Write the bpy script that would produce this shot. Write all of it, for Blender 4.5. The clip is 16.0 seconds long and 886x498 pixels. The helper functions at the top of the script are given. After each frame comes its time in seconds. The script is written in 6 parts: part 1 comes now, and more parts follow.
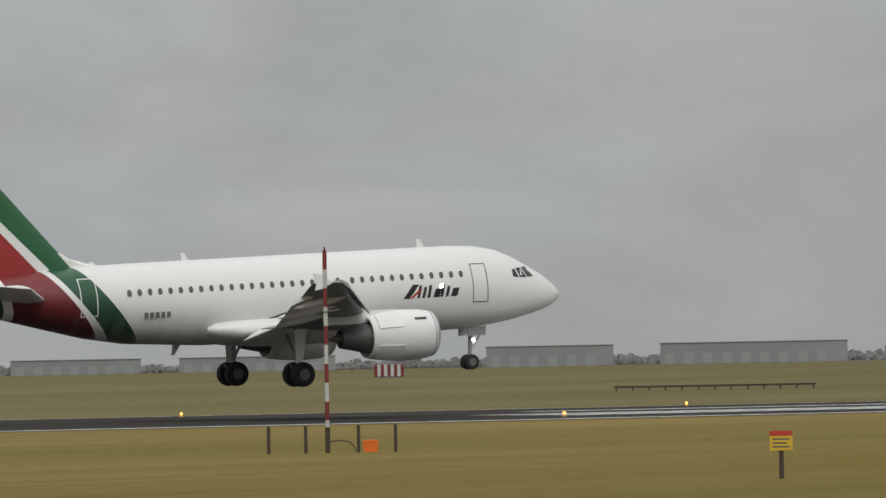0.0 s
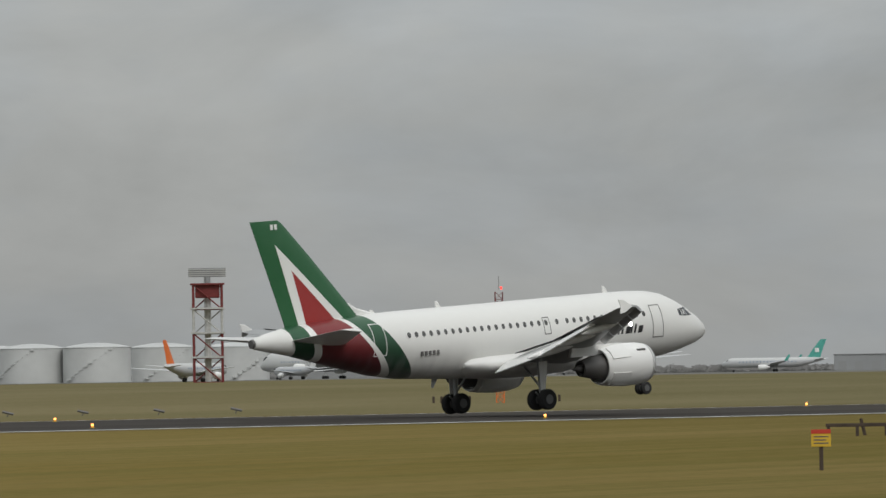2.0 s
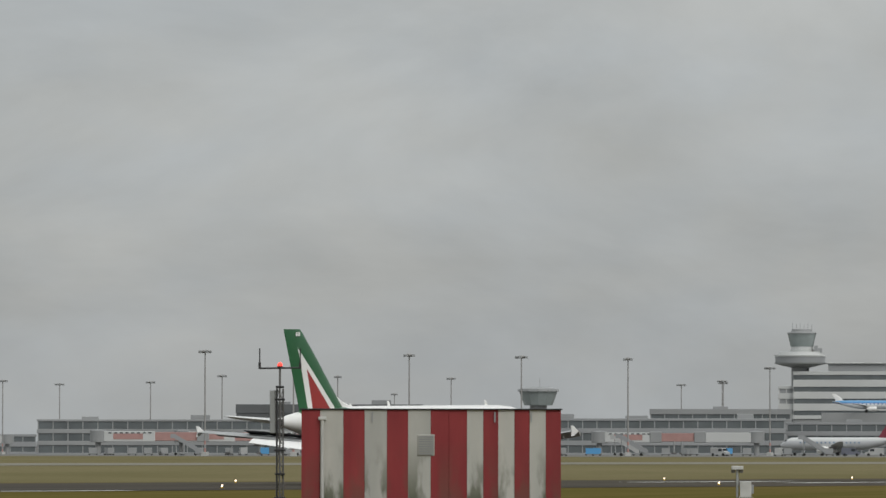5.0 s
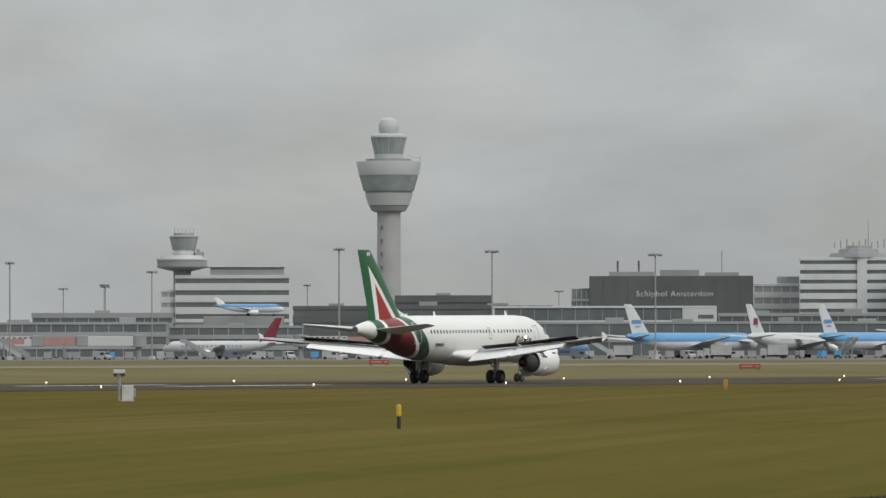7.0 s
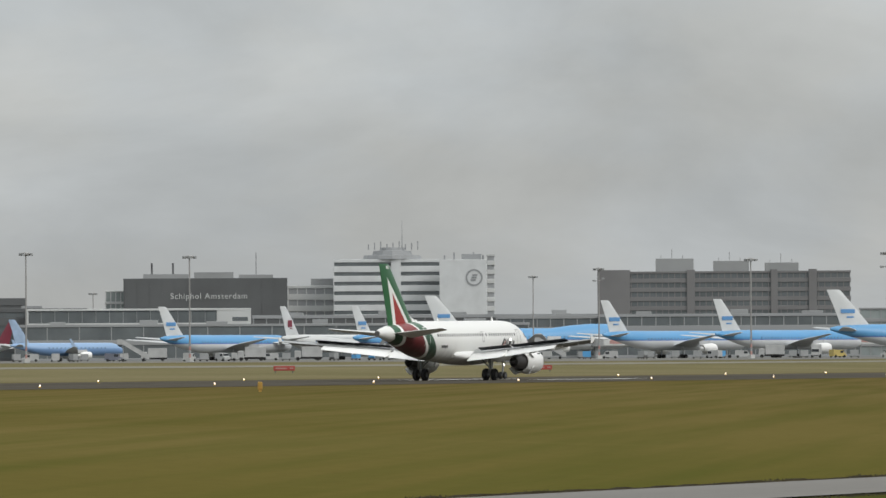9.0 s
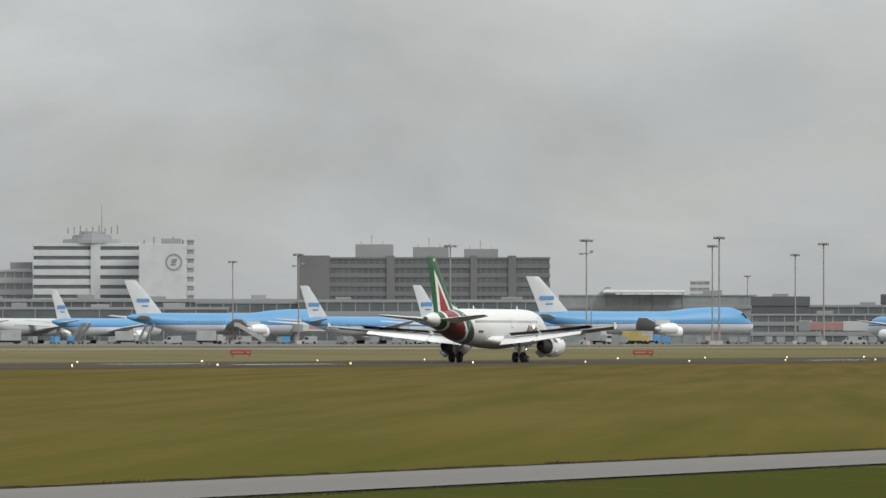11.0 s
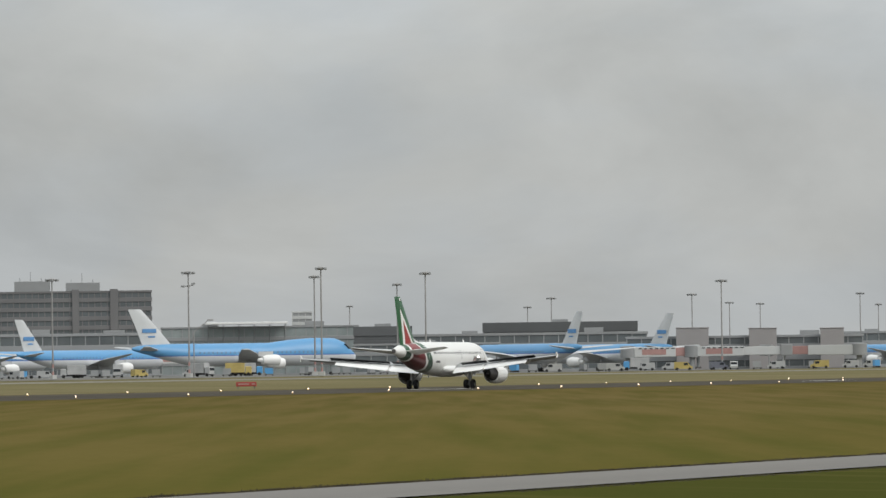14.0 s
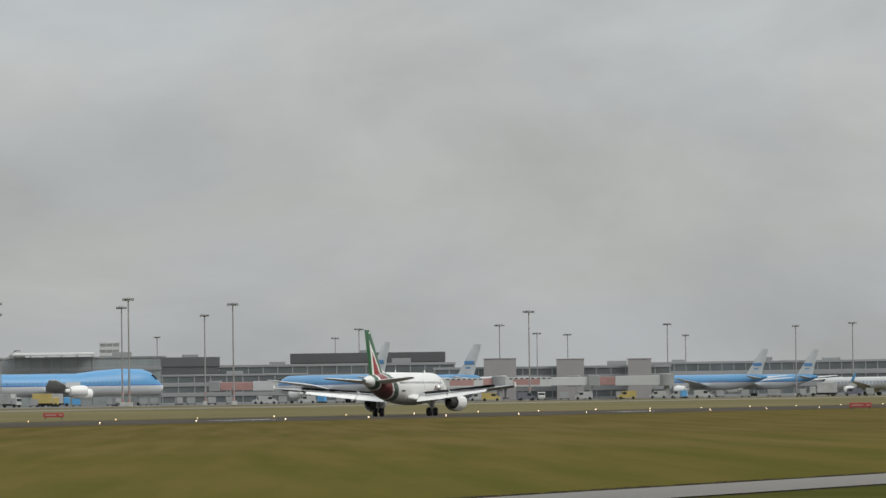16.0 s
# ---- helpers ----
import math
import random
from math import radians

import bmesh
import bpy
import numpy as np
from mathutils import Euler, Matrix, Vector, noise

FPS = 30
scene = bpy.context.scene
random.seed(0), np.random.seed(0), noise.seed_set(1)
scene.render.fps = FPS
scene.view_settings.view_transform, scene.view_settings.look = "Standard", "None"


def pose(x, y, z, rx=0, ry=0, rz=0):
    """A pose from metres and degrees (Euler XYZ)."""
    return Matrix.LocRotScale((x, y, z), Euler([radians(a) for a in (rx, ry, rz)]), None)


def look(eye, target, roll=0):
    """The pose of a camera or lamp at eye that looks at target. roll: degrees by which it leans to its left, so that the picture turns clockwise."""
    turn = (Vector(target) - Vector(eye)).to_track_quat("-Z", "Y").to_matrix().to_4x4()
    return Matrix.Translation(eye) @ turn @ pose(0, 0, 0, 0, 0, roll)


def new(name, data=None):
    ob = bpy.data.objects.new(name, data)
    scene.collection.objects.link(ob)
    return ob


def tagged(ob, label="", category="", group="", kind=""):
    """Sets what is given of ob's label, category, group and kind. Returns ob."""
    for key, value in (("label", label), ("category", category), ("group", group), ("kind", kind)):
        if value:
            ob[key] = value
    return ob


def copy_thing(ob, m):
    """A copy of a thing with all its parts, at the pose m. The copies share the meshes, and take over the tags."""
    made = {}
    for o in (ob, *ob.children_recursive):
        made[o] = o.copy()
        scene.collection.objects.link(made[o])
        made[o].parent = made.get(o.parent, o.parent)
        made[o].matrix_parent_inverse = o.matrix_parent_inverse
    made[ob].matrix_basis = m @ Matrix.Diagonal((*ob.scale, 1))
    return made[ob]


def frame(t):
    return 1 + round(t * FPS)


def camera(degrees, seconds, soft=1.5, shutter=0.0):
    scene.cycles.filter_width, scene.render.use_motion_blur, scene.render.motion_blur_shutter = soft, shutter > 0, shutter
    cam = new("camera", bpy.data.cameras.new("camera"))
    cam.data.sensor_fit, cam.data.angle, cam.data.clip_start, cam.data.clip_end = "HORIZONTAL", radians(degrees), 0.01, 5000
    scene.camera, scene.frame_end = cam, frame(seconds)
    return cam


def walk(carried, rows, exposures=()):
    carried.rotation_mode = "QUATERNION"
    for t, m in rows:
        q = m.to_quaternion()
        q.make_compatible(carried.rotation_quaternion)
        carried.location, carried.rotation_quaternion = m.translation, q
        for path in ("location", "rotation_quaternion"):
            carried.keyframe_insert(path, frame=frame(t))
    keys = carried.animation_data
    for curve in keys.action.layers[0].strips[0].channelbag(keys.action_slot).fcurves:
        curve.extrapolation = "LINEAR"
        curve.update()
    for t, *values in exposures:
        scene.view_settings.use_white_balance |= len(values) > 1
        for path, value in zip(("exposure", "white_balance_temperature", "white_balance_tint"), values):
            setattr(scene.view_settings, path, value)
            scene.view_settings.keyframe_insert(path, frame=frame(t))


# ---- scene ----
# the camera stands still by the fence and pans after the aircraft
EYE = (0, 0, 2.5)
cam = camera(7.806, 16.0, soft=1.5)
PATH = [  # seconds, yaw, pitch, roll
    (0.00, -25.237, 1.024, 1.042),
    (0.20, -26.707, 0.786, 1.005),
    (0.40, -27.907, 0.672, 1.102),
    (0.50, -28.363, 0.724, 0.929),
    (0.60, -29.052, 0.790, 0.933),
    (0.80, -30.256, 0.879, 0.989),
    (1.00, -31.622, 1.015, 0.694),
    (1.20, -33.572, 1.234, 0.302),
    (1.50, -35.586, 1.606, 0.518),
    (1.80, -37.444, 1.183, 0.702),
    (2.00, -38.717, 1.102, 0.904),
    (2.40, -41.207, 0.953, 0.750),
    (2.50, -41.830, 0.955, 0.771),
    (3.00, -44.833, 1.606, 0.890),
    (3.20, -45.723, 1.315, 0.376),
    (5.30, -54.559, 1.777, 0.513),
    (5.50, -54.956, 1.631, 0.888),
    (6.00, -56.947, 1.199, 0.207),
    (6.20, -57.396, 1.194, 0.091),
    (6.50, -58.246, 1.070, 0.218),
    (7.00, -59.226, 0.933, 0.104),
    (7.30, -60.222, 0.772, 0.113),
    (7.50, -59.552, 0.680, 0.284),
    (8.00, -61.167, 0.719, 0.175),
    (8.50, -62.299, 0.928, 0.020),
    (9.00, -63.332, 0.939, 0.311),
    (9.20, -63.669, 0.684, 0.351),
    (11.30, -66.201, 0.777, -0.058),
    (11.50, -66.365, 0.687, -0.066),
    (12.00, -67.625, 0.822, 0.222),
    (12.50, -68.292, 0.907, 0.328),
    (13.00, -68.805, 0.921, 0.270),
    (13.50, -69.171, 0.955, 0.403),
    (14.00, -69.487, 1.059, 0.770),
    (14.50, -69.782, 1.272, 0.274),
    (14.80, -70.196, 2.040, 0.468),
    (15.00, -70.399, 1.466, 0.279),
    (15.50, -71.042, 1.168, 0.492),
    (16.00, -71.184, 1.308, 0.789),
]
walk(cam, [(t, pose(*EYE, 90 + pitch, roll, yaw)) for t, yaw, pitch, roll in PATH], exposures=[(0, -0.3), (1.0, -0.22), (2.0, -0.3), (2.5, -0.25), (3.0, -0.3), (3.2, -0.29), (5.3, -0.15), (7.0, -0.04), (9.0, 0.1), (11.5, 0.15), (13.0, 0.1), (14.5, 0.08), (15.0, -0.1), (15.5, -0.02), (16, 0.0)])


# ---- node helpers ----
def material(name):
    m = bpy.data.materials.new(name)
    m.use_nodes = True
    return m, m.node_tree, m.node_tree.nodes["Principled BSDF"]


def value(nt, op, a, b=0.0, c=0.0):
    """A math node; a, b, c are sockets or numbers."""
    n = nt.nodes.new("ShaderNodeMath")
    n.operation = op
    for i, v in enumerate((a, b, c)):
        if isinstance(v, (int, float)):
            n.inputs[i].default_value = v
        else:
            nt.links.new(v, n.inputs[i])
    return n.outputs[0]


def blend(nt, factor, a, b):
    """A colour between a and b; both are sockets or colours."""
    n = nt.nodes.new("ShaderNodeMix")
    n.data_type = "RGBA"
    if isinstance(factor, (int, float)):
        n.inputs[0].default_value = factor
    else:
        nt.links.new(factor, n.inputs[0])
    for i, v in ((6, a), (7, b)):
        if isinstance(v, (tuple, list)):
            n.inputs[i].default_value = (*v[:3], 1)
        else:
            nt.links.new(v, n.inputs[i])
    return n.outputs[2]


def grain(nt, scale, detail=4.0, stretch=None, turn=0.0):
    """Noise in the object's own metres, stretched along a turned axis."""
    tc = nt.nodes.new("ShaderNodeTexCoord")
    src = tc.outputs["Object"]
    if stretch:
        mp = nt.nodes.new("ShaderNodeMapping")
        mp.vector_type = "TEXTURE"
        mp.inputs["Rotation"].default_value = (0, 0, turn)
        mp.inputs["Scale"].default_value = [1 / s for s in stretch]
        nt.links.new(src, mp.inputs["Vector"])
        src = mp.outputs["Vector"]
    n = nt.nodes.new("ShaderNodeTexNoise")
    n.inputs["Scale"].default_value, n.inputs["Detail"].default_value = scale, detail
    nt.links.new(src, n.inputs["Vector"])
    return n.outputs["Fac"]


def ramp(nt, fac, lo, hi):
    n = nt.nodes.new("ShaderNodeMapRange")
    n.inputs["From Min"].default_value, n.inputs["From Max"].default_value = lo, hi
    nt.links.new(fac, n.inputs["Value"])
    return n.outputs["Result"]


def axes(nt):
    tc = nt.nodes.new("ShaderNodeTexCoord")
    sp = nt.nodes.new("ShaderNodeSeparateXYZ")
    nt.links.new(tc.outputs["Object"], sp.inputs[0])
    return sp.outputs


def bumped(nt, bsdf, height, strength=0.3, distance=0.02):
    n = nt.nodes.new("ShaderNodeBump")
    n.inputs["Strength"].default_value, n.inputs["Distance"].default_value = strength, distance
    nt.links.new(height, n.inputs["Height"])
    nt.links.new(n.outputs[0], bsdf.inputs["Normal"])


def surface(name, base, rough=0.6, metal=0.0, wear=0.2, coarse=0.4, fine=6.0, stretch=None, bump=0.0, spec=0.5):
    """A worn surface: coarse stains and fine grain round one base colour."""
    m, nt, b = material(name)
    big, small = ramp(nt, grain(nt, coarse, 5, stretch), 0.3, 0.7), grain(nt, fine, 3)
    dark = tuple(c * (1 - wear) for c in base)
    light = tuple(min(1, c * (1 + wear * 0.5)) for c in base)
    col = blend(nt, big, dark, light)
    col = blend(nt, value(nt, "MULTIPLY", small, wear), col, dark)
    nt.links.new(col, b.inputs["Base Color"])
    b.inputs["Roughness"].default_value, b.inputs["Metallic"].default_value = rough, metal
    b.inputs["Specular IOR Level"].default_value = spec
    if bump:
        bumped(nt, b, small, bump)
    return m


def glow(name, colour, strength):
    m, nt, b = material(name)
    b.inputs["Base Color"].default_value = (*colour, 1)
    b.inputs["Emission Color"].default_value = (*colour, 1)
    b.inputs["Emission Strength"].default_value = strength
    return m


# ---- sky and sun: a closed grey overcast ----
world = bpy.data.worlds.new("overcast")
scene.world = world
world.use_nodes = True
wt = world.node_tree
bg = wt.nodes["Background"]
sky = wt.nodes.new("ShaderNodeTexSky")
sky.sky_type, sky.sun_disc = "NISHITA", False
sky.sun_elevation, sky.sun_rotation = radians(38), radians(200)
wtc = wt.nodes.new("ShaderNodeTexCoord")
wsep = wt.nodes.new("ShaderNodeSeparateXYZ")
wt.links.new(wtc.outputs["Generated"], wsep.inputs[0])
lift = wt.nodes.new("ShaderNodeMapping")
lift.inputs["Scale"].default_value = (1, 1, 2.2)
wt.links.new(wtc.outputs["Generated"], lift.inputs["Vector"])
clouds = wt.nodes.new("ShaderNodeTexNoise")
clouds.inputs["Scale"].default_value, clouds.inputs["Detail"].default_value, clouds.inputs["Roughness"].default_value = 15.0, 7.0, 0.56
clouds.inputs["Distortion"].default_value = 0.35
wt.links.new(lift.outputs["Vector"], clouds.inputs["Vector"])
veil = wt.nodes.new("ShaderNodeTexNoise")
veil.inputs["Scale"].default_value, veil.inputs["Detail"].default_value = 2.4, 3.0
wt.links.new(lift.outputs["Vector"], veil.inputs["Vector"])
tone = value(wt, "MULTIPLY_ADD", ramp(wt, clouds.outputs["Fac"], 0.3, 0.7), 0.31, 0.84)
tone = value(wt, "MULTIPLY", tone, value(wt, "MULTIPLY_ADD", ramp(wt, veil.outputs["Fac"], 0.3, 0.7), 0.16, 0.93))
low = value(wt, "MAXIMUM", value(wt, "MINIMUM", ramp(wt, wsep.outputs["Z"], 0.008, 0.07), 1.0), 0.0)
tone = value(wt, "MULTIPLY", tone, value(wt, "MULTIPLY_ADD", low, 0.21, 0.985))
rise = value(wt, "MAXIMUM", ramp(wt, wsep.outputs["Z"], 0.08, 0.9), 0.0)
tone = value(wt, "MULTIPLY", tone, value(wt, "MULTIPLY_ADD", rise, 1.5, 1.0))
drift = wt.nodes.new("ShaderNodeTexNoise")
drift.inputs["Scale"].default_value, drift.inputs["Detail"].default_value = 21.0, 5.0
wt.links.new(lift.outputs["Vector"], drift.inputs["Vector"])
cool = value(wt, "MAXIMUM", value(wt, "MINIMUM", ramp(wt, drift.outputs["Fac"], 0.4, 0.62), 1.0), 0.0)
cloud_colour = wt.nodes.new("ShaderNodeCombineColor")
for i, (k, dk) in enumerate(((0.413, -0.010), (0.423, 0.001), (0.419, 0.017))):
    wt.links.new(value(wt, "MULTIPLY", tone, value(wt, "MULTIPLY_ADD", cool, dk, k)), cloud_colour.inputs[i])
thin = wt.nodes.new("ShaderNodeVectorMath")
thin.operation = "SCALE"
thin.inputs[3].default_value = 0.08
wt.links.new(sky.outputs[0], thin.inputs[0])
wt.links.new(blend(wt, 0.93, thin.outputs[0], cloud_colour.outputs[0]), bg.inputs["Color"])
bg.inputs["Strength"].default_value = 1.0

sun = new("sun", bpy.data.lights.new("sun", "SUN"))
sun.data.energy, sun.data.angle, sun.data.color = 1.35, radians(25), (1.0, 0.97, 0.93)
sun.matrix_world = look((-60, -200, 170), (0, 0, 0))


# ---- mesh helpers ----
def box(bm, x0, x1, y0, y1, z0, z1, bevel=0.0):
    vs = [bm.verts.new((x, y, z)) for z in (z0, z1) for x, y in ((x0, y0), (x1, y0), (x1, y1), (x0, y1))]
    fs = [bm.faces.new([vs[i] for i in q]) for q in ((3, 2, 1, 0), (4, 5, 6, 7), (0, 1, 5, 4), (1, 2, 6, 5), (2, 3, 7, 6), (3, 0, 4, 7))]
    if bevel:
        bmesh.ops.bevel(bm, geom=list({e for f in fs for e in f.edges}), offset=bevel, segments=1, affect="EDGES")
    return bm


def rod(bm, a, b, ra, rb=None, n=10):
    """A tapered round bar from a to b."""
    a, b = Vector(a), Vector(b)
    rb = ra if rb is None else rb
    q = (b - a).to_track_quat("Z", "Y")
    rings = []
    for p, r in ((a, ra), (b, rb)):
        rings.append([bm.verts.new(p + q @ Vector((r * math.cos(2 * math.pi * i / n), r * math.sin(2 * math.pi * i / n), 0))) for i in range(n)])
    for i in range(n):
        bm.faces.new((rings[0][i], rings[0][(i + 1) % n], rings[1][(i + 1) % n], rings[1][i]))
    bm.faces.new(rings[0][::-1])
    bm.faces.new(rings[1])
    return bm


def loft(bm, rings, closed=True):
    """Skin a row of rings that have the same number of points."""
    made = [[bm.verts.new(p) for p in r] for r in rings]
    n = len(made[0])
    for r0, r1 in zip(made, made[1:]):
        for i in range(n):
            bm.faces.new((r0[i], r0[(i + 1) % n], r1[(i + 1) % n], r1[i]))
    if closed:
        bm.faces.new(made[0][::-1])
        bm.faces.new(made[-1])
    return bm


def lathe(bm, rows, n=32, axis="z", at=(0, 0, 0), caps=True):
    """Rows of (place along the axis, radius)."""
    rings = []
    for h, r in rows:
        ring = []
        for i in range(n):
            c, s = math.cos(2 * math.pi * i / n) * r, math.sin(2 * math.pi * i / n) * r
            ring.append(Vector(at) + (Vector((c, s, h)) if axis == "z" else Vector((h, c, s)) if axis == "x" else Vector((s, h, c))))
        rings.append(ring)
    return loft(bm, rings, caps)


def mesh_of(name, bm, mat, smooth=0.0):
    bmesh.ops.recalc_face_normals(bm, faces=bm.faces)
    me = bpy.data.meshes.new(name)
    bm.to_mesh(me)
    bm.free()
    me.materials.append(mat)
    if smooth:
        me.shade_smooth()
        me.set_sharp_from_angle(angle=radians(smooth))
    return me


def part(name, bm, mat, parent=None, label="", smooth=0.0):
    ob = new(name, mesh_of(name, bm, mat, smooth))
    ob.parent = parent
    return tagged(ob, label)


def again(ob, m):
    """Another child on the same mesh."""
    o = new(ob.name.split(".")[0], ob.data)
    o.parent, o.matrix_basis = ob.parent, m
    if "label" in ob:
        o["label"] = ob["label"]
    return o


def thing(name, m, label, category, group="", kind=""):
    ob = new(name)
    ob.matrix_basis = m
    return tagged(ob, label, category, group, kind)


def bearing(az, d, z=0.0, turn=0.0):
    """A pose d metres out at az degrees from the runway's square, its x to the right as seen from the fence."""
    return pose(d * math.sin(radians(az)), d * math.cos(radians(az)), z, 0, 0, turn - az)


def ellipse(x, zc, ry, rt, rb, n=28):
    """A fuselage ring: half width ry, rt above and rb below zc."""
    pts = []
    for i in range(n):
        a = 2 * math.pi * i / n
        s = math.sin(a)
        pts.append((x, ry * math.cos(a), zc + (rt if s > 0 else rb) * s))
    return pts


APRON = 1.3  # the apron lies a little higher than the runway


def ground_z(y):
    k = min(1, max(0, (y - 380) / 220))
    return APRON * k * k * (3 - 2 * k)


# ---- materials ----
M_WHITE = surface("white_aircraft_paint", (0.77, 0.77, 0.75), 0.32, wear=0.05, coarse=0.15, fine=1.5, stretch=(0.3, 1, 2))
M_GREYPAINT = surface("grey_wing_paint", (0.31, 0.32, 0.32), 0.42, wear=0.18, coarse=0.5, fine=4)
M_METAL = surface("bare_metal", (0.5, 0.5, 0.5), 0.3, 0.9, wear=0.15)
M_DARKMETAL = surface("burnt_metal", (0.13, 0.125, 0.12), 0.5, 0.3, wear=0.3)
M_CABIN = surface("grey_cabin_window", (0.10, 0.10, 0.098), 0.25, wear=0.2)
M_PARKPANE = surface("hazed_cabin_pane", (0.13, 0.22, 0.33), 0.3, wear=0.15)
M_HUB = surface("dull_wheel_hub", (0.13, 0.13, 0.13), 0.6, 0.2, wear=0.25)
M_FINWHITE = surface("off_white_fin_paint", (0.56, 0.575, 0.575), 0.45, wear=0.1, coarse=0.2)
M_OFFWHITE = surface("dusty_white_vehicle_paint", (0.42, 0.425, 0.42), 0.5, wear=0.2)
M_TYRE = surface("tyre_rubber", (0.02, 0.02, 0.02), 0.85, wear=0.2)
M_BLACK = surface("black_paint", (0.02, 0.02, 0.022), 0.5, wear=0.2)
M_GLASS = surface("dark_window_glass", (0.035, 0.04, 0.045), 0.12, wear=0.2)
M_GREEN = surface("green_paint", (0.016, 0.135, 0.05), 0.33, wear=0.12, coarse=0.3)
M_RED = surface("red_paint", (0.33, 0.025, 0.02), 0.36, wear=0.12, coarse=0.3)
M_KLM = surface("sky_blue_paint", (0.09, 0.31, 0.58), 0.35, wear=0.08, coarse=0.1)
M_NAVY = surface("navy_lettering", (0.10, 0.26, 0.50), 0.5, wear=0.1)
M_ORANGE = surface("orange_paint", (0.75, 0.16, 0.02), 0.45, wear=0.12)
M_YELLOW = surface("yellow_paint", (0.62, 0.40, 0.03), 0.5, wear=0.12)
M_SIGNRED = surface("sign_red", (0.5, 0.04, 0.02), 0.5, wear=0.15)
M_WOOD = surface("weathered_post", (0.07, 0.05, 0.035), 0.85, wear=0.4, coarse=2, fine=20)
M_CONC = surface("pale_concrete", (0.46, 0.46, 0.44), 0.85, wear=0.15, coarse=0.08, fine=1.0)
M_CLAD = surface("white_cladding", (0.52, 0.53, 0.52), 0.6, wear=0.1, coarse=0.05, fine=0.8)
M_GREYCLAD = surface("grey_cladding", (0.29, 0.30, 0.305), 0.6, wear=0.15, coarse=0.05, fine=0.7)
M_MIDCLAD = surface("mid_grey_cladding", (0.28, 0.288, 0.288), 0.6, wear=0.14, coarse=0.05, fine=0.7)
M_DARKCLAD = surface("dark_grey_cladding", (0.10, 0.104, 0.106), 0.55, wear=0.2, coarse=0.06, fine=0.8)
M_FACGLASS = surface("facade_glass", (0.13, 0.145, 0.15), 0.2, wear=0.25, coarse=0.12, fine=0.6)
M_GREENGLASS = surface("green_tower_glass", (0.27, 0.305, 0.30), 0.2, wear=0.2, coarse=0.2, fine=1)
M_STEEL = surface("galvanised_steel", (0.33, 0.34, 0.34), 0.5, 0.3, wear=0.15)
M_DULLYEL = surface("dull_vehicle_yellow", (0.46, 0.36, 0.12), 0.6, wear=0.2)
M_DULLORANGE = surface("dull_orange_paint", (0.40, 0.23, 0.04), 0.6, wear=0.2)
M_MASTGREY = surface("dull_mast_grey", (0.27, 0.265, 0.255), 0.6, wear=0.12)
M_DARKRED = surface("dark_red_fin_paint", (0.21, 0.03, 0.05), 0.4, wear=0.15)
M_TAXIRED = surface("dull_sign_red", (0.34, 0.05, 0.04), 0.6, wear=0.15)
M_FARSHED = surface("pale_shed_cladding", (0.24, 0.245, 0.247), 0.75, wear=0.12, coarse=0.05, fine=0.6)
M_TOWERRING = surface("pale_grey_tower_panels", (0.45, 0.465, 0.46), 0.6, wear=0.1, coarse=0.06, fine=0.8)
M_SHEDGREY = surface("weathered_shed_cladding", (0.172, 0.170, 0.170), 0.7, wear=0.15, coarse=0.05, fine=0.6)
M_STAIRCLAD = surface("brown_grey_stair_cladding", (0.30, 0.285, 0.28), 0.7, wear=0.15, coarse=0.08, fine=0.7)
M_PARKWING = surface("pale_grey_wing_paint", (0.50, 0.51, 0.51), 0.6, wear=0.12, coarse=0.3, fine=2)
M_TOWER = surface("grey_tower_concrete", (0.36, 0.36, 0.35), 0.85, wear=0.15, coarse=0.08, fine=1.0)
M_REDSTEEL = surface("red_lattice_paint", (0.175, 0.022, 0.020), 0.6, wear=0.25, coarse=1.5)
M_WHITESTEEL = surface("white_lattice_paint", (0.5, 0.5, 0.48), 0.55, wear=0.2, coarse=1.5)
M_PINK = surface("faded_red_bridge_panel", (0.38, 0.22, 0.2), 0.6, wear=0.12)
M_TEAL = surface("teal_green_paint", (0.08, 0.36, 0.30), 0.4, wear=0.1)
M_DHLY = surface("golden_yellow_paint", (0.52, 0.38, 0.09), 0.4, wear=0.1)
M_SLATE = surface("slate_blue_paint", (0.14, 0.15, 0.185), 0.4, wear=0.15)
M_TANK = surface("storage_tank_paint", (0.52, 0.53, 0.52), 0.6, wear=0.12, coarse=0.1, fine=0.6)
M_MARK = surface("runway_marking_paint", (0.62, 0.62, 0.59), 0.9, wear=0.25, coarse=0.5, fine=5, spec=0.1)
M_WARM = glow("runway_light_glow", (1.0, 0.8, 0.62), 2.6)
M_AMBER = glow("amber_runway_light_glow", (1.0, 0.36, 0.08), 5.0)
M_LAMP = glow("landing_light_glow", (1.0, 0.93, 0.9), 14.0)
M_REDLAMP = glow("red_obstruction_glow", (1.0, 0.05, 0.035), 2.2)


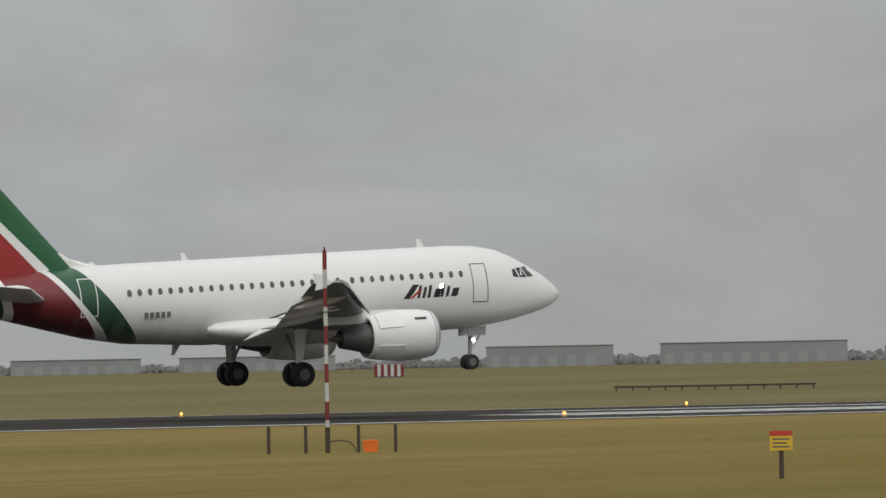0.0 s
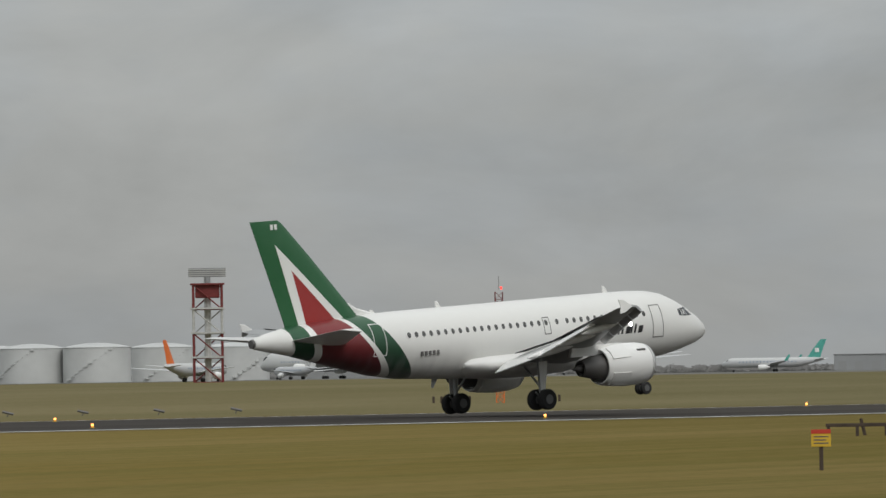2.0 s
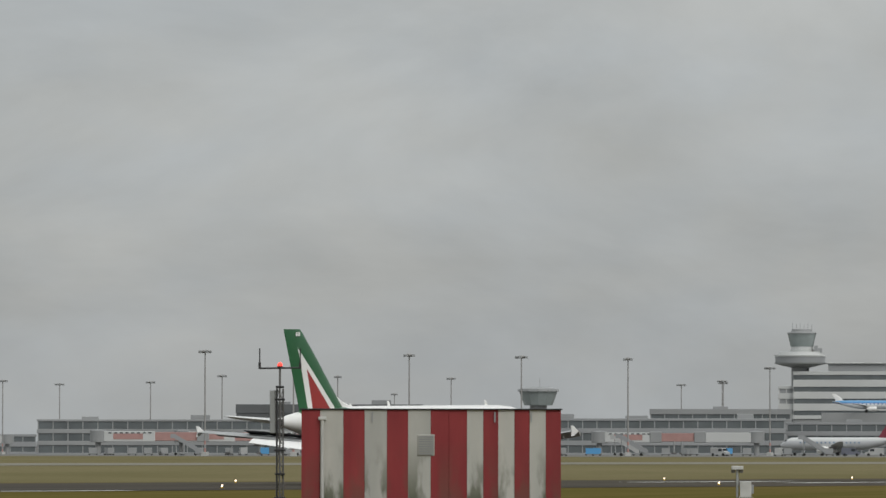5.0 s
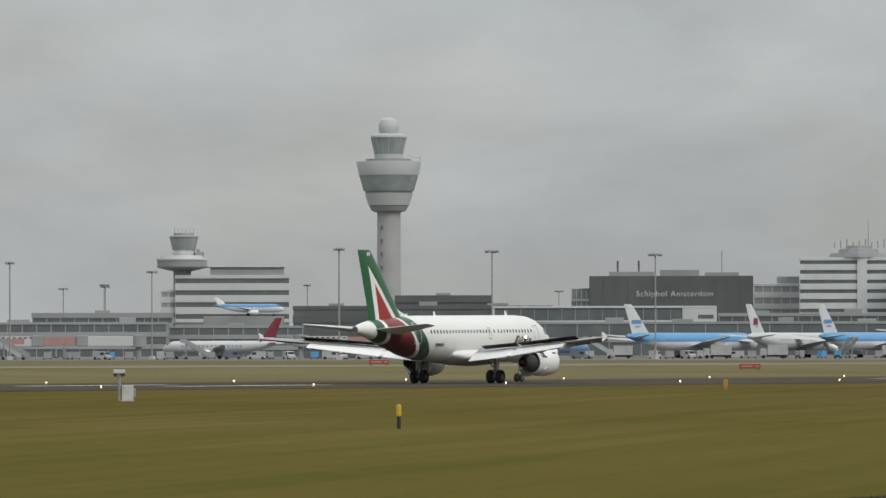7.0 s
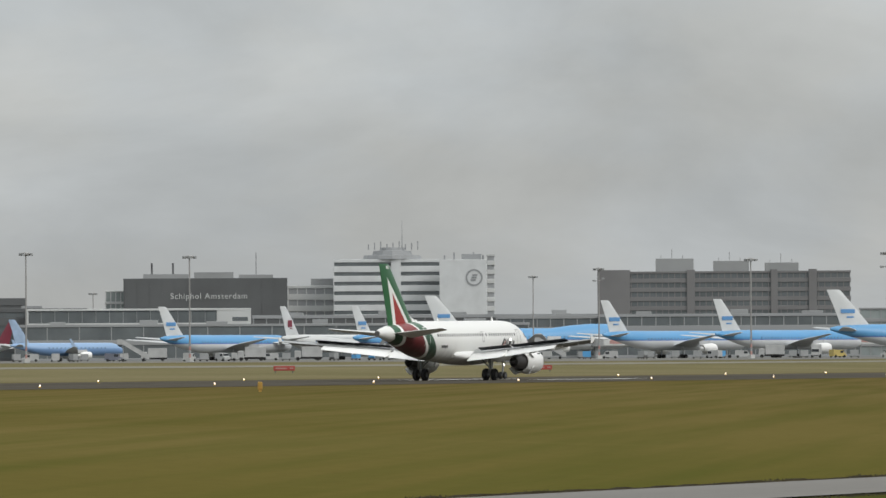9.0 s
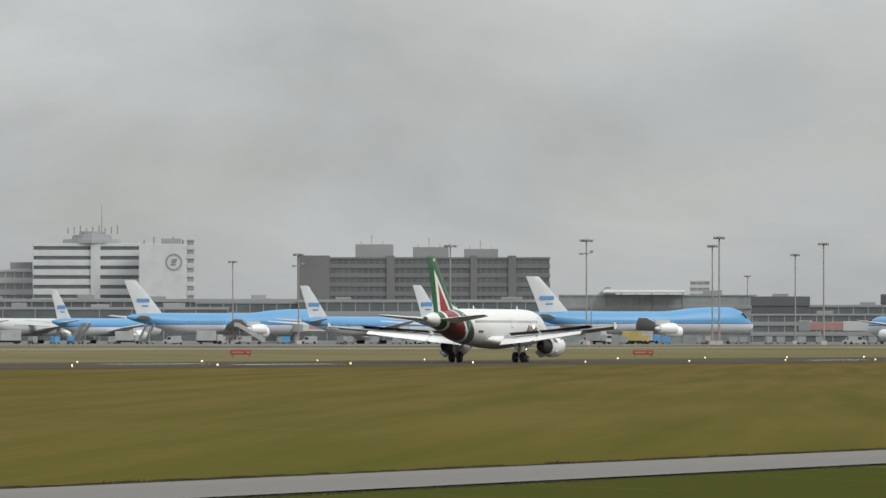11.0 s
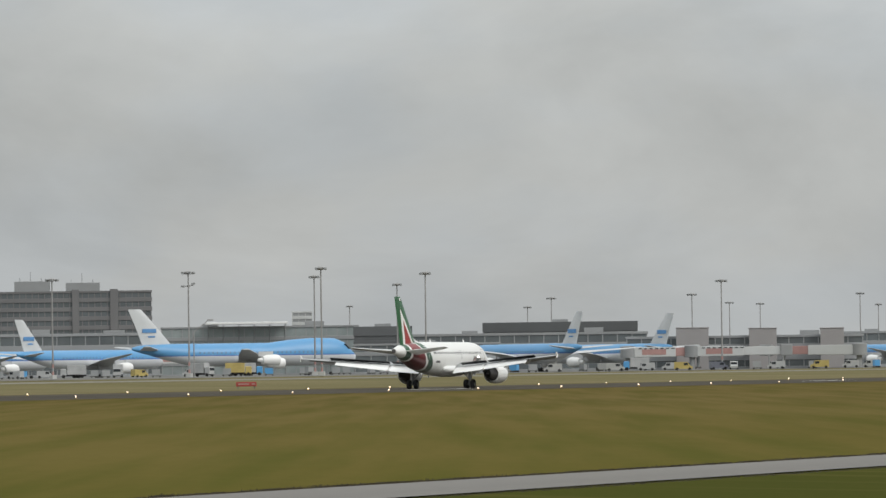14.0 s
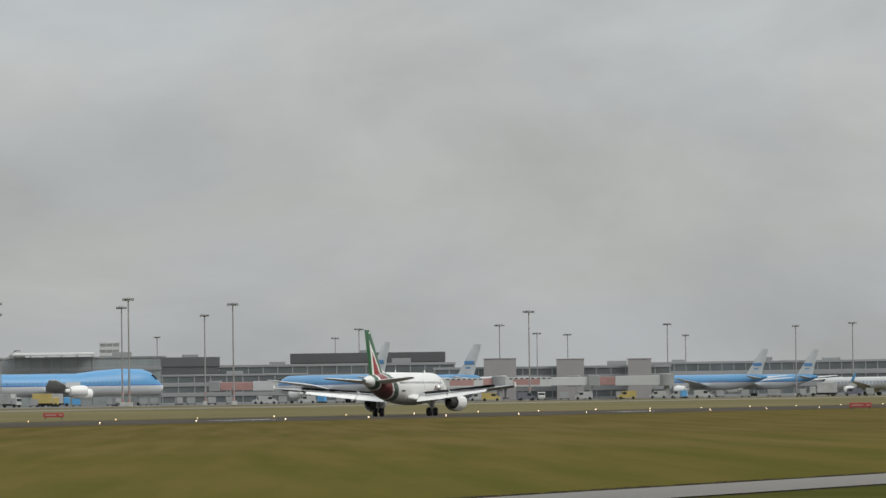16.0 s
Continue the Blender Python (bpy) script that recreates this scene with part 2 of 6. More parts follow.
def grass_material():
    m, nt, b = material("winter_grass")
    patch = ramp(nt, grain(nt, 0.016, 6, (0.45, 1.5, 1), 0.6), 0.35, 0.65)
    green = ramp(nt, grain(nt, 0.007, 4, (0.6, 2.2, 1)), 0.42, 0.62)
    blades = grain(nt, 1.6, 6)
    y = axes(nt)[1]
    col = blend(nt, patch, (0.200, 0.150, 0.052), (0.275, 0.203, 0.088))
    col = blend(nt, value(nt, "MULTIPLY", green, 0.6), col, (0.155, 0.133, 0.044))
    lush = value(nt, "MAXIMUM", value(nt, "MINIMUM", ramp(nt, value(nt, "MULTIPLY_ADD", y, -0.8, axes(nt)[0]), -30, 50), 1.0), 0.0)
    col = blend(nt, value(nt, "MULTIPLY", lush, 0.88), col, blend(nt, patch, (0.089, 0.077, 0.020), (0.123, 0.099, 0.033)))
    mottle = ramp(nt, grain(nt, 0.34, 7, (0.035, 1.0, 1), 0.36), 0.4, 0.66)
    col = blend(nt, value(nt, "MULTIPLY", mottle, 0.45), col, blend(nt, lush, (0.130, 0.120, 0.038), (0.070, 0.076, 0.016)))
    straw = ramp(nt, grain(nt, 0.55, 6, (0.05, 1.0, 1), 0.85), 0.52, 0.72)
    col = blend(nt, value(nt, "MULTIPLY", straw, 0.32), col, blend(nt, lush, (0.21, 0.165, 0.072), (0.155, 0.122, 0.042)))
    damp = value(nt, "MAXIMUM", value(nt, "MINIMUM", ramp(nt, y, 125, 55), 1.0), 0.0)
    damp = value(nt, "MULTIPLY", damp, value(nt, "MULTIPLY", lush, 0.6))
    col = blend(nt, damp, col, blend(nt, mottle, (0.100, 0.086, 0.022), (0.070, 0.074, 0.016)))
    # the field yellows further along the runway
    along = value(nt, "MAXIMUM", value(nt, "MINIMUM", ramp(nt, axes(nt)[0], 130, 480), 1.0), 0.0)
    col = blend(nt, value(nt, "MULTIPLY", along, 0.62), col, blend(nt, mottle, (0.124, 0.092, 0.039), (0.084, 0.071, 0.025)))
    # distance haze painted into the grass beyond the runway: paler and greyer
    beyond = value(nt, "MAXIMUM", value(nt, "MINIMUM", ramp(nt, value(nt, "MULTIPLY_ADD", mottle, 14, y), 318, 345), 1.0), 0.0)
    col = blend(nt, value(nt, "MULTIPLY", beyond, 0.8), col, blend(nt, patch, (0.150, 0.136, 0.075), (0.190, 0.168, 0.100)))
    near = ramp(nt, y, 49, 44)
    col = blend(nt, value(nt, "MULTIPLY", value(nt, "MAXIMUM", value(nt, "MINIMUM", near, 1.0), 0.0), 0.9), col, blend(nt, straw, (0.050, 0.057, 0.014), (0.078, 0.074, 0.023)))
    col = blend(nt, value(nt, "MULTIPLY", ramp(nt, blades, 0.45, 0.75), 0.35), col, (0.074, 0.062, 0.020))
    nt.links.new(col, b.inputs["Base Color"])
    b.inputs["Roughness"].default_value = 0.95
    b.inputs["Specular IOR Level"].default_value = 0.0
    bumped(nt, b, blades, 0.8, 0.12)
    return m


def asphalt_material(name, base, streak, worn=None):
    m, nt, b = material(name)
    rubber = ramp(nt, grain(nt, 0.12, 5, (0.06, 1, 1)), 0.35, 0.65)
    fine = grain(nt, 3.0, 5)
    col = blend(nt, rubber, base, tuple(c * streak for c in base))
    col = blend(nt, value(nt, "MULTIPLY", fine, 0.3), col, tuple(c * 1.5 for c in base))
    if worn:  # past the touchdown zone the rubber thins out
        thin_ = value(nt, "MAXIMUM", value(nt, "MINIMUM", ramp(nt, axes(nt)[0], 230, 420), 1.0), 0.0)
        col = blend(nt, thin_, col, blend(nt, rubber, worn, tuple(c * 0.72 for c in worn)))
    nt.links.new(col, b.inputs["Base Color"])
    b.inputs["Roughness"].default_value = 0.97
    b.inputs["Specular IOR Level"].default_value = 0.03
    bumped(nt, b, fine, 0.3, 0.02)
    return m


M_EARTH = surface("dark_damp_earth", (0.035, 0.028, 0.014), 0.95, wear=0.45, coarse=0.5, fine=5, spec=0.05)
M_GRASS = grass_material()
M_ASPHALT = asphalt_material("runway_asphalt", (0.055, 0.050, 0.045), 0.6, (0.078, 0.069, 0.054))
M_TAXI = asphalt_material("apron_concrete", (0.17, 0.166, 0.152), 0.75)
M_TAXIWAY = asphalt_material("weathered_taxiway", (0.20, 0.19, 0.155), 0.8)
M_ROAD = asphalt_material("service_road_asphalt", (0.19, 0.182, 0.168), 0.82)


# ---- ground, runway, roads ----
def strip_mesh(name, x0, x1, y0, y1, nx, ny, z, mat, label, category, kind="structure"):
    bm = bmesh.new()
    grid = [[bm.verts.new((x0 + (x1 - x0) * i / nx, y0 + (y1 - y0) * j / ny, z(y0 + (y1 - y0) * j / ny))) for i in range(nx + 1)] for j in range(ny + 1)]
    for j in range(ny):
        for i in range(nx):
            bm.faces.new((grid[j][i], grid[j][i + 1], grid[j + 1][i + 1], grid[j + 1][i]))
    return tagged(part(name, bm, mat), label, category, kind=kind)


def build_ground():
    bm = bmesh.new()
    ys = [-4800, -300, 0, 60, 120, 200, 300, 380, 420, 460, 500, 540, 580, 620, 1000, 4800]
    xs = [-4800, -1000, -200, 0, 200, 400, 800, 1200, 2000, 3000, 4800]
    grid = [[bm.verts.new((x, y, ground_z(y))) for x in xs] for y in ys]
    for j in range(len(ys) - 1):
        for i in range(len(xs) - 1):
            bm.faces.new((grid[j][i], grid[j][i + 1], grid[j + 1][i + 1], grid[j + 1][i]))
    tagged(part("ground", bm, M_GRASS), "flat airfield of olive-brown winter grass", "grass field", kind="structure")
    flat = lambda h: (lambda y: ground_z(y) + h)
    strip_mesh("runway", -1200, 4200, 256, 322, 60, 4, flat(0.02), M_ASPHALT, "dark asphalt runway with rubber streaks", "runway")
    strip_mesh("taxiway", 560, 4200, 500, 524, 60, 3, flat(0.03), M_TAXIWAY, "pale concrete taxiway beyond the runway", "taxiway")
    strip_mesh("apron", 1150, 4000, 560, 2600, 20, 102, flat(0.04), M_TAXI, "pale concrete apron in front of the piers", "apron")
    strip_mesh("service_road", -600, 900, 44.9, 50.4, 60, 2, flat(0.03), M_ROAD, "narrow grey asphalt perimeter road between grass", "road")
    # a low ragged lip of earth along the far side of the road
    rnd = random.Random(5)
    bm = bmesh.new()
    rows = []
    for k in range(700):
        x, hump = 40 + k * 0.3, rnd.uniform(0.03, 0.075)
        rows.append([bm.verts.new(q) for q in ((x, 50.38 + rnd.uniform(-0.06, 0.06), 0.0), (x, 50.5, hump), (x, 50.75, hump * 0.9), (x, 51.0, 0.0))])
    for r0, r1 in zip(rows, rows[1:]):
        for k in range(3):
            bm.faces.new((r0[k], r1[k], r1[k + 1], r0[k + 1]))
    tagged(part("road_verge", bm, M_EARTH), "low ragged lip of dark earth beside the road", "verge", kind="structure")
    strip_mesh("runway_edge_line", -1200, 318, 256.4, 258.8, 16, 1, flat(0.03), M_MARK, "worn white painted runway edge line", "road marking")
    strip_mesh("runway_edge_line", -1200, 318, 319.4, 320.4, 16, 1, flat(0.03), M_MARK, "worn white painted runway edge line", "road marking")
    for x0, x1, y0, y1 in ((136, 168, 274, 277), (136, 168, 278.5, 281.5), (136, 168, 283, 286), (146, 176, 298, 301), (255, 318, 268, 277), (432, 455, 281, 284), (584, 607, 281, 284), (744, 764, 281, 284), (432, 455, 296, 299), (584, 607, 296, 299), (906, 926, 281, 284)):
        strip_mesh("runway_marking", x0, x1, y0, y1, 1, 1, flat(0.034), M_MARK, "broad white touchdown marking painted on the runway", "road marking")
    strip_mesh("runway_patch", -200, 92, 252, 268, 6, 1, flat(0.026), M_TAXI, "paler worn concrete shoulder beside the runway", "pavement")


build_ground()


# ---- the landing airliner: x ahead, y to its left, z up from the tyres' contact ----
NOSE = 16.1
TAIL = NOSE - 33.5


def livery_material(fin):
    """White aircraft paint with the green, white and red tail bands."""
    m, nt, b = material("tail_fin_livery" if fin else "fuselage_livery")
    x, y, z = axes(nt)
    a = value(nt, "SUBTRACT", x, TAIL)
    white, green, red = (0.74, 0.74, 0.715), (0.012, 0.100, 0.032), (0.29, 0.022, 0.02)

    def right_of(p, q):
        """1 where a point lies ahead of the line from p to q, both (a, z)."""
        k = (q[0] - p[0]) / (q[1] - p[1])
        return value(nt, "GREATER_THAN", a, value(nt, "MULTIPLY_ADD", value(nt, "SUBTRACT", z, p[1]), k, p[0]))

    if fin:
        w_back, w_front = right_of((2.0, 10.05), (3.2, 5.55)), right_of((2.05, 10.05), (6.32, 5.75))
        r_back, r_front = right_of((3.0, 8.55), (3.7, 5.55)), right_of((3.05, 8.55), (5.65, 5.75))
        col = blend(nt, value(nt, "MULTIPLY", w_back, value(nt, "SUBTRACT", 1.0, w_front)), green, white)
        col = blend(nt, value(nt, "MULTIPLY", r_back, value(nt, "SUBTRACT", 1.0, r_front)), col, red)
    else:
        w = value(nt, "SUBTRACT", 5.85, z)

        def past(c0, c1, c2):
            return value(nt, "GREATER_THAN", a, value(nt, "ADD", c0, value(nt, "MULTIPLY", w, value(nt, "MULTIPLY_ADD", w, c2, c1))))

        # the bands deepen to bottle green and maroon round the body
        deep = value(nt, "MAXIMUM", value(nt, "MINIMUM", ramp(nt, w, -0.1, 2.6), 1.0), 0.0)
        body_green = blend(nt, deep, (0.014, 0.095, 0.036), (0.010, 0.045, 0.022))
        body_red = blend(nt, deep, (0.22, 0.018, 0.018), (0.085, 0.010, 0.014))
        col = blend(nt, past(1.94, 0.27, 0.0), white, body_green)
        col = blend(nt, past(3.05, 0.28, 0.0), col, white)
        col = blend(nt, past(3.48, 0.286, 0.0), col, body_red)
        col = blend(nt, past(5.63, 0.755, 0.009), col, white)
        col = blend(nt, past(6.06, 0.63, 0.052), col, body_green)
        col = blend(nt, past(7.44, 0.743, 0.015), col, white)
        # oily streaks on the rear belly
        streak = ramp(nt, grain(nt, 0.9, 4, (1.6, 0.2, 0.25)), 0.45, 0.75)
        low = value(nt, "MULTIPLY", ramp(nt, z, 4.0, 2.0), ramp(nt, a, 19.0, 9.0))
        low = value(nt, "MAXIMUM", value(nt, "MINIMUM", low, 1.0), 0.0)
        col = blend(nt, value(nt, "MULTIPLY", value(nt, "MULTIPLY", streak, low), 0.55), col, (0.3, 0.3, 0.29))
        # the whole underside is greyed to paint in its shade
        belly_shade = value(nt, "MAXIMUM", value(nt, "MINIMUM", ramp(nt, value(nt, "MULTIPLY_ADD", grain(nt, 0.5, 3), 0.6, z), 2.9, 2.1), 1.0), 0.0)
        col = blend(nt, value(nt, "MULTIPLY", belly_shade, 0.5), col, (0.3, 0.3, 0.28))
    fine = grain(nt, 2.0, 3)
    col = blend(nt, value(nt, "MULTIPLY", fine, 0.06), col, (0.3, 0.3, 0.3))
    nt.links.new(col, b.inputs["Base Color"])
    b.inputs["Roughness"].default_value = 0.33
    return m


def wing_section(x_le, chord, y, z, thick, drop=0.0):
    """An aerofoil ring."""
    prof = ((0, 0.0), (0.02, 0.3), (0.1, 0.62), (0.3, 0.95), (0.5, 0.9), (0.75, 0.52), (1, 0.04), (1, -0.02), (0.75, -0.22), (0.5, -0.42), (0.3, -0.5), (0.1, -0.38), (0.02, -0.18))
    return [(x_le - u * chord, y, z + v * thick * chord - drop * u * chord) for u, v in prof]


def flat_fin(bm, outline, thick):
    """A thin surface with bevelled rim from an outline of (x, z)."""
    n = len(outline)
    cx, cz = sum(p[0] for p in outline) / n, sum(p[1] for p in outline) / n
    edge = [bm.verts.new((x, 0, z)) for x, z in outline]
    for s in (1, -1):
        inner = [bm.verts.new((x + (cx - x) * 0.14, s * thick / 2, z + (cz - z) * 0.05)) for x, z in outline]
        bm.faces.new(inner)
        for i in range(n):
            bm.faces.new((edge[i], edge[(i + 1) % n], inner[(i + 1) % n], inner[i]))
    return bm


def wheel(parent, x, y, r, w, rim_r):
    bm = lathe(bmesh.new(), ((-w / 2, r * 0.55), (-w / 2, r * 0.86), (-w * 0.36, r * 0.97), (0, r), (w * 0.36, r * 0.97), (w / 2, r * 0.86), (w / 2, r * 0.55)), 28, "y", (x, y, r))
    t = part("wheel", bm, M_TYRE, parent, "black rubber tyre", 40)
    bm = lathe(bmesh.new(), ((-w * 0.52, rim_r * 0.3), (-w * 0.54, rim_r * 0.9), (-w * 0.45, rim_r), (w * 0.45, rim_r), (w * 0.54, rim_r * 0.9), (w * 0.52, rim_r * 0.3)), 20, "y", (x, y, r))
    part("rim", bm, M_HUB, t, "dull grey wheel hub", 40)
    return t


def landing_airliner():
    a = thing("landing_airliner", pose(125, 286.3, 1.6), "white twin-engine airliner with green and red tail, wheels down", "airliner")
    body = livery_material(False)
    s = [(0, 3.2, 0.02, 0.02, 0.02), (0.12, 3.2, 0.3, 0.28, 0.28), (0.45, 3.22, 0.62, 0.55, 0.52), (1.0, 3.28, 0.98, 0.93, 0.8), (1.8, 3.38, 1.32, 1.32, 1.1),
         (2.7, 3.5, 1.6, 1.7, 1.42), (3.6, 3.6, 1.78, 1.98, 1.66), (4.6, 3.7, 1.9, 2.08, 1.86), (6, 3.79, 1.975, 2.07, 2.03), (8, 3.8, 1.975, 2.07, 2.07),
         (12, 3.8, 1.975, 2.07, 2.07), (16, 3.8, 1.975, 2.07, 2.07), (19.5, 3.8, 1.975, 2.07, 2.05), (21.5, 3.84, 1.96, 2.03, 1.94), (23.5, 3.92, 1.92, 1.95, 1.88), (25.5, 4.05, 1.8, 1.79, 1.66),
         (27.5, 4.24, 1.56, 1.52, 1.32), (29.5, 4.46, 1.2, 1.2, 1.0), (31.2, 4.62, 0.82, 0.86, 0.7), (32.6, 4.7, 0.5, 0.54, 0.48), (33.3, 4.72, 0.33, 0.34, 0.34), (33.5, 4.72, 0.28, 0.28, 0.28)]
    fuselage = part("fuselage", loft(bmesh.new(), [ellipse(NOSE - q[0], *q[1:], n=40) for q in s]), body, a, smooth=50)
    part("exhaust_pipe", lathe(bmesh.new(), ((-0.1, 0.24), (0.02, 0.26), (0.03, 0.2), (0.25, 0.18)), 18, "x", (TAIL - 0.05, 0, 4.72)), M_DARKMETAL, a, "dark tail exhaust", 40)
    # wing-root fairing
    f = [(9.6, 2.5, 0.9, 0.3, 0.3), (10.3, 2.4, 1.8, 0.75, 0.65), (11.6, 2.3, 2.12, 0.98, 0.78), (14, 2.25, 2.24, 1.02, 0.8), (16.4, 2.3, 2.24, 0.95, 0.78), (18.2, 2.4, 2.16, 0.82, 0.72), (19.4, 2.48, 2.0, 0.6, 0.58), (19.75, 2.5, 1.7, 0.25, 0.35)]
    part("wing_fairing", loft(bmesh.new(), [ellipse(NOSE - q[0], *q[1:]) for q in f]), M_WHITE, a, smooth=50)
    # fin: swept, with a root fillet
    bm = bmesh.new()
    rows = [(4.8, 2.3, 8.0, 0.62), (5.6, 2.3, 7.75, 0.6), (7.3, 1.76, 6.25, 0.5), (9.4, 1.08, 4.4, 0.36), (11.22, 0.5, 2.72, 0.22), (11.46, 0.42, 2.4, 0.1)]
    loft(bm, [[(TAIL + aa + (b2 - aa) * u, w * v * 0.5, zz) for u, v in ((0, 0.06), (0.3, 0.75), (0.6, 1), (0.85, 0.8), (0.97, 0.4), (1, 0), (0.97, -0.4), (0.85, -0.8), (0.6, -1), (0.3, -0.75), (0, -0.06))] for zz, aa, b2, w in rows])
    fin = part("tail_fin", bm, livery_material(True), a, "green tail fin with white and red wedge", 50)
    bm = bmesh.new()
    loft(bm, [[(TAIL + b1 + (b2 - b1) * u, w * v, zz) for u, v in ((0, 0.3), (0.7, 1), (1, 0), (0.7, -1), (0, -0.3))] for zz, b1, b2, w in ((5.3, 6.5, 10.3, 0.12), (5.75, 7.0, 9.4, 0.14), (5.98, 6.95, 8.35, 0.13), (6.25, 6.8, 7.45, 0.09), (6.55, 6.6, 6.98, 0.05))])
    part("fin_fillet", bm, M_WHITE, fin, "white dorsal fillet", 50)
    for i in range(2):  # two fin letters stay plain bars
        part("fin_mark", box(bmesh.new(), TAIL + 1.75 + i * 0.28, TAIL + 1.92 + i * 0.28, -0.16, -0.12, 10.95, 11.25), M_WHITE, fin, "small white mark")
    for side in (1, -1):
        # tailplane
        bm = loft(bmesh.new(), [wing_section(TAIL + le, ch, side * yy, zz, th, -0.12) for le, ch, yy, zz, th in ((6.1, 3.9, 0.3, 4.22, 0.11), (5.6, 3.5, 1.2, 4.34, 0.11), (2.85, 1.5, 6.1, 5.0, 0.09), (2.6, 1.1, 6.22, 5.03, 0.04))])
        part("tailplane", bm, M_WHITE, a, "white tailplane", 50)
        # main wing with dihedral
        wings = [(5.3, 6.1, 1.6, 2.45, 0.14), (4.5, 5.3, 2.6, 2.55, 0.14), (2.3, 3.4, 6.4, 2.92, 0.13), (-1.0, 2.5, 12.0, 3.45, 0.11), (-3.6, 1.5, 16.7, 3.9, 0.1), (-3.85, 1.2, 16.95, 3.93, 0.04)]
        w = part("wing", loft(bmesh.new(), [wing_section(le, ch, side * yy, zz, th) for le, ch, yy, zz, th in wings]), M_GREYPAINT, a, "pale grey swept wing", 50)
        # slats pushed out ahead of the leading edge
        for y0, y1 in ((2.9, 4.9), (6.6, 9.1), (9.2, 11.7), (11.8, 14.2), (14.3, 16.5)):
            bm = bmesh.new()
            rows = []
            for yy in (y0, y1):
                k = (yy - 2.6) / 14.1
                le, zz = 4.5 - 8.1 * k, 2.55 + 1.35 * k
                rows.append([(le + 0.42, side * yy, zz - 0.26), (le + 0.36, side * yy, zz - 0.05), (le + 0.1, side * yy, zz + 0.14), (le - 0.28, side * yy, zz + 0.2), (le + 0.05, side * yy, zz + 0.02), (le + 0.28, side * yy, zz - 0.2)])
            part("slat", loft(bm, rows), M_METAL, w, "extended metal leading-edge slat", 50)
        # flaps lowered behind the trailing edge
        for y0, y1, c0, c1 in ((2.3, 6.2, 1.45, 1.4), (6.5, 12.7, 1.35, 0.9)):
            rows = []
            for yy, ch in ((y0, c0), (y1, c1)):
                if yy < 6.45:
                    te, zz = -0.85 - (yy - 2.6) * 0.06, 2.55 + (yy - 2.6) * 0.095
                else:
                    k = (yy - 6.4) / 10.3
                    te, zz = -1.1 - 3.9 * k, 2.91 + 0.99 * k
                rows.append([(te + 0.35, side * yy, zz - 0.02), (te + 0.1, side * yy, zz + 0.09), (te - ch * 0.45, side * yy, zz - ch * 0.14), (te - ch * 0.9, side * yy, zz - ch * 0.42), (te - ch * 0.89, side * yy, zz - ch * 0.45), (te - ch * 0.4, side * yy, zz - ch * 0.27), (te + 0.2, side * yy, zz - 0.12)])
            part("flap", loft(bmesh.new(), rows), M_WHITE, w, "white flap fully lowered", 50)
        for yy, ln in ((6.35, 3.4), (9.6, 2.9), (12.4, 2.4)):
            k = (yy - 6.4) / 10.3
            bm = loft(bmesh.new(), [ellipse(-0.9 - 2.9 * k + u * ln, 0, ww, ww * 1.2, ww * 1.2, 10) for u, ww in ((0.55, 0.03), (0.3, 0.16), (0, 0.2), (-0.35, 0.16), (-0.62, 0.04))])
            for v in bm.verts:
                v.co += Vector((0, side * yy, 2.66 + 0.98 * k + (v.co.x + 0.9 + 2.9 * k) * 0.16))
            part("flap_fairing", bm, M_WHITE, w, smooth=50)
        # wing tip fence
        bm = flat_fin(bmesh.new(), ((-4.1, 3.95), (-4.75, 4.36), (-5.15, 4.4), (-5.0, 3.95), (-5.1, 3.6), (-4.75, 3.64)), 0.07)
        for v in bm.verts:
            v.co.y += side * 17.0
        part("wing_tip_fence", bm, M_WHITE, w, "white arrow-shaped wing tip fence")
        # engine
        e = part("engine", lathe(bmesh.new(), ((7.05, 0.86), (7.2, 0.97), (7.22, 1.02), (7.1, 1.1), (6.6, 1.19), (5.6, 1.23), (4.6, 1.15), (3.75, 1.0), (3.74, 0.93), (4.4, 0.9), (6.0, 0.86)), 36, "x", (-1.05, side * 5.75, 1.78)), M_WHITE, a, "white engine nacelle", 40)
        part("fan", lathe(bmesh.new(), ((6.4, 0.86), (6.42, 0.3), (6.95, 0.02)), 24, "x", (-1.05, side * 5.75, 1.78)), M_DARKMETAL, e, "dark fan with spinner", 40)
        part("inlet_lip", lathe(bmesh.new(), ((7.0, 0.88), (7.2, 0.955), (7.25, 1.01), (7.16, 1.085), (6.95, 1.13), (6.95, 1.12), (7.1, 1.0)), 36, "x", (-1.05, side * 5.75, 1.78)), M_METAL, e, "polished metal inlet lip", 40)
        part("core_cowl", lathe(bmesh.new(), ((4.6, 0.82), (3.6, 0.72), (2.4, 0.46), (2.38, 0.38), (3.0, 0.35)), 28, "x", (-1.05, side * 5.75, 1.78)), M_DARKMETAL, e, "heat-darkened core cowl", 40)
        part("exhaust_cone", lathe(bmesh.new(), ((3.0, 0.3), (2.3, 0.22), (1.75, 0.03)), 20, "x", (-1.05, side * 5.75, 1.78)), M_DARKMETAL, e, smooth=40)
        bm = loft(bmesh.new(), [[(x0, side * 5.75 - 0.16, zz), (x0, side * 5.75 + 0.16, zz), (x1, side * 5.75 + 0.12, zz), (x1, side * 5.75 - 0.12, zz)] for zz, x0, x1 in ((2.45, 4.2, 0.6), (3.05, 4.4, 0.8))])
        part("pylon", bm, M_WHITE, e, "white engine pylon")
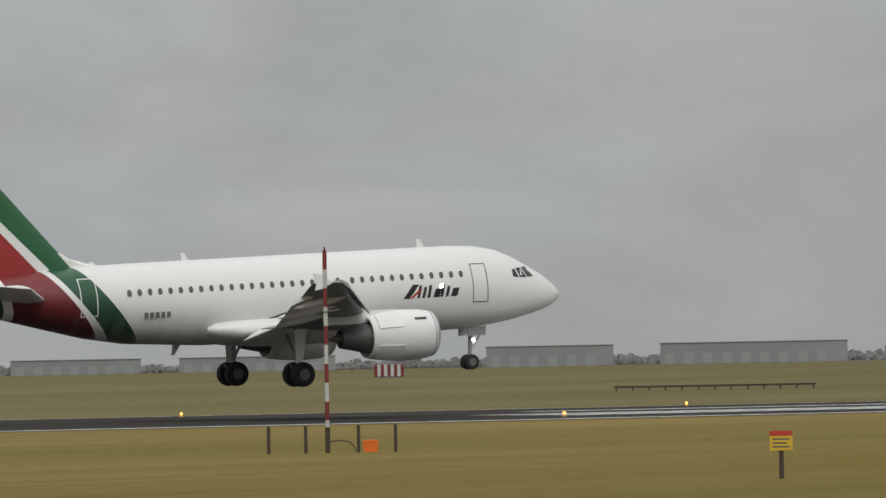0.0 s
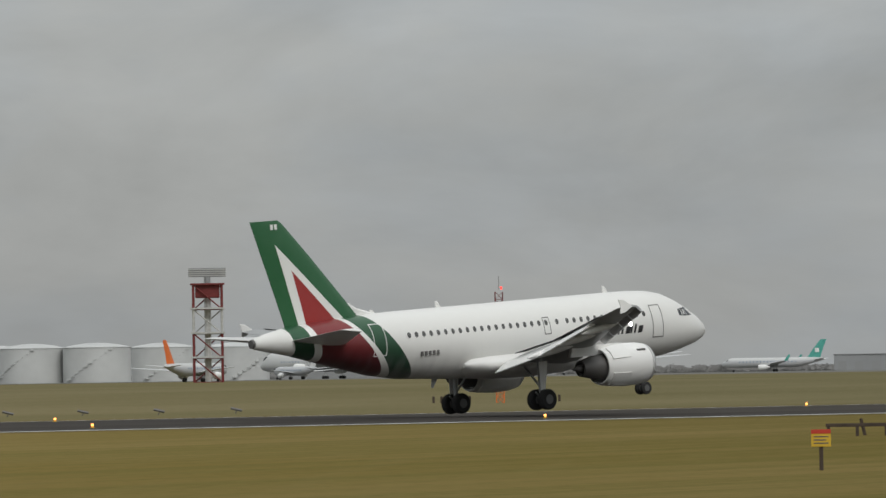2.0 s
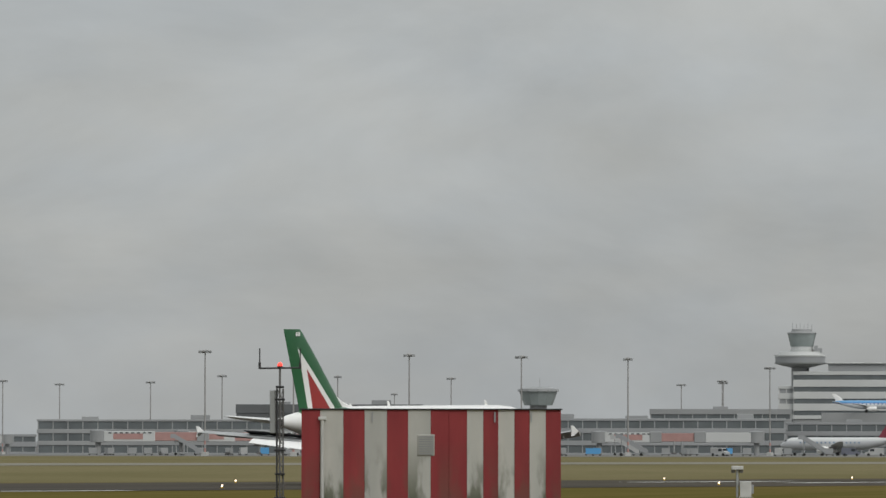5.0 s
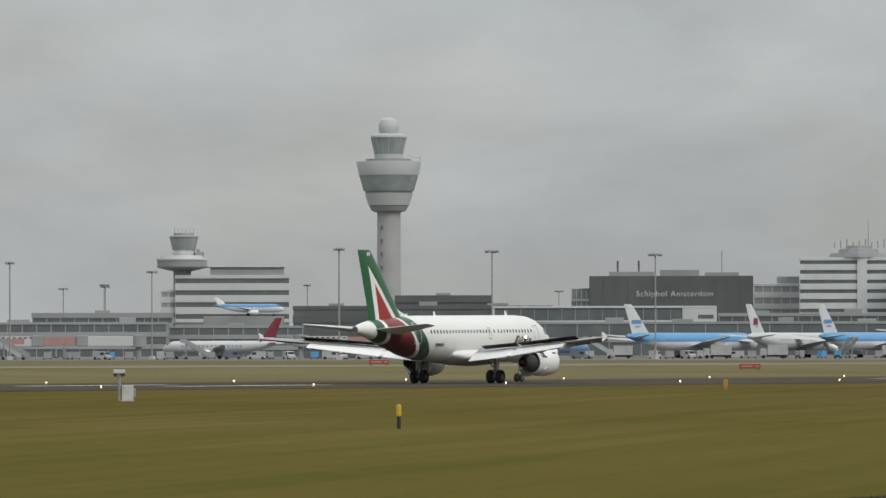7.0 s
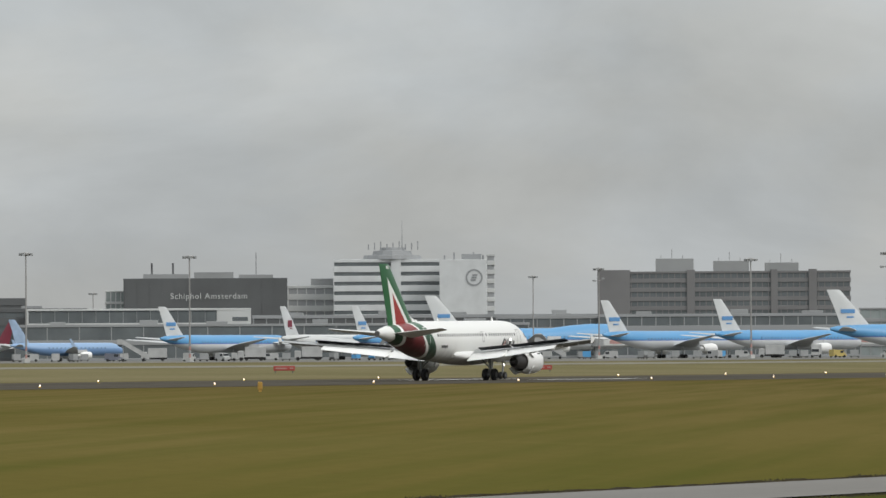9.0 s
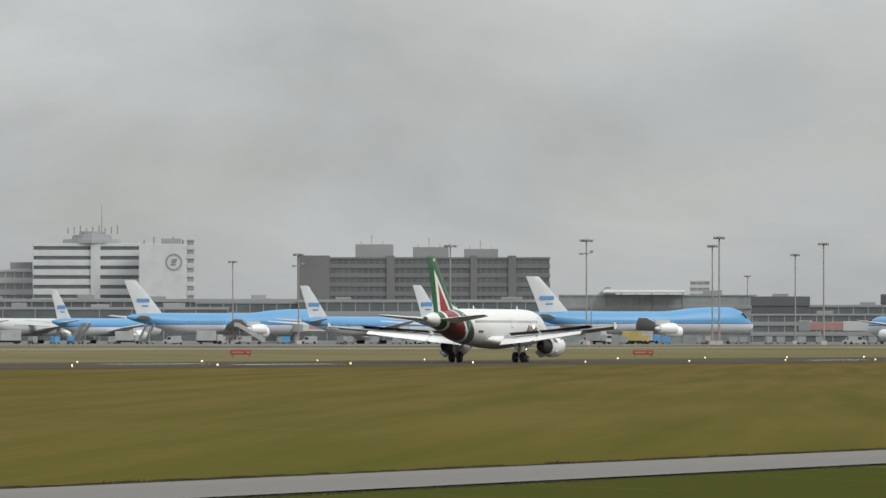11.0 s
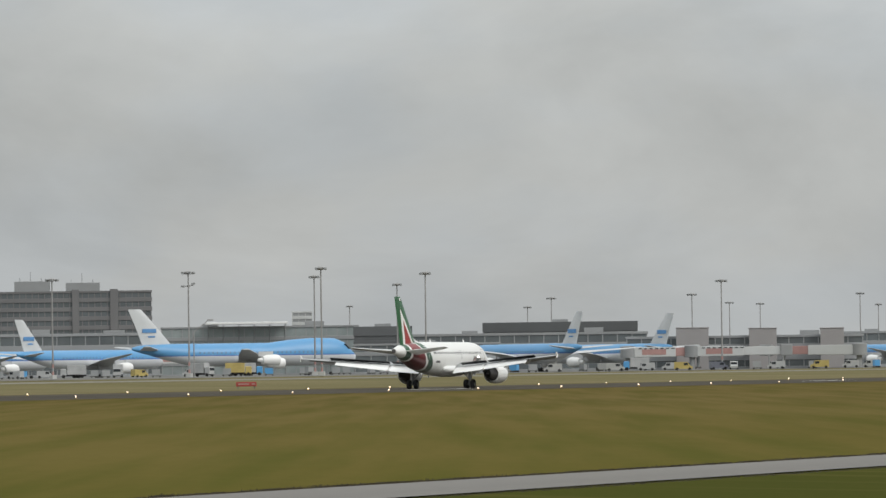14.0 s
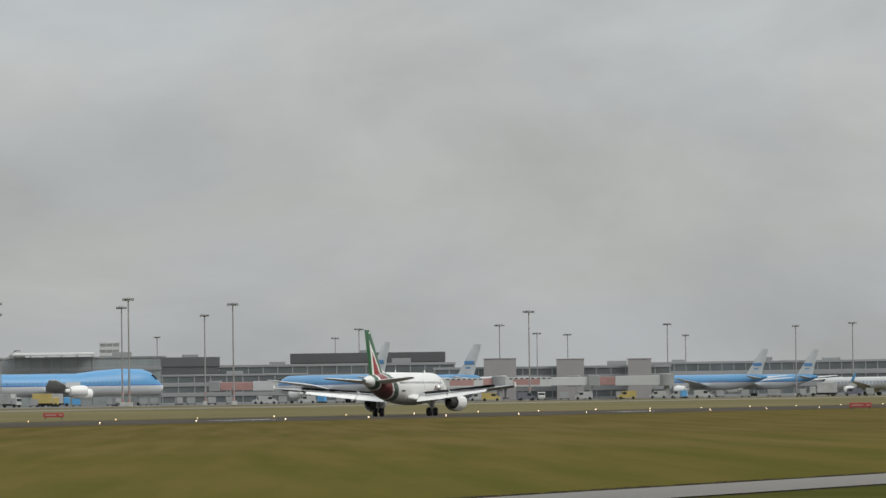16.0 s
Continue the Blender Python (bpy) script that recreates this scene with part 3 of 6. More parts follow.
        part("nacelle_mark", box(bmesh.new(), 4.9, 5.5, side * 6.6 - 0.12, side * 6.6 + 0.12, 2.5, 2.62), M_DARKMETAL, e)
        # main gear
        g = part("main_gear", rod(bmesh.new(), (0, side * 3.8, 0.55), (0.12, side * 3.7, 2.9), 0.13, 0.17), M_STEEL, a, "pale grey main landing gear leg", 40)
        part("gear_brace", rod(bmesh.new(), (0.05, side * 3.75, 1.25), (0.1, side * 2.4, 2.5), 0.07), M_STEEL, g)
        part("axle", rod(bmesh.new(), (0, side * 3.35, 0.57), (0, side * 4.25, 0.57), 0.09), M_STEEL, g)
        part("gear_door", loft(bmesh.new(), [[(-0.2, side * 4.02 - 0.02, zz), (w2, side * 4.02 - 0.02, zz), (w2, side * 4.02 + 0.02, zz), (-0.2, side * 4.02 + 0.02, zz)] for zz, w2 in ((1.15, 0.12), (2.1, 0.32), (2.75, 0.42))]), M_WHITE, g, "white gear door")
        part("gear_lever", rod(bmesh.new(), (-0.05, side * 3.8, 0.7), (-0.42, side * 3.8, 1.05), 0.05), M_STEEL, g)
        for dy in (-0.46, 0.46):
            wheel(g, 0, side * 3.8 + dy, 0.6, 0.44, 0.29)
        part("landing_light", lathe(bmesh.new(), ((-0.02, 0.11), (0.03, 0.1), (0.05, 0.03)), 16, "y", (NOSE - 7.35, side * 1.96, 3.95)) if side > 0 else lathe(bmesh.new(), ((0.02, 0.11), (-0.03, 0.1), (-0.05, 0.03)), 16, "y", (NOSE - 7.35, side * 1.96, 3.95)), M_LAMP, fuselage, "bright white scan light")
        # cabin windows and doors
        win = bmesh.new()
        loft(win, [[(0.115 * math.cos(t) * k, side * dy, 0.17 * math.sin(t) * k) for t in [2 * math.pi * i / 12 for i in range(12)]] for k, dy in ((1, -0.03), (1, 0.012), (0.85, 0.016))])
        first = None
        for i in [*range(12), 12.45, *range(14, 34)]:
            x = NOSE - 6.23 - i * 0.533
            zz = 4.48
            yy = side * (1.975 * math.sqrt(1 - ((zz - 3.8) / 2.07) ** 2) + 0.0)
            m = Matrix.Translation((x, yy, zz)) @ pose(0, 0, 0, side * 18)
            if first is None:
                first = part("cabin_window", win, M_CABIN, fuselage, "small dark oval cabin window")
                first.matrix_basis = m
            else:
                again(first, m)
        for x, zz, wd, ht, nm in ((NOSE - 5.22, 4.0, 0.86, 1.9, "passenger_door"), (NOSE - 25.85, 4.36, 0.84, 1.84, "passenger_door"), (NOSE - 13.67, 4.3, 0.5, 1.0, "exit_hatch")):
            bm = bmesh.new()
            for u0, u1, v0, v1 in ((-wd / 2, -wd / 2 + 0.045, -ht / 2, ht / 2), (wd / 2 - 0.045, wd / 2, -ht / 2, ht / 2), (-wd / 2, wd / 2, ht / 2 - 0.045, ht / 2), (-wd / 2, wd / 2, -ht / 2, -ht / 2 + 0.05)):
                n = 8
                vs = []
                for j in range(n + 1):
                    v = v0 + (v1 - v0) * j / n
                    zc = zz + v
                    for u in (u0, u1):
                        xx = x + u
                        q = NOSE - xx
                        i = max(k for k in range(len(s) - 1) if s[k][0] <= q)
                        t = (q - s[i][0]) / (s[i + 1][0] - s[i][0])
                        c0, ry, rt, rb = [s[i][k] + (s[i + 1][k] - s[i][k]) * t for k in (1, 2, 3, 4)]
                        r = rt if zc > c0 else rb
                        vs.append(bm.verts.new((xx, side * (ry * math.sqrt(max(0, 1 - ((zc - c0) / r) ** 2)) + 0.012), zc)))
                for j in range(n):
                    bm.faces.new((vs[2 * j], vs[2 * j + 1], vs[2 * j + 3], vs[2 * j + 2]))
            part(nm, bm, M_DARKMETAL if x > -2 else M_WHITE, fuselage, "outlined cabin door")
    # nose gear
    g = part("nose_gear", rod(bmesh.new(), (11.04, 0, 0.38), (11.2, 0, 2.4), 0.09, 0.12), M_STEEL, a, "pale grey nose gear leg", 40)
    part("drag_strut", rod(bmesh.new(), (11.1, 0, 0.95), (12.0, 0, 2.1), 0.05), M_STEEL, g)
    part("axle", rod(bmesh.new(), (11.04, -0.3, 0.38), (11.04, 0.3, 0.38), 0.06), M_STEEL, g)
    for dy in (-0.25, 0.25):
        wheel(g, 11.04, dy, 0.38, 0.22, 0.2)
    for dy in (-0.5, 0.5):
        part("gear_door", box(bmesh.new(), 10.75, 11.75, dy - 0.02, dy + 0.02, 1.66, 2.1, 0.008), M_STEEL, g, "grey nose gear door")
    part("taxi_light", lathe(bmesh.new(), ((11.36, 0.02), (11.35, 0.08), (11.2, 0.08)), 14, "x", (0, 0, 1.45)), M_LAMP, g, "small bright taxi light")
    # cockpit panes laid on the nose's skin
    def skin(x, z):
        q = NOSE - x
        i = max(k for k in range(len(s) - 1) if s[k][0] <= q)
        t = (q - s[i][0]) / (s[i + 1][0] - s[i][0])
        c0, ry, rt, rb = [s[i][k] + (s[i + 1][k] - s[i][k]) * t for k in (1, 2, 3, 4)]
        return ry * math.sqrt(max(0, 1 - ((z - c0) / (rt if z > c0 else rb)) ** 2))

    for side in (1, -1):
        for pts in (((14.2, 4.16), (13.78, 4.14), (13.5, 4.62), (13.86, 4.66)), ((13.7, 4.14), (13.28, 4.15), (13.12, 4.6), (13.42, 4.62)), ((13.2, 4.16), (12.86, 4.2), (12.86, 4.52), (13.04, 4.6))):
            bm = bmesh.new()
            for lift_ in (-0.02, 0.02):
                bm.faces.new([bm.verts.new((x, side * (skin(x, z) + lift_), z)) for x, z in pts])
            bmesh.ops.bridge_loops(bm, edges=bm.edges[:])
            part("cockpit_window", bm, M_GLASS, fuselage, "dark cockpit pane")
    # title beside the front door: brand lettering becomes slanted plain bars
    bars = ((0.0, 0.46, M_BLACK), (0.36, 0.3, M_SIGNRED), (0.75, 0.42, M_BLACK), (1.02, 0.36, M_BLACK), (1.3, 0.42, M_BLACK), (1.62, 0.28, M_BLACK), (2.0, 0.42, M_BLACK), (2.28, 0.36, M_BLACK), (2.58, 0.28, M_BLACK))
    for side in (1, -1):
        for dx, ht, mt in bars:
            x = (NOSE - 9.45 + dx) if side < 0 else (NOSE - 6.5 - dx)
            wd = 0.34 if dx in (0.0, 1.62, 2.58) else 0.15
            bm = bmesh.new()
            rows = []
            for k in range(4):
                zz = 3.42 + ht * 1.45 * k / 3
                yy = side * (1.975 * math.sqrt(1 - ((zz - 3.8) / 2.07) ** 2) + 0.01)
                sl = (0.14 if dx > 0.4 else 0.55) * (k / 3) * (1 if side < 0 else -1)
                rows.append((bm.verts.new((x + sl, yy, zz)), bm.verts.new((x + sl + wd, yy, zz))))
            for r0, r1 in zip(rows, rows[1:]):
                bm.faces.new((r0[0], r0[1], r1[1], r1[0]))
            part("title_bar", bm, mt, fuselage, "plain dark bar of the airline title")
        for i in range(5):
            x = NOSE - 23.1 + i * 0.29
            part("registration_bar", box(bmesh.new(), x, x + 0.17, side * 1.9 - 0.03, side * 1.9 + 0.03, 3.25, 3.5), M_DARKMETAL, fuselage, "plain dark registration bar")
    for x, zz, h in ((NOSE - 7.2, 5.85, 0.42), (NOSE - 19.8, 5.85, 0.38), (NOSE - 24.6, 5.85, 0.2)):
        part("antenna", loft(bmesh.new(), [[(x, 0.03, zz - 0.05), (x - 0.4, 0.03, zz - 0.05), (x - 0.4, -0.03, zz - 0.05), (x, -0.03, zz - 0.05)], [(x - 0.28, 0.015, zz + h), (x - 0.45, 0.015, zz + h), (x - 0.45, -0.015, zz + h), (x - 0.28, -0.015, zz + h)]]), M_WHITE, fuselage, "white blade antenna")
    part("belly_antenna", loft(bmesh.new(), [[(-4.4, 0.03, 1.85), (-4.8, 0.03, 1.85), (-4.8, -0.03, 1.85), (-4.4, -0.03, 1.85)], [(-4.75, 0.015, 1.35), (-4.9, 0.015, 1.35), (-4.9, -0.015, 1.35), (-4.75, -0.015, 1.35)]]), M_GREYPAINT, fuselage)
    return a


def spoiler_panels(a):
    """Spoilers hinged on the upper wing; they rise after touchdown."""
    made = []
    for side in (1, -1):
        for y0, y1 in ((3.0, 6.3), (6.6, 8.4), (8.42, 10.2), (10.22, 12.0), (12.02, 13.6)):
            rows = []
            ym = (y0 + y1) / 2
            for yy in (y0, y1):
                if yy < 6.45:
                    hx, hz = -0.25, 2.88 + (yy - 2.6) * 0.09
                else:
                    k = (yy - 6.4) / 10.3
                    hx, hz = -0.3 - 3.8 * k, 3.2 + 0.88 * k
                rows.append((hx, yy, hz))
            mid = Vector(((rows[0][0] + rows[1][0]) / 2, side * ym, (rows[0][2] + rows[1][2]) / 2))
            bm = bmesh.new()
            rings = []
            for hx, yy, hz in rows:
                o = Vector((hx, side * yy, hz)) - mid
                rings.append([o + Vector(p) for p in ((0, 0, 0), (0, 0, 0.04), (-0.8, 0, -0.03), (-0.8, 0, -0.06))])
            ob = part("spoiler", loft(bm, rings), M_BLACK, a, "dark-backed spoiler panel hinged on the wing")
            ob.location = mid
            axis = Vector((rows[1][0] - rows[0][0], rows[1][1] - rows[0][1], 0))
            axis.y *= side
            made.append((ob, mid, (axis * side).normalized()))
    return made


def reverser_doors(a):
    """Blocker doors round each nacelle; they swing out after touchdown."""
    made = []
    for side in (1, -1):
        for ang in (45, 135, 225, 315):
            bm = bmesh.new()
            rings = []
            for x, r in ((0.55, 1.235), (0.0, 1.225), (-0.7, 1.12)):
                ring = []
                for k, dr in ((-24, 0.006), (0, 0.006), (24, 0.006), (24, -0.05), (0, -0.05), (-24, -0.05)):
                    t = radians(ang + k)
                    ring.append((x, (r + dr) * math.cos(t), (r + dr) * math.sin(t)))
                rings.append(ring)
            ob = part("reverser_door", loft(bm, rings), M_WHITE, a, "white thrust reverser door", 40)
            ob.location = (3.7, side * 5.75, 1.78)
            made.append((ob, Vector((3.7, side * 5.75, 1.78)), ang))
    return made


AIRLINER = landing_airliner()
SPOILERS = spoiler_panels(AIRLINER)
DOORS = reverser_doors(AIRLINER)
WINGS = [o for o in AIRLINER.children if o.name.split(".")[0] == "wing"]
GEAR = [o for o in AIRLINER.children if o.name.startswith(("main_gear", "nose_gear"))]

FLIGHT = [  # seconds, along the runway, height of the tyres, pitch, bank, gear stretch
    (0.00, 125.80, 1.62, 2.40, 0.60, 0.43),
    (0.50, 151.82, 1.35, 2.75, 0.56, 0.42),
    (1.00, 180.10, 0.96, 3.15, 0.52, 0.42),
    (1.20, 190.94, 0.84, 3.30, 0.50, 0.41),
    (1.50, 206.13, 0.60, 3.45, -0.40, 0.41),
    (1.80, 223.43, 0.35, 3.60, -1.30, 0.40),
    (2.00, 234.12, 0.27, 3.57, -1.40, 0.40),
    (2.40, 255.48, 0.20, 3.50, -0.90, 0.35),
    (2.50, 259.75, 0.18, 3.42, -0.40, 0.34),
    (3.00, 287.17, 0.10, 3.05, -0.33, 0.27),
    (3.20, 297.45, 0.06, 2.90, -0.30, 0.24),
    (3.50, 312.96, 0.04, 2.55, -0.19, 0.20),
    (4.00, 338.68, 0.01, 1.90, 0.00, 0.12),
    (4.50, 364.02, 0.00, 1.15, 0.00, 0.05),
    (5.00, 388.95, 0.00, 0.60, 0.00, 0.04),
    (5.30, 403.33, 0.00, 0.45, 0.00, 0.04),
    (5.50, 413.26, 0.00, 0.44, 0.00, 0.04),
    (6.00, 438.24, 0.00, 0.43, 0.00, 0.04),
    (6.20, 447.70, 0.00, 0.43, 0.00, 0.04),
    (6.50, 461.30, 0.00, 0.42, 0.00, 0.04),
    (7.00, 484.37, 0.00, 0.40, 0.00, 0.04),
    (7.50, 506.41, 0.00, 0.39, 0.00, 0.04),
    (8.00, 529.91, 0.00, 0.38, 0.00, 0.04),
    (8.50, 551.95, 0.00, 0.36, 0.00, 0.04),
    (9.00, 574.13, 0.00, 0.35, 0.00, 0.04),
    (9.50, 594.85, 0.00, 0.25, 0.00, 0.04),
    (10.00, 615.70, 0.00, 0.15, 0.00, 0.04),
    (10.50, 636.15, 0.00, 0.06, 0.00, 0.04),
    (11.00, 656.18, 0.00, -0.04, 0.00, 0.04),
    (11.30, 668.23, 0.00, -0.10, 0.00, 0.04),
    (11.50, 675.79, 0.00, -0.10, 0.00, 0.04),
    (12.00, 694.94, 0.00, -0.11, 0.00, 0.04),
    (12.50, 713.38, 0.00, -0.11, 0.00, 0.04),
    (13.00, 731.78, 0.00, -0.12, 0.00, 0.04),
    (13.50, 749.37, 0.00, -0.12, 0.00, 0.04),
    (14.00, 766.35, 0.00, -0.13, 0.00, 0.04),
    (14.50, 782.30, 0.00, -0.13, 0.00, 0.04),
    (15.00, 798.59, 0.00, -0.14, 0.00, 0.04),
    (15.50, 812.83, 0.00, -0.14, 0.00, 0.04),
    (16.00, 826.44, 0.00, -0.15, 0.00, 0.04),
]


# the wings bend upward in flight and settle once the lift is gone
FLEX = ((0, 2.9), (0.5, 2.9), (1.0, 3.0), (1.5, 4.0), (2.0, 5.0), (2.5, 5.9), (2.8, 4.3), (3.2, 2.2), (3.6, 1.0), (4.4, 0.1), (5.3, 0), (16, 0))


def flexed(side, up):
    """A wing's pose turned upward about its root."""
    root = Matrix.Translation((0, side * 2.4, 2.55))
    return root @ Matrix.Rotation(radians(side * up), 4, "X") @ root.inverted()


def motions():
    for ob in WINGS:
        side = 1 if ob.data.vertices[-1].co.y > 0 else -1
        walk(ob, [(t, flexed(side, up)) for t, up in FLEX])
    walk(AIRLINER, [(t, pose(x, 287.0, z + drop, bank, -pitch, 1.1)) for t, x, z, pitch, bank, drop in FLIGHT])
    for ob in GEAR:  # the legs hang long in the air and press in on the ground
        walk(ob, [(t, Matrix.Translation((0, 0, -drop * (0.6 if "nose" in ob.name else 1.0)))) for t, x, z, pitch, bank, drop in FLIGHT])
    for ob, at, axis in SPOILERS:
        rows = []
        side = 1 if at.y > 0 else -1
        for t, bend in FLEX:
            up = 0 if t < 2.7 else min(24, 5 + 19 * max(0, t - 3.2) / 0.8) if t > 3.1 else 2
            rows.append((t, flexed(side, bend) @ Matrix.Translation(at) @ Matrix.Rotation(radians(up), 4, axis)))
        walk(ob, rows)
    for ob, at, ang in DOORS:
        axis = Vector((0, -math.sin(radians(ang)), math.cos(radians(ang))))
        hinge = Vector((0, 1.2 * math.cos(radians(ang)), 1.2 * math.sin(radians(ang))))
        rows = []
        for t, swing in ((0, 0), (3.8, 0), (5.2, 27), (12.2, 27), (13.6, 4), (14.5, 0), (16, 0)):
            turn = Matrix.Rotation(radians(-swing), 4, axis)
            rows.append((t, Matrix.Translation(at + hinge) @ turn @ Matrix.Translation(-hinge)))
        walk(ob, rows)


# ---- parked airliners ----
def split_livery(name, upper, lower, z_split, band=None):
    """Two-tone fuselage paint split at a height."""
    m, nt, b = material(name)
    z = axes(nt)[2]
    col = blend(nt, value(nt, "GREATER_THAN", z, z_split), lower, upper)
    if band:
        col = blend(nt, value(nt, "LESS_THAN", value(nt, "ABSOLUTE", value(nt, "SUBTRACT", z, z_split)), 0.12), col, band)
    col = blend(nt, value(nt, "MULTIPLY", grain(nt, 0.4, 4, (0.4, 1, 1)), 0.15), col, tuple(c * 0.75 for c in lower))
    nt.links.new(col, b.inputs["Base Color"])
    b.inputs["Roughness"].default_value = 0.4
    return m


def parked_airliner(m, label, length, dia, high, span, body, fin_mat, engine_mat=None, four=False, hump=False, mark=None, group="", winglets=False, sweep=0.62):
    """A parked jet: origin on the ground under the wing, x ahead."""
    a = thing("parked_airliner", m, label, "airliner", group)
    L, r, zc = length, dia / 2, dia * (0.5 + (0.42 if dia > 5 else 0.44))
    x0 = L * 0.5
    rows = [(0, -0.15, 0.03, 0.03, 0.03), (0.06, -0.14, 0.3, 0.26, 0.3), (0.25, -0.1, 0.6, 0.52, 0.58), (0.6, -0.04, 0.83, 0.8, 0.84), (1.0, 0, 0.96, 0.97, 0.97), (1.5, 0, 1, 1, 1)]
    tail = [(-3.2, 0, 1, 1, 1), (-2.5, 0.06, 0.96, 0.95, 0.9), (-1.7, 0.22, 0.8, 0.78, 0.68), (-0.9, 0.42, 0.52, 0.54, 0.44), (-0.3, 0.55, 0.28, 0.32, 0.26), (0, 0.6, 0.1, 0.12, 0.1)]
    rings = [ellipse(x0 - u * dia, zc + dz * r * 2, w * r, t * r, b2 * r, 24) for u, dz, w, t, b2 in rows]
    if hump:
        rings = []
        for u, dz, w, t, b2 in rows + [(2.2, 0, 1, 1, 1), (3.2, 0, 1, 1, 1), (4.2, 0, 1, 1, 1)]:
            up = 1.0 if u < 0.1 else 1.38 if 0.55 < u < 2.4 else 1.25 if u <= 3.3 and u > 0.3 else 1.0
            rings.append(ellipse(x0 - u * dia, zc + dz * r * 2, w * r, t * r * up, b2 * r, 24))
    rings += [ellipse(x0 - L - u * dia, zc + dz * r, w * r, t * r, b2 * r, 24) for u, dz, w, t, b2 in tail]
    f = part("fuselage", loft(bmesh.new(), rings), body, a, smooth=50)
    fin_root = zc + r * 0.8
    bm = bmesh.new()
    fr = [(fin_root - 0.5, 0.02, 0.155), (fin_root + (high - fin_root) * 0.5, -0.012, 0.082), (high - 0.2, -0.045, 0.014), (high, -0.043, 0.004)]
    loft(bm, [[(x0 - L + (p + (q - p) * k) * L + 0.03 * L, v * 0.012 * L * (1 - (zz - fin_root) / (high - fin_root) * 0.6), zz) for k, v in ((0, 0.1), (0.5, 0.5), (0.9, 0.3), (1, 0), (0.9, -0.3), (0.5, -0.5), (0, -0.1))] for zz, p, q in fr])
    fin = part("tail_fin", bm, fin_mat, a, smooth=50)
    if mark:
        for s in (1, -1):
            for i, (w, h) in enumerate(mark[1]):
                zz = fin_root + (high - fin_root) * (0.42 - 0.16 * i)
                xm = x0 - L + L * (0.075 + 0.01 * i)
                part("fin_mark", box(bmesh.new(), xm - w / 2, xm + w / 2, s * (0.0055 * L) - 0.06, s * (0.0055 * L) + 0.06, zz - h / 2, zz + h / 2, 0.05), mark[0], fin, "plain painted emblem on the fin")
    wing_z = zc - r * 0.55
    for s in (1, -1):
        c = L * 0.17
        sp = span / 2
        wr = [(0.1 * L + 0.03 * L, c, r * 0.6, wing_z, 0.12), (0.1 * L - 0.35 * sp * sweep, c * 0.6, sp * 0.36, wing_z + sp * 0.045, 0.11), (0.1 * L - sp * sweep, c * 0.2, sp, wing_z + sp * 0.10, 0.09)]
        w = part("wing", loft(bmesh.new(), [wing_section(le, ch, s * yy, zz, th) for le, ch, yy, zz, th in wr]), M_PARKWING, a, "pale grey wing", 50)
        if winglets:
            bm = flat_fin(bmesh.new(), [(0.1 * L - sp * sweep, wing_z + sp * 0.10), (0.1 * L - sp * sweep - c * 0.25, wing_z + sp * 0.10 + 2.3), (0.1 * L - sp * sweep - c * 0.36, wing_z + sp * 0.10 + 2.3), (0.1 * L - sp * sweep - c * 0.22, wing_z + sp * 0.10)], 0.12)
            for v in bm.verts:
                v.co.y += s * sp
            part("winglet", bm, fin_mat, w)
        for k in ((0.36, 0.64) if four else (0.33,)):
            ex, ey, er = 0.1 * L - k * sp * sweep + c * 0.32, s * k * sp, dia * (0.23 if four else 0.27)
            ez = wing_z + k * sp * 0.1 - er * 1.25
            e = part("engine", lathe(bmesh.new(), ((2.1 * er, 0.8 * er), (2.2 * er, 0.92 * er), (1.6 * er, 1.05 * er), (0, er), (-1.2 * er, 0.78 * er), (-1.2 * er, 0.5 * er), (-2.1 * er, 0.3 * er)), 20, "x", (ex, ey, ez)), engine_mat or M_WHITE, a, smooth=40)
            part("fan", lathe(bmesh.new(), ((1.5 * er, 0.84 * er), (1.9 * er, 0.1 * er)), 16, "x", (ex, ey, ez)), M_DARKMETAL, e)
            part("pylon", box(bmesh.new(), ex - 2 * er, ex + er, ey - 0.15, ey + 0.15, ez + er * 0.7, ez + er * 1.6), M_PARKWING, e)
        part("tailplane", loft(bmesh.new(), [wing_section(x0 - L + le * L, ch * L, s * yy, zz, 0.1) for le, ch, yy, zz in ((0.115, 0.085, r * 0.25, zc + r * 0.45), (0.015, 0.03, span * 0.17, zc + r * 0.75))]), M_PARKWING, a, "pale grey tailplane", 50)
        gx = -0.02 * L
        g = part("main_gear", rod(bmesh.new(), (gx, s * dia * 0.8, 0.4), (gx, s * dia * 0.75, wing_z), 0.2), M_STEEL, a)
        for dx in (-0.75, 0.75) if dia > 5 else (0,):
            bm = lathe(bmesh.new(), ((-0.5, 0.35), (-0.5, 0.58), (0.5, 0.58), (0.5, 0.35)), 14, "y", (gx + dx, s * dia * 0.8, 0.58))
            part("wheel", bm, M_TYRE, g, smooth=40)
        # a row of cabin windows
        x = x0 - 1.9 * dia
        first = None
        while x > x0 - L + 2.8 * dia:
            mm = Matrix.Translation((x, s * r * 0.985, zc + r * 0.18))
            if first is None:
                first = part("cabin_window", box(bmesh.new(), -0.2, 0.2, -0.05, 0.05, -0.24, 0.24), M_PARKPANE, f)
                first.matrix_basis = mm
            else:
                again(first, mm)
            x -= 1.35
    g = part("nose_gear", rod(bmesh.new(), (x0 - 1.2 * dia, 0, 0.4), (x0 - 1.2 * dia, 0, zc - r * 0.8), 0.14), M_STEEL, a)
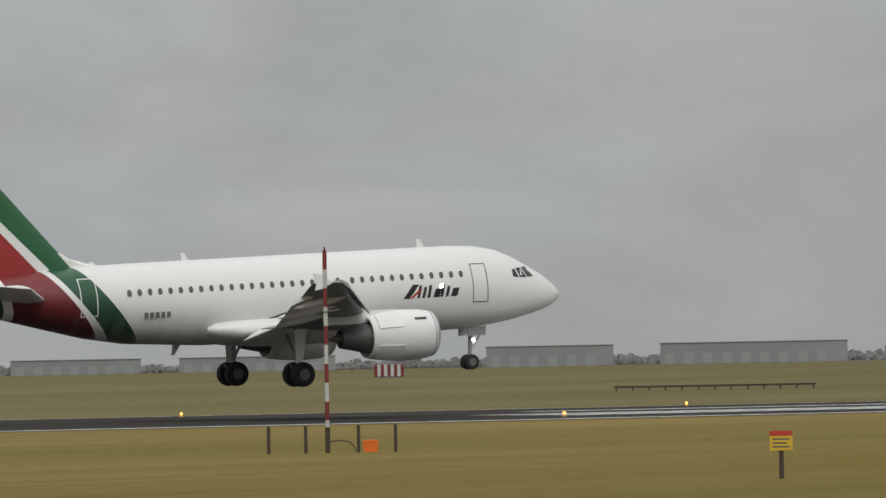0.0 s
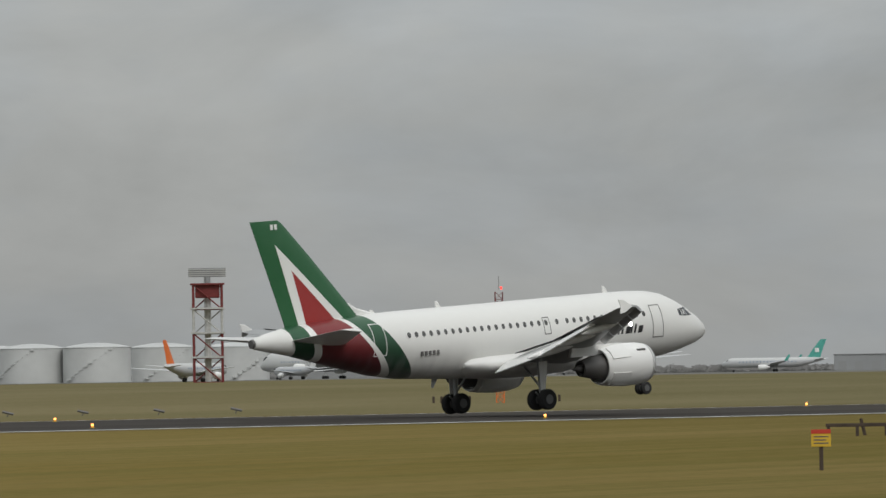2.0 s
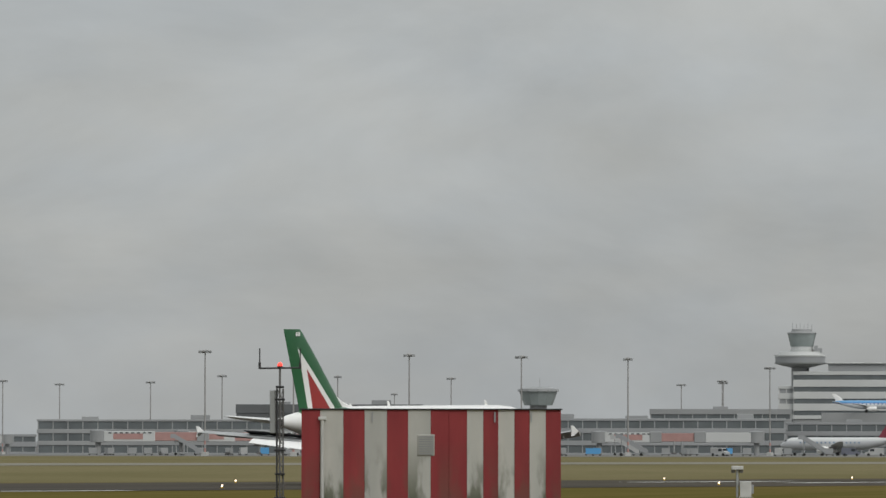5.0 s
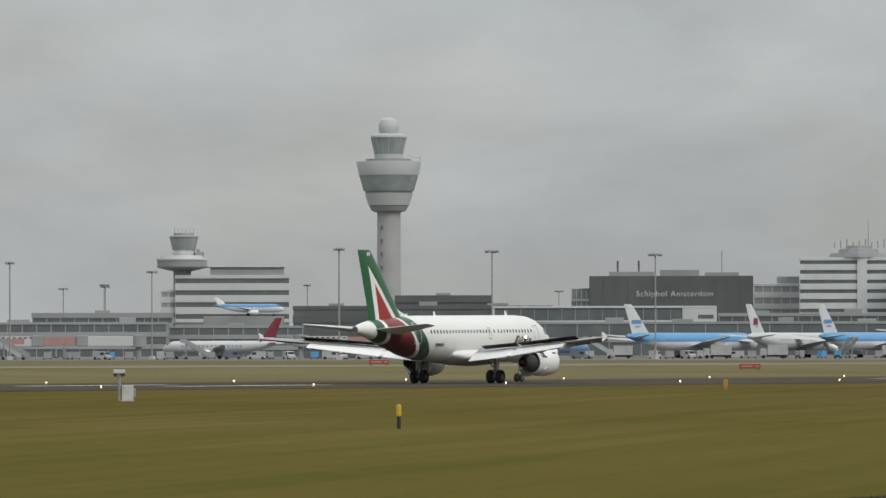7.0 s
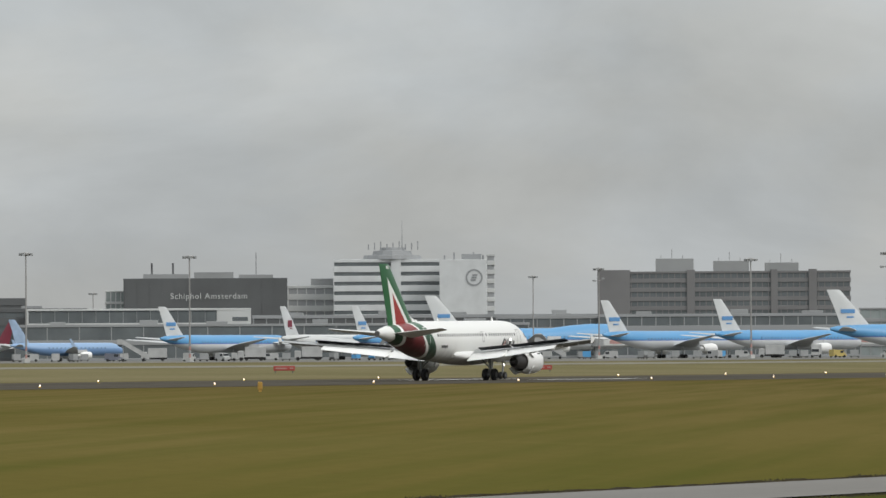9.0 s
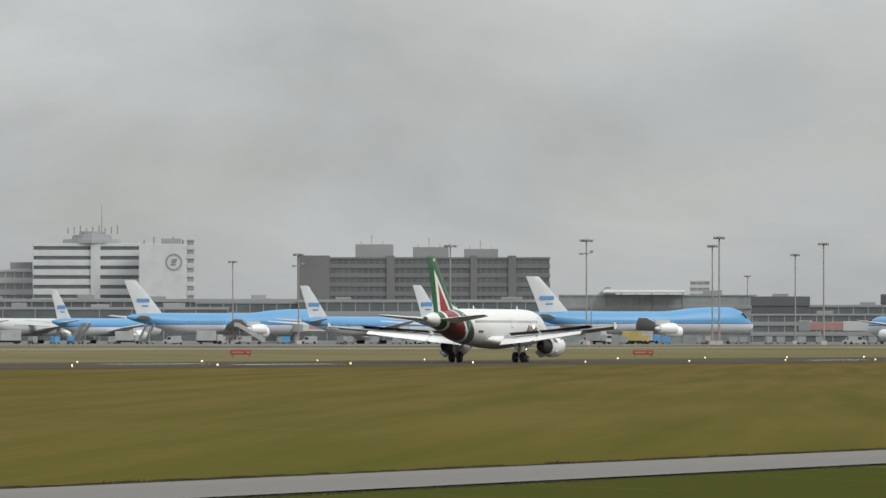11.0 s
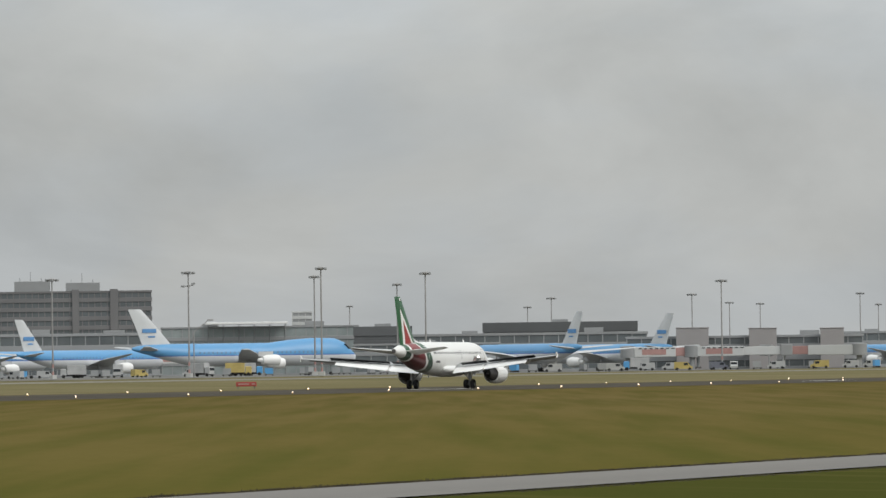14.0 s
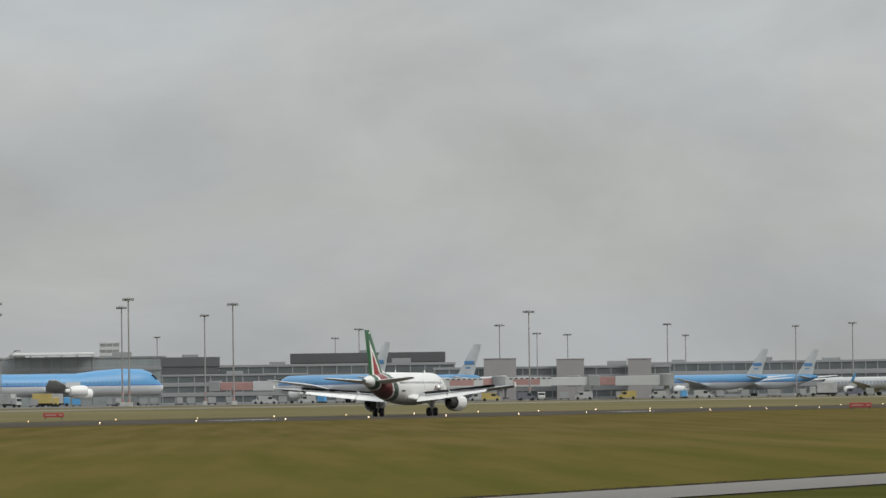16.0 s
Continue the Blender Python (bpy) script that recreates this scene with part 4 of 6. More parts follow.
    part("wheel", lathe(bmesh.new(), ((-0.3, 0.2), (-0.3, 0.45), (0.3, 0.45), (0.3, 0.2)), 12, "y", (x0 - 1.2 * dia, 0, 0.45)), M_TYRE, g, smooth=40)
    top = 1.3 if hump else 1.0
    part("cockpit_window", loft(bmesh.new(), [[(x0 - (0.42 + k * 0.22) * dia, w * r, zc + (0.33 + 0.32 * k) * r * top) for w in (-0.66 - 0.1 * k, 0.66 + 0.1 * k)] + [(x0 - (0.48 + k * 0.22) * dia, w * r, zc + (0.3 + 0.32 * k) * r * top) for w in (0.6, -0.6)] for k in (0, 1)]), M_GLASS, f, "dark cockpit panes")
    return a


P_KLM = split_livery("sky_blue_over_white_livery", (0.072, 0.275, 0.52), (0.62, 0.64, 0.66), 5.3, (0.02, 0.1, 0.4))
P_KLM7 = split_livery("sky_blue_over_white_jumbo_livery", (0.072, 0.275, 0.52), (0.62, 0.64, 0.66), 5.9, (0.02, 0.1, 0.4))
P_KLM3 = split_livery("sky_blue_over_white_small_jet_livery", (0.072, 0.275, 0.52), (0.62, 0.64, 0.66), 3.4, (0.02, 0.1, 0.4))
P_WHITE = split_livery("plain_white_livery", (0.54, 0.55, 0.54), (0.46, 0.47, 0.48), 4.5)
P_DREAM = split_livery("pale_blue_livery", (0.24, 0.37, 0.56), (0.16, 0.27, 0.46), 3.8)
M_PALEBLUE = surface("pale_blue_fin_paint", (0.30, 0.40, 0.54), 0.4, wear=0.3, coarse=0.3)
P_TEAL = split_livery("teal_over_white_livery", (0.10, 0.38, 0.33), (0.6, 0.62, 0.62), 3.5)
P_YEL = split_livery("golden_yellow_livery", (0.50, 0.37, 0.10), (0.46, 0.36, 0.14), 4.0)
KLM_MARK = (M_NAVY, ((4.3, 1.15), (2.2, 0.45)))


def apron_fleet():
    blue = "sky-blue and white wide-body airliner parked at the pier, white fin"
    wide = dict(length=59, dia=5.64, high=16.9, span=60)
    nar = dict(length=38, dia=3.8, high=12.3, span=34)

    def spot(az, d, left, off):
        return bearing(az, d, APRON, (180 - off) if left else off)

    K = "parked blue airliners"
    k3 = parked_airliner(spot(65.38, 1900, False, 45), blue, **wide, body=P_KLM, fin_mat=M_FINWHITE, mark=KLM_MARK, group=K)
    copy_thing(k3, spot(66.38, 1880, False, 45))
    copy_thing(k3, spot(61.42, 2050, False, 46))
    copy_thing(k3, spot(63.02, 2050, False, 55))
    copy_thing(k3, spot(70.22, 1850, True, 58))
    copy_thing(k3, spot(70.95, 1960, True, 50))
    copy_thing(k3, spot(73.52, 2350, True, 44))
    copy_thing(k3, spot(73.98, 2420, True, 44))
    jumbo = parked_airliner(spot(67.74, 1860, False, 24), "sky-blue and white jumbo jet parked at the pier", 70, 6.6, 19.3, 64, P_KLM7, M_FINWHITE, four=True, hump=True, mark=KLM_MARK, group=K)
    copy_thing(jumbo, spot(64.1, 1985, False, 28))
    parked_airliner(spot(62.35, 2060, False, 58), "white wide-body airliner with a round red fin emblem", **wide, body=P_WHITE, fin_mat=M_FINWHITE, mark=(M_DARKRED, ((2.4, 2.2), (1.2, 0.3))))
    parked_airliner(spot(60.02, 1900, False, 30), "pale blue narrow-body airliner parked on the apron", **nar, body=P_DREAM, fin_mat=M_PALEBLUE, winglets=True)
    red = parked_airliner(spot(57.27, 1950, True, 22), "white narrow-body airliner with a dark red tail", **nar, body=P_WHITE, fin_mat=M_DARKRED, group="parked red-tailed airliners")
    copy_thing(red, spot(59.11, 1960, True, 38))
    parked_airliner(spot(74.95, 1900, True, 40), "white narrow-body airliner with blue fin at the far stand", **nar, body=P_WHITE, fin_mat=M_KLM, winglets=True)
    parked_airliner(spot(48.29, 2200, True, 34), "teal-green and white narrow-body airliner at the pier", **nar, body=P_TEAL, fin_mat=M_TEAL)
    parked_airliner(spot(49.29, 2250, True, 45), "white narrow-body airliner at the pier", **nar, body=P_WHITE, fin_mat=M_FINWHITE, mark=(M_SLATE, ((1.4, 1.4),)))
    parked_airliner(spot(41.63, 2500, True, 8), "white narrow-body airliner with pale green fin taxiing far off", 40, 3.8, 12.3, 34, P_WHITE, M_TEAL, winglets=True, mark=(M_WHITE, ((1.6, 1.6),)))
    parked_airliner(spot(45.08, 2300, True, 40), "white narrow-body airliner with a dark blue fin", **nar, body=P_WHITE, fin_mat=M_SLATE, winglets=True)
    parked_airliner(spot(45.72, 2320, True, 40), "white narrow-body airliner with a red and blue fin", **nar, body=P_WHITE, fin_mat=M_SIGNRED)
    cargo = parked_airliner(spot(37.73, 2400, True, 38), "white jumbo freighter with a slate-grey fin", 66, 6.4, 16.6, 62, P_WHITE, M_SLATE, four=True, hump=True, group="parked freighters")
    copy_thing(cargo, spot(39.3, 2440, True, 60))
    copy_thing(cargo, spot(40.15, 2520, True, 50))
    parked_airliner(spot(38.75, 2380, True, 25), "golden-yellow freighter parked far off", 40, 4.2, 13.2, 38, P_YEL, M_DHLY)
    parked_airliner(spot(36.53, 1900, False, 62), "white narrow-body airliner with an orange fin", **nar, body=P_WHITE, fin_mat=M_ORANGE)
    parked_airliner(spot(37.42, 2300, True, 60), "small white airliner far off", 30, 3.2, 9.5, 28, P_WHITE, M_WHITE)


apron_fleet()


# ---- buildings ----
def faced(name, az, d, label, category="building", turn=0.0, z=APRON):
    return thing(name, bearing(az, d, z, turn), label, category)


def banded_block(parent, w, depth, z0, z1, floors, wall, glass, share=0.5, mullions=0, x=0.0, y=0.0, name="storey_band"):
    """A block with window bands recessed between solid bands, one part a band."""
    part("core", box(bmesh.new(), x - w / 2 + 0.3, x + w / 2 - 0.3, y + 0.3, y + depth - 0.3, z0, z1 - 0.2), glass, parent, "recessed dark window bands")
    h = (z1 - z0) / floors
    for i in range(floors + 1):
        lo = z0 + i * h - (h * share / 2 if i else 0)
        hi = min(z1, z0 + i * h + h * share / 2)
        part(name, box(bmesh.new(), x - w / 2, x + w / 2, y, y + depth, lo, hi, 0.05), wall, parent)
    if mullions:
        first = None
        for k in range(mullions + 1):
            m = Matrix.Translation((x - w / 2 + 0.4 + (w - 0.8) * k / mullions, y + 0.2, 0))
            if first is None:
                first = part("mullion", box(bmesh.new(), -0.16, 0.16, -0.08, 0.12, z0, z1 - 0.3), wall, parent)
                first.matrix_basis = m
            else:
                again(first, m)


def solid(parent, name, x0, x1, z0, z1, mat, y0=0.0, y1=12.0, label="", bevel=0.08):
    return part(name, box(bmesh.new(), x0, x1, y0, y1, z0, z1, bevel), mat, parent, label)


def control_tower():
    t = faced("control_tower", 58.75, 2500, "tall pale concrete control tower with flared glazed top", "control tower")
    lathe_part = lambda name, rows, mat, label="", n=40: part(name, lathe(bmesh.new(), [(z, r) for z, r in rows], n), mat, t, label, 30)
    lathe_part("shaft", ((0, 4.6), (30, 4.55), (56, 4.5)), M_TOWER, "pale concrete shaft")
    lathe_part("collar", ((56, 4.6), (56.6, 6.6), (58.6, 7.6)), M_MIDCLAD)
    lathe_part("lower_ring", ((58.7, 7.8), (63.4, 9.3)), M_TOWERRING, "white lower ring")
    lathe_part("lower_glazing", ((63.4, 9.0), (64.2, 9.1)), M_GREENGLASS)
    lathe_part("main_glazing", ((64.2, 9.7), (70.3, 11.4)), M_GREENGLASS, "sloping green glazed band")
    lathe_part("upper_ring", ((70.3, 11.5), (75.2, 12.5), (75.6, 12.4)), M_TOWERRING, "white upper ring")
    lathe_part("gallery", ((75.6, 8.7), (76.6, 8.8), (76.6, 8.0)), M_MIDCLAD)
    lathe_part("cab_base", ((76.6, 5.4), (78.4, 5.6)), M_TOWERRING)
    lathe_part("cab_glazing", ((78.4, 5.4), (84.8, 6.8)), M_GREENGLASS, "outward sloping cab windows")
    lathe_part("cab_roof", ((84.8, 7.0), (85.6, 6.9), (86.4, 4.2)), M_TOWERRING, "white cab roof")
    lathe_part("radome", ((86.4, 3.4), (88.0, 3.9), (90.0, 3.9), (91.6, 3.0), (92.4, 1.6), (92.7, 0.1)), M_TOWERRING, "white domed radome")
    for k in range(16):
        a = 2 * math.pi * k / 16
        part("mullion", rod(bmesh.new(), (5.45 * math.cos(a), 5.45 * math.sin(a), 78.4), (6.85 * math.cos(a), 6.85 * math.sin(a), 84.8), 0.07, n=5), M_TOWERRING, t)
    part("rail", rod(bmesh.new(), (7, -3, 77.8), (12.4, -1, 76.6), 0.12, n=6), M_STEEL, t)
    part("antenna", rod(bmesh.new(), (11.8, 0, 75.6), (12.2, 0, 78.2), 0.1, n=6), M_STEEL, t)
    for k in range(9):
        part("shaft_window", box(bmesh.new(), -3.2, -2.4, -4.2, -3.2, 8 + k * 5.2, 9.4 + k * 5.2), M_FACGLASS, t)


def old_tower():
    o = faced("terminal_office", 57.37, 2350, "white office block with striped storeys and an old control tower", "office building")
    solid(o, "ground_floor", -20.5, 20.5, 0, 13, M_MIDCLAD, 0.4, 17)
    banded_block(o, 41.5, 18, 13, 30.2, 4, M_CLAD, M_FACGLASS, 0.6)
    solid(o, "penthouse", -8, 18.6, 30.2, 33, M_GREYCLAD, 2, 14, "dark recessed top storey")
    solid(o, "roof", -9, 19.2, 33, 33.4, M_CLAD, 1, 15)
    banded_block(o, 6, 14, 10, 25, 4, M_CLAD, M_GREYCLAD, 0.56, 2, x=-23.2, y=2)
    part("stem", lathe(bmesh.new(), ((12, 3.2), (31.8, 3.2)), 24, at=(-18.2, 6, 0)), M_MIDCLAD, o, "grey tower stem", 40)
    part("mushroom_floor", lathe(bmesh.new(), ((31.6, 3.3), (32.3, 6.4), (33.0, 9.2), (33.4, 9.35)), 32, at=(-18.2, 6, 0)), M_MIDCLAD, o, "flared underside of the round floor", 40)
    part("mushroom_glazing", lathe(bmesh.new(), ((33.4, 9.0), (35.6, 9.15)), 32, at=(-18.2, 6, 0)), M_GREYCLAD, o, "dark glazed band", 40)
    part("mushroom_roof", lathe(bmesh.new(), ((35.6, 9.4), (36.2, 9.4), (36.3, 8.0), (37.3, 7.7), (37.4, 4.0)), 32, at=(-18.2, 6, 0)), M_CLAD, o, "pale flat roof of the round floor", 40)
    part("upper_drum", lathe(bmesh.new(), ((37.2, 4.1), (38.2, 4.3), (38.3, 3.9), (39.3, 3.9)), 28, at=(-17.6, 6, 0)), M_CLAD, o, smooth=40)
    part("cab_glazing", lathe(bmesh.new(), ((39.2, 4.1), (44.0, 5.2)), 10, at=(-17.6, 6, 0)), M_GREENGLASS, o, "sloping green cab windows", 40)
    part("cab_roof", lathe(bmesh.new(), ((44.0, 5.4), (44.4, 5.2), (44.6, 3.8), (45.5, 3.6)), 16, at=(-17.6, 6, 0)), M_MIDCLAD, o, smooth=40)
    for k in range(6):
        part("antenna", rod(bmesh.new(), (-21 + k * 1.4, 6, 45.2 if 0 < k < 5 else 44.2), (-21 + k * 1.4, 6, 47.8 - 0.5 * (k % 2)), 0.09, n=5), M_STEEL, o)
    for k in range(2):
        part("drum_box", box(bmesh.new(), -13.2 + k * 1.5, -11.8 + k * 1.5, 3, 6, 37.2, 39.6 - k), M_MIDCLAD, o)
    t = faced("apron_tower", 54.62, 2300, "small grey apron control tower with glazed cab", "control tower")
    part("shaft", rod(bmesh.new(), (0, 0, 0), (0, 0, 18), 3.0, n=16), M_GREYCLAD, t)
    part("cab_glazing", lathe(bmesh.new(), ((17.5, 5.0), (22.4, 6.8)), 12), M_GREENGLASS, t, "sloping cab windows", 20)
    part("cab_roof", lathe(bmesh.new(), ((22.4, 7.4), (23.3, 7.2), (24, 4)), 12), M_MIDCLAD, t, smooth=20)
    part("antenna", rod(bmesh.new(), (0.5, 0, 24), (0.5, 0, 27), 0.1, n=5), M_STEEL, t)


def sign_hall():
    h = faced("dark_terminal_hall", 61.24, 2300, "dark grey terminal hall with pale roof lettering", "terminal building")
    solid(h, "hall", -29, 29, 0, 29, M_DARKCLAD, 0, 30)
    for k in range(14):
        part("rib", box(bmesh.new(), -28.6 + k * 4.4, -28.4 + k * 4.4, -0.12, 0.0, 16, 28.6), M_DARKCLAD, h)
    for x0, x1, z1 in ((-22, -6, 30.6), (-4, 10, 31.2), (12, 24, 30.3)):
        solid(h, "plant_room", x0, x1, 29, z1, M_MIDCLAD, 6, 16)
    for x, z1 in ((-19, 34.5), (-11.5, 34.5), (18, 38)):
        part("flue", rod(bmesh.new(), (x, 8, 29), (x, 8, z1), 0.35 if z1 < 36 else 0.12, n=8), M_DARKCLAD, h, "slender dark flue")
    cu = bpy.data.curves.new("lettering", "FONT")
    cu.body, cu.size, cu.extrude, cu.align_x, cu.space_character = "Schiphol Amsterdam", 2.9, 0.08, "CENTER", 1.12
    ob = new("lettering", cu)
    ob.parent = h
    ob.matrix_basis = pose(1.2, -0.2, 21.7, 90, 0, 0)
    cu.materials.append(M_CLAD)
    tagged(ob, "pale raised lettering")
    s = faced("glazed_annex", 60.45, 2330, "small pale glazed annex beside the dark hall", "terminal building")
    banded_block(s, 8, 10, 12, 25, 3, M_CLAD, M_GREENGLASS, 0.2, 4)
    solid(s, "base", -4, 4, 0, 12, M_GREYCLAD, 0.2, 9)


def hotel():
    a = faced("white_hotel", 62.84, 2310, "white hotel with dark window bands and rooftop plant", "hotel")
    solid(a, "ground_floor", -18.5, 18.5, 0, 8, M_GREYCLAD, 0.4, 19)
    banded_block(a, 38, 20, 8, 35.5, 8, M_FINWHITE, M_FACGLASS, 0.62)
    solid(a, "stair_tower", 1.5, 5.0, 8, 36.4, M_FINWHITE, -0.6, 6, "blank white stair tower")
    part("roof_plant", lathe(bmesh.new(), ((35.5, 10.5), (37.0, 10.2), (37.1, 7.2), (38.6, 6.8), (38.7, 4.6), (39.8, 4.4)), 12, at=(2, 9, 0)), M_GREYCLAD, a, "stepped grey rooftop plant room", 20)
    for k in range(9):
        part("plant_post", rod(bmesh.new(), (-6.5 + k * 2.2, 6, 39), (-6.5 + k * 2.2, 6, 41 + (k % 3) * 0.5), 0.22, n=6), M_GREYCLAD, a)
    part("roof_mast", rod(bmesh.new(), (5.5, 9, 39), (5.5, 9, 49.5), 0.22, 0.08, n=6), M_STEEL, a, "thin roof mast")
    b = faced("hotel_wing", 63.55, 2290, "blank white hotel gable with a round dark emblem", "hotel")
    solid(b, "gable", -9.8, 6.8, 0, 35.0, M_FINWHITE, 0, 16)
    banded_block(b, 2.9, 14, 8, 37.0, 9, M_CLAD, M_GREYCLAD, 0.5, 0, x=8.3, y=0.4)
    solid(b, "roof_room", -2, 5, 35, 37.0, M_GREYCLAD, 4, 10)
    ring = bmesh.new()
    lathe(ring, ((-0.1, 2.4), (-0.1, 3.0), (0.05, 3.0), (0.05, 2.4), (-0.1, 2.4)), 30, "y", (2.4, -0.05, 28.6), False)
    part("emblem_ring", ring, M_GREYCLAD, b, "dark round emblem ring")
    for dz, dx in ((0.9, 0.3), (0.0, 0.0), (-0.9, -0.3)):
        part("emblem_bar", box(bmesh.new(), 1.5 + dx, 3.3 + dx, -0.2, 0.02, 28.3 + dz, 28.9 + dz), M_GREYCLAD, b)
    for k in range(5):
        part("roof_vent", rod(bmesh.new(), (-8 + k * 3.4, 8, 35), (-8 + k * 3.4, 8, 36.6 + (k % 2)), 0.3, n=6), M_GREYCLAD, b)
    c = faced("stepped_office", 62.17, 2325, "white stepped office with dark bands", "office building")
    solid(c, "ground_floor", -8, 8, 0, 10, M_GREYCLAD, 0.4, 15)
    banded_block(c, 17, 16, 10, 26.5, 4, M_CLAD, M_GREYCLAD, 0.5, 5)
    solid(c, "top_storey", 0, 8, 26.5, 29.0, M_MIDCLAD, 3, 10)
    g = faced("grey_office", 65.82, 2400, "long grey office slab with banded windows and rooftop rooms", "office building")
    solid(g, "ground_floor", -46, 46, 0, 8, M_DARKCLAD, 0.4, 17)
    banded_block(g, 93, 18, 8, 31.8, 7, M_SHEDGREY, M_FACGLASS, 0.46, 40)
    for x0, x1 in ((-47, -35), (-14, -11), (17, 19.5), (31, 34)):
        solid(g, "stair_core", x0, x1, 8, 32.4, M_SHEDGREY, -0.5, 10)
    for x0, x1, z1 in ((-25.5, -11.5, 36.6), (-4.2, 9, 35.6), (14.8, 27.3, 34.9)):
        solid(g, "roof_room", x0, x1, 31.8, z1, M_MIDCLAD, 3, 14)
        for k in range(3):
            part("roof_mast", rod(bmesh.new(), (x0 + 2 + k * 4, 6, z1), (x0 + 2 + k * 4, 6, z1 + 1.2 + (k == 1) * 2.2), 0.14, n=5), M_STEEL, g)


def pier_block(az0, az1, d, z0, z1, label, wall, glass, floors=3, share=0.4, step=4.5, depth=22):
    w = radians(az1 - az0) * d
    p = faced("pier_building", (az0 + az1) / 2, d, label, "terminal building")
    banded_block(p, w, depth, 0, z1 - APRON, floors, wall, glass, share, max(2, int(w / step)))
    n = max(1, int(w / 26))
    for i in range(n):
        xx = -w / 2 + w * (i + 0.5) / n + 3 * math.sin(i * 2.3)
        solid(p, "roof_unit", xx - 2.5 - (i % 3), xx + 2.5, z1 - APRON, z1 - APRON + 0.9 + 0.5 * (i % 2), M_MIDCLAD, 6, 14)
    return p


def piers():
    grey = "long grey glazed pier of the terminal"
    pier_block(50.2, 53.9, 1990, 0, 12.2, grey, M_MIDCLAD, M_FACGLASS, 3, 0.36)
    pier_block(51.95, 53.6, 2010, 0, 17.0, "dark flat-roofed terminal block", M_DARKCLAD, M_DARKCLAD, 2, 0.7)
    pier_block(53.6, 56.8, 2020, 0, 12.8, grey, M_GREYCLAD, M_FACGLASS, 3, 0.4)
    pier_block(55.6, 56.85, 2150, 0, 16.6, "pale grey terminal hall", M_MIDCLAD, M_FACGLASS, 3, 0.7)
    pier_block(56.8, 58.0, 2030, 0, 11.6, grey, M_GREYCLAD, M_FACGLASS, 3, 0.4)
    pier_block(57.9, 60.2, 2180, 0, 19.0, "dark terminal hall with flat roof", M_DARKCLAD, M_FACGLASS, 4, 0.6)
    pier_block(58.8, 59.66, 2260, 0, 23.2, "dark raised terminal hall", M_DARKCLAD, M_DARKCLAD, 3, 0.7)
    h = faced("framed_hall", 60.65, 2160, "long glazed terminal hall with a white frame", "terminal building")
    hw = radians(61.64 - 59.66) * 2160 / 2
    solid(h, "hall_base", -hw, hw, 0, 12.2, M_GREYCLAD, 0.4, 24)
    solid(h, "hall_glazing", -hw + 0.3, hw - 11.4, 12.2, 16.6, M_FACGLASS, 0.5, 23, "dark glass front")
    for z0, z1 in ((12.0, 12.5), (16.6, 17.3)):
        solid(h, "frame_beam", -hw, hw, z0, z1, M_CLAD, 0, 24, "white frame beam")
    solid(h, "end_post", -hw, -hw + 0.8, 12.5, 16.6, M_CLAD, 0, 24, "white end post")
    solid(h, "end_block", hw - 11.4, hw, 12.5, 16.6, M_CLAD, 0.1, 24, "blank white end block")
    solid(h, "end_window", hw - 6.2, hw - 1.0, 13.0, 14.4, M_FACGLASS, 0.04, 0.3)
    for k in range(13):
        xk = -hw + 5 + k * (2 * hw - 18) / 12.5
        solid(h, "mullion", xk - 0.1, xk + 0.1, 12.5, 16.6, M_GREYCLAD, 0.35, 0.55)
    pier_block(59.55, 64.1, 2125, 0, 13.2, "low pale grey glazed terminal front", M_MIDCLAD, M_FACGLASS, 2, 0.28, 10)
    pier_block(61.65, 64.7, 2200, 0, 16.4, "dark grey terminal front", M_GREYCLAD, M_DARKCLAD, 3, 0.45)
    pier_block(63.8, 65.0, 2150, 0, 15.4, grey, M_MIDCLAD, M_FACGLASS, 3, 0.4)
    pier_block(64.7, 67.1, 2140, 0, 15.8, "dark grey terminal front", M_GREYCLAD, M_FACGLASS, 3, 0.4)
    pier_block(67.0, 68.75, 2020, 0, 16.6, "pale glazed pier head", M_MIDCLAD, M_GREENGLASS, 4, 0.3, 3.2)
    c = faced("white_canopy", 67.76, 2015, "thin white canopy roof along the pier head", "canopy")
    solid(c, "roof_slab", -12.8, 12.8, 15.9, 16.6, M_WHITE, -0.3, 10)
    for k in range(6):
        part("post", rod(bmesh.new(), (-12 + k * 4.8, 5, 0), (-12 + k * 4.8, 5, 15.8), 0.18, n=6), M_MIDCLAD, c)
    pier_block(68.7, 70.0, 1960, 0, 10.4, grey, M_MIDCLAD, M_FACGLASS, 3, 0.4)
    pier_block(68.7, 69.22, 1985, 0, 15.8, "dark boxed plant storey on the pier", M_DARKCLAD, M_DARKCLAD, 2, 0.8)
    pier_block(69.2, 71.3, 2050, 0, 13.6, grey, M_MIDCLAD, M_FACGLASS, 3, 0.4)
    pier_block(69.84, 71.21, 2090, 0, 17.2, "dark long plant storey", M_DARKCLAD, M_DARKCLAD, 2, 0.8)
    pier_block(71.1, 73.2, 1990, 0, 11.6, grey, M_GREYCLAD, M_FACGLASS, 3, 0.45)
    pier_block(72.9, 76.5, 2480, 0, 14.8, grey, M_GREYCLAD, M_FACGLASS, 3, 0.4)
    pier_block(46.2, 50.2, 2360, 0, 8.6, "low grey pier far off", M_GREYCLAD, M_FACGLASS, 2, 0.5)
    for az, w, z1 in ((71.69, 9.9, 13.9), (72.31, 8.4, 13.5), (72.92, 7.2, 13.3)):
        b = faced("stair_block", az, 1980, "windowless grey stair block at the pier", "terminal building")
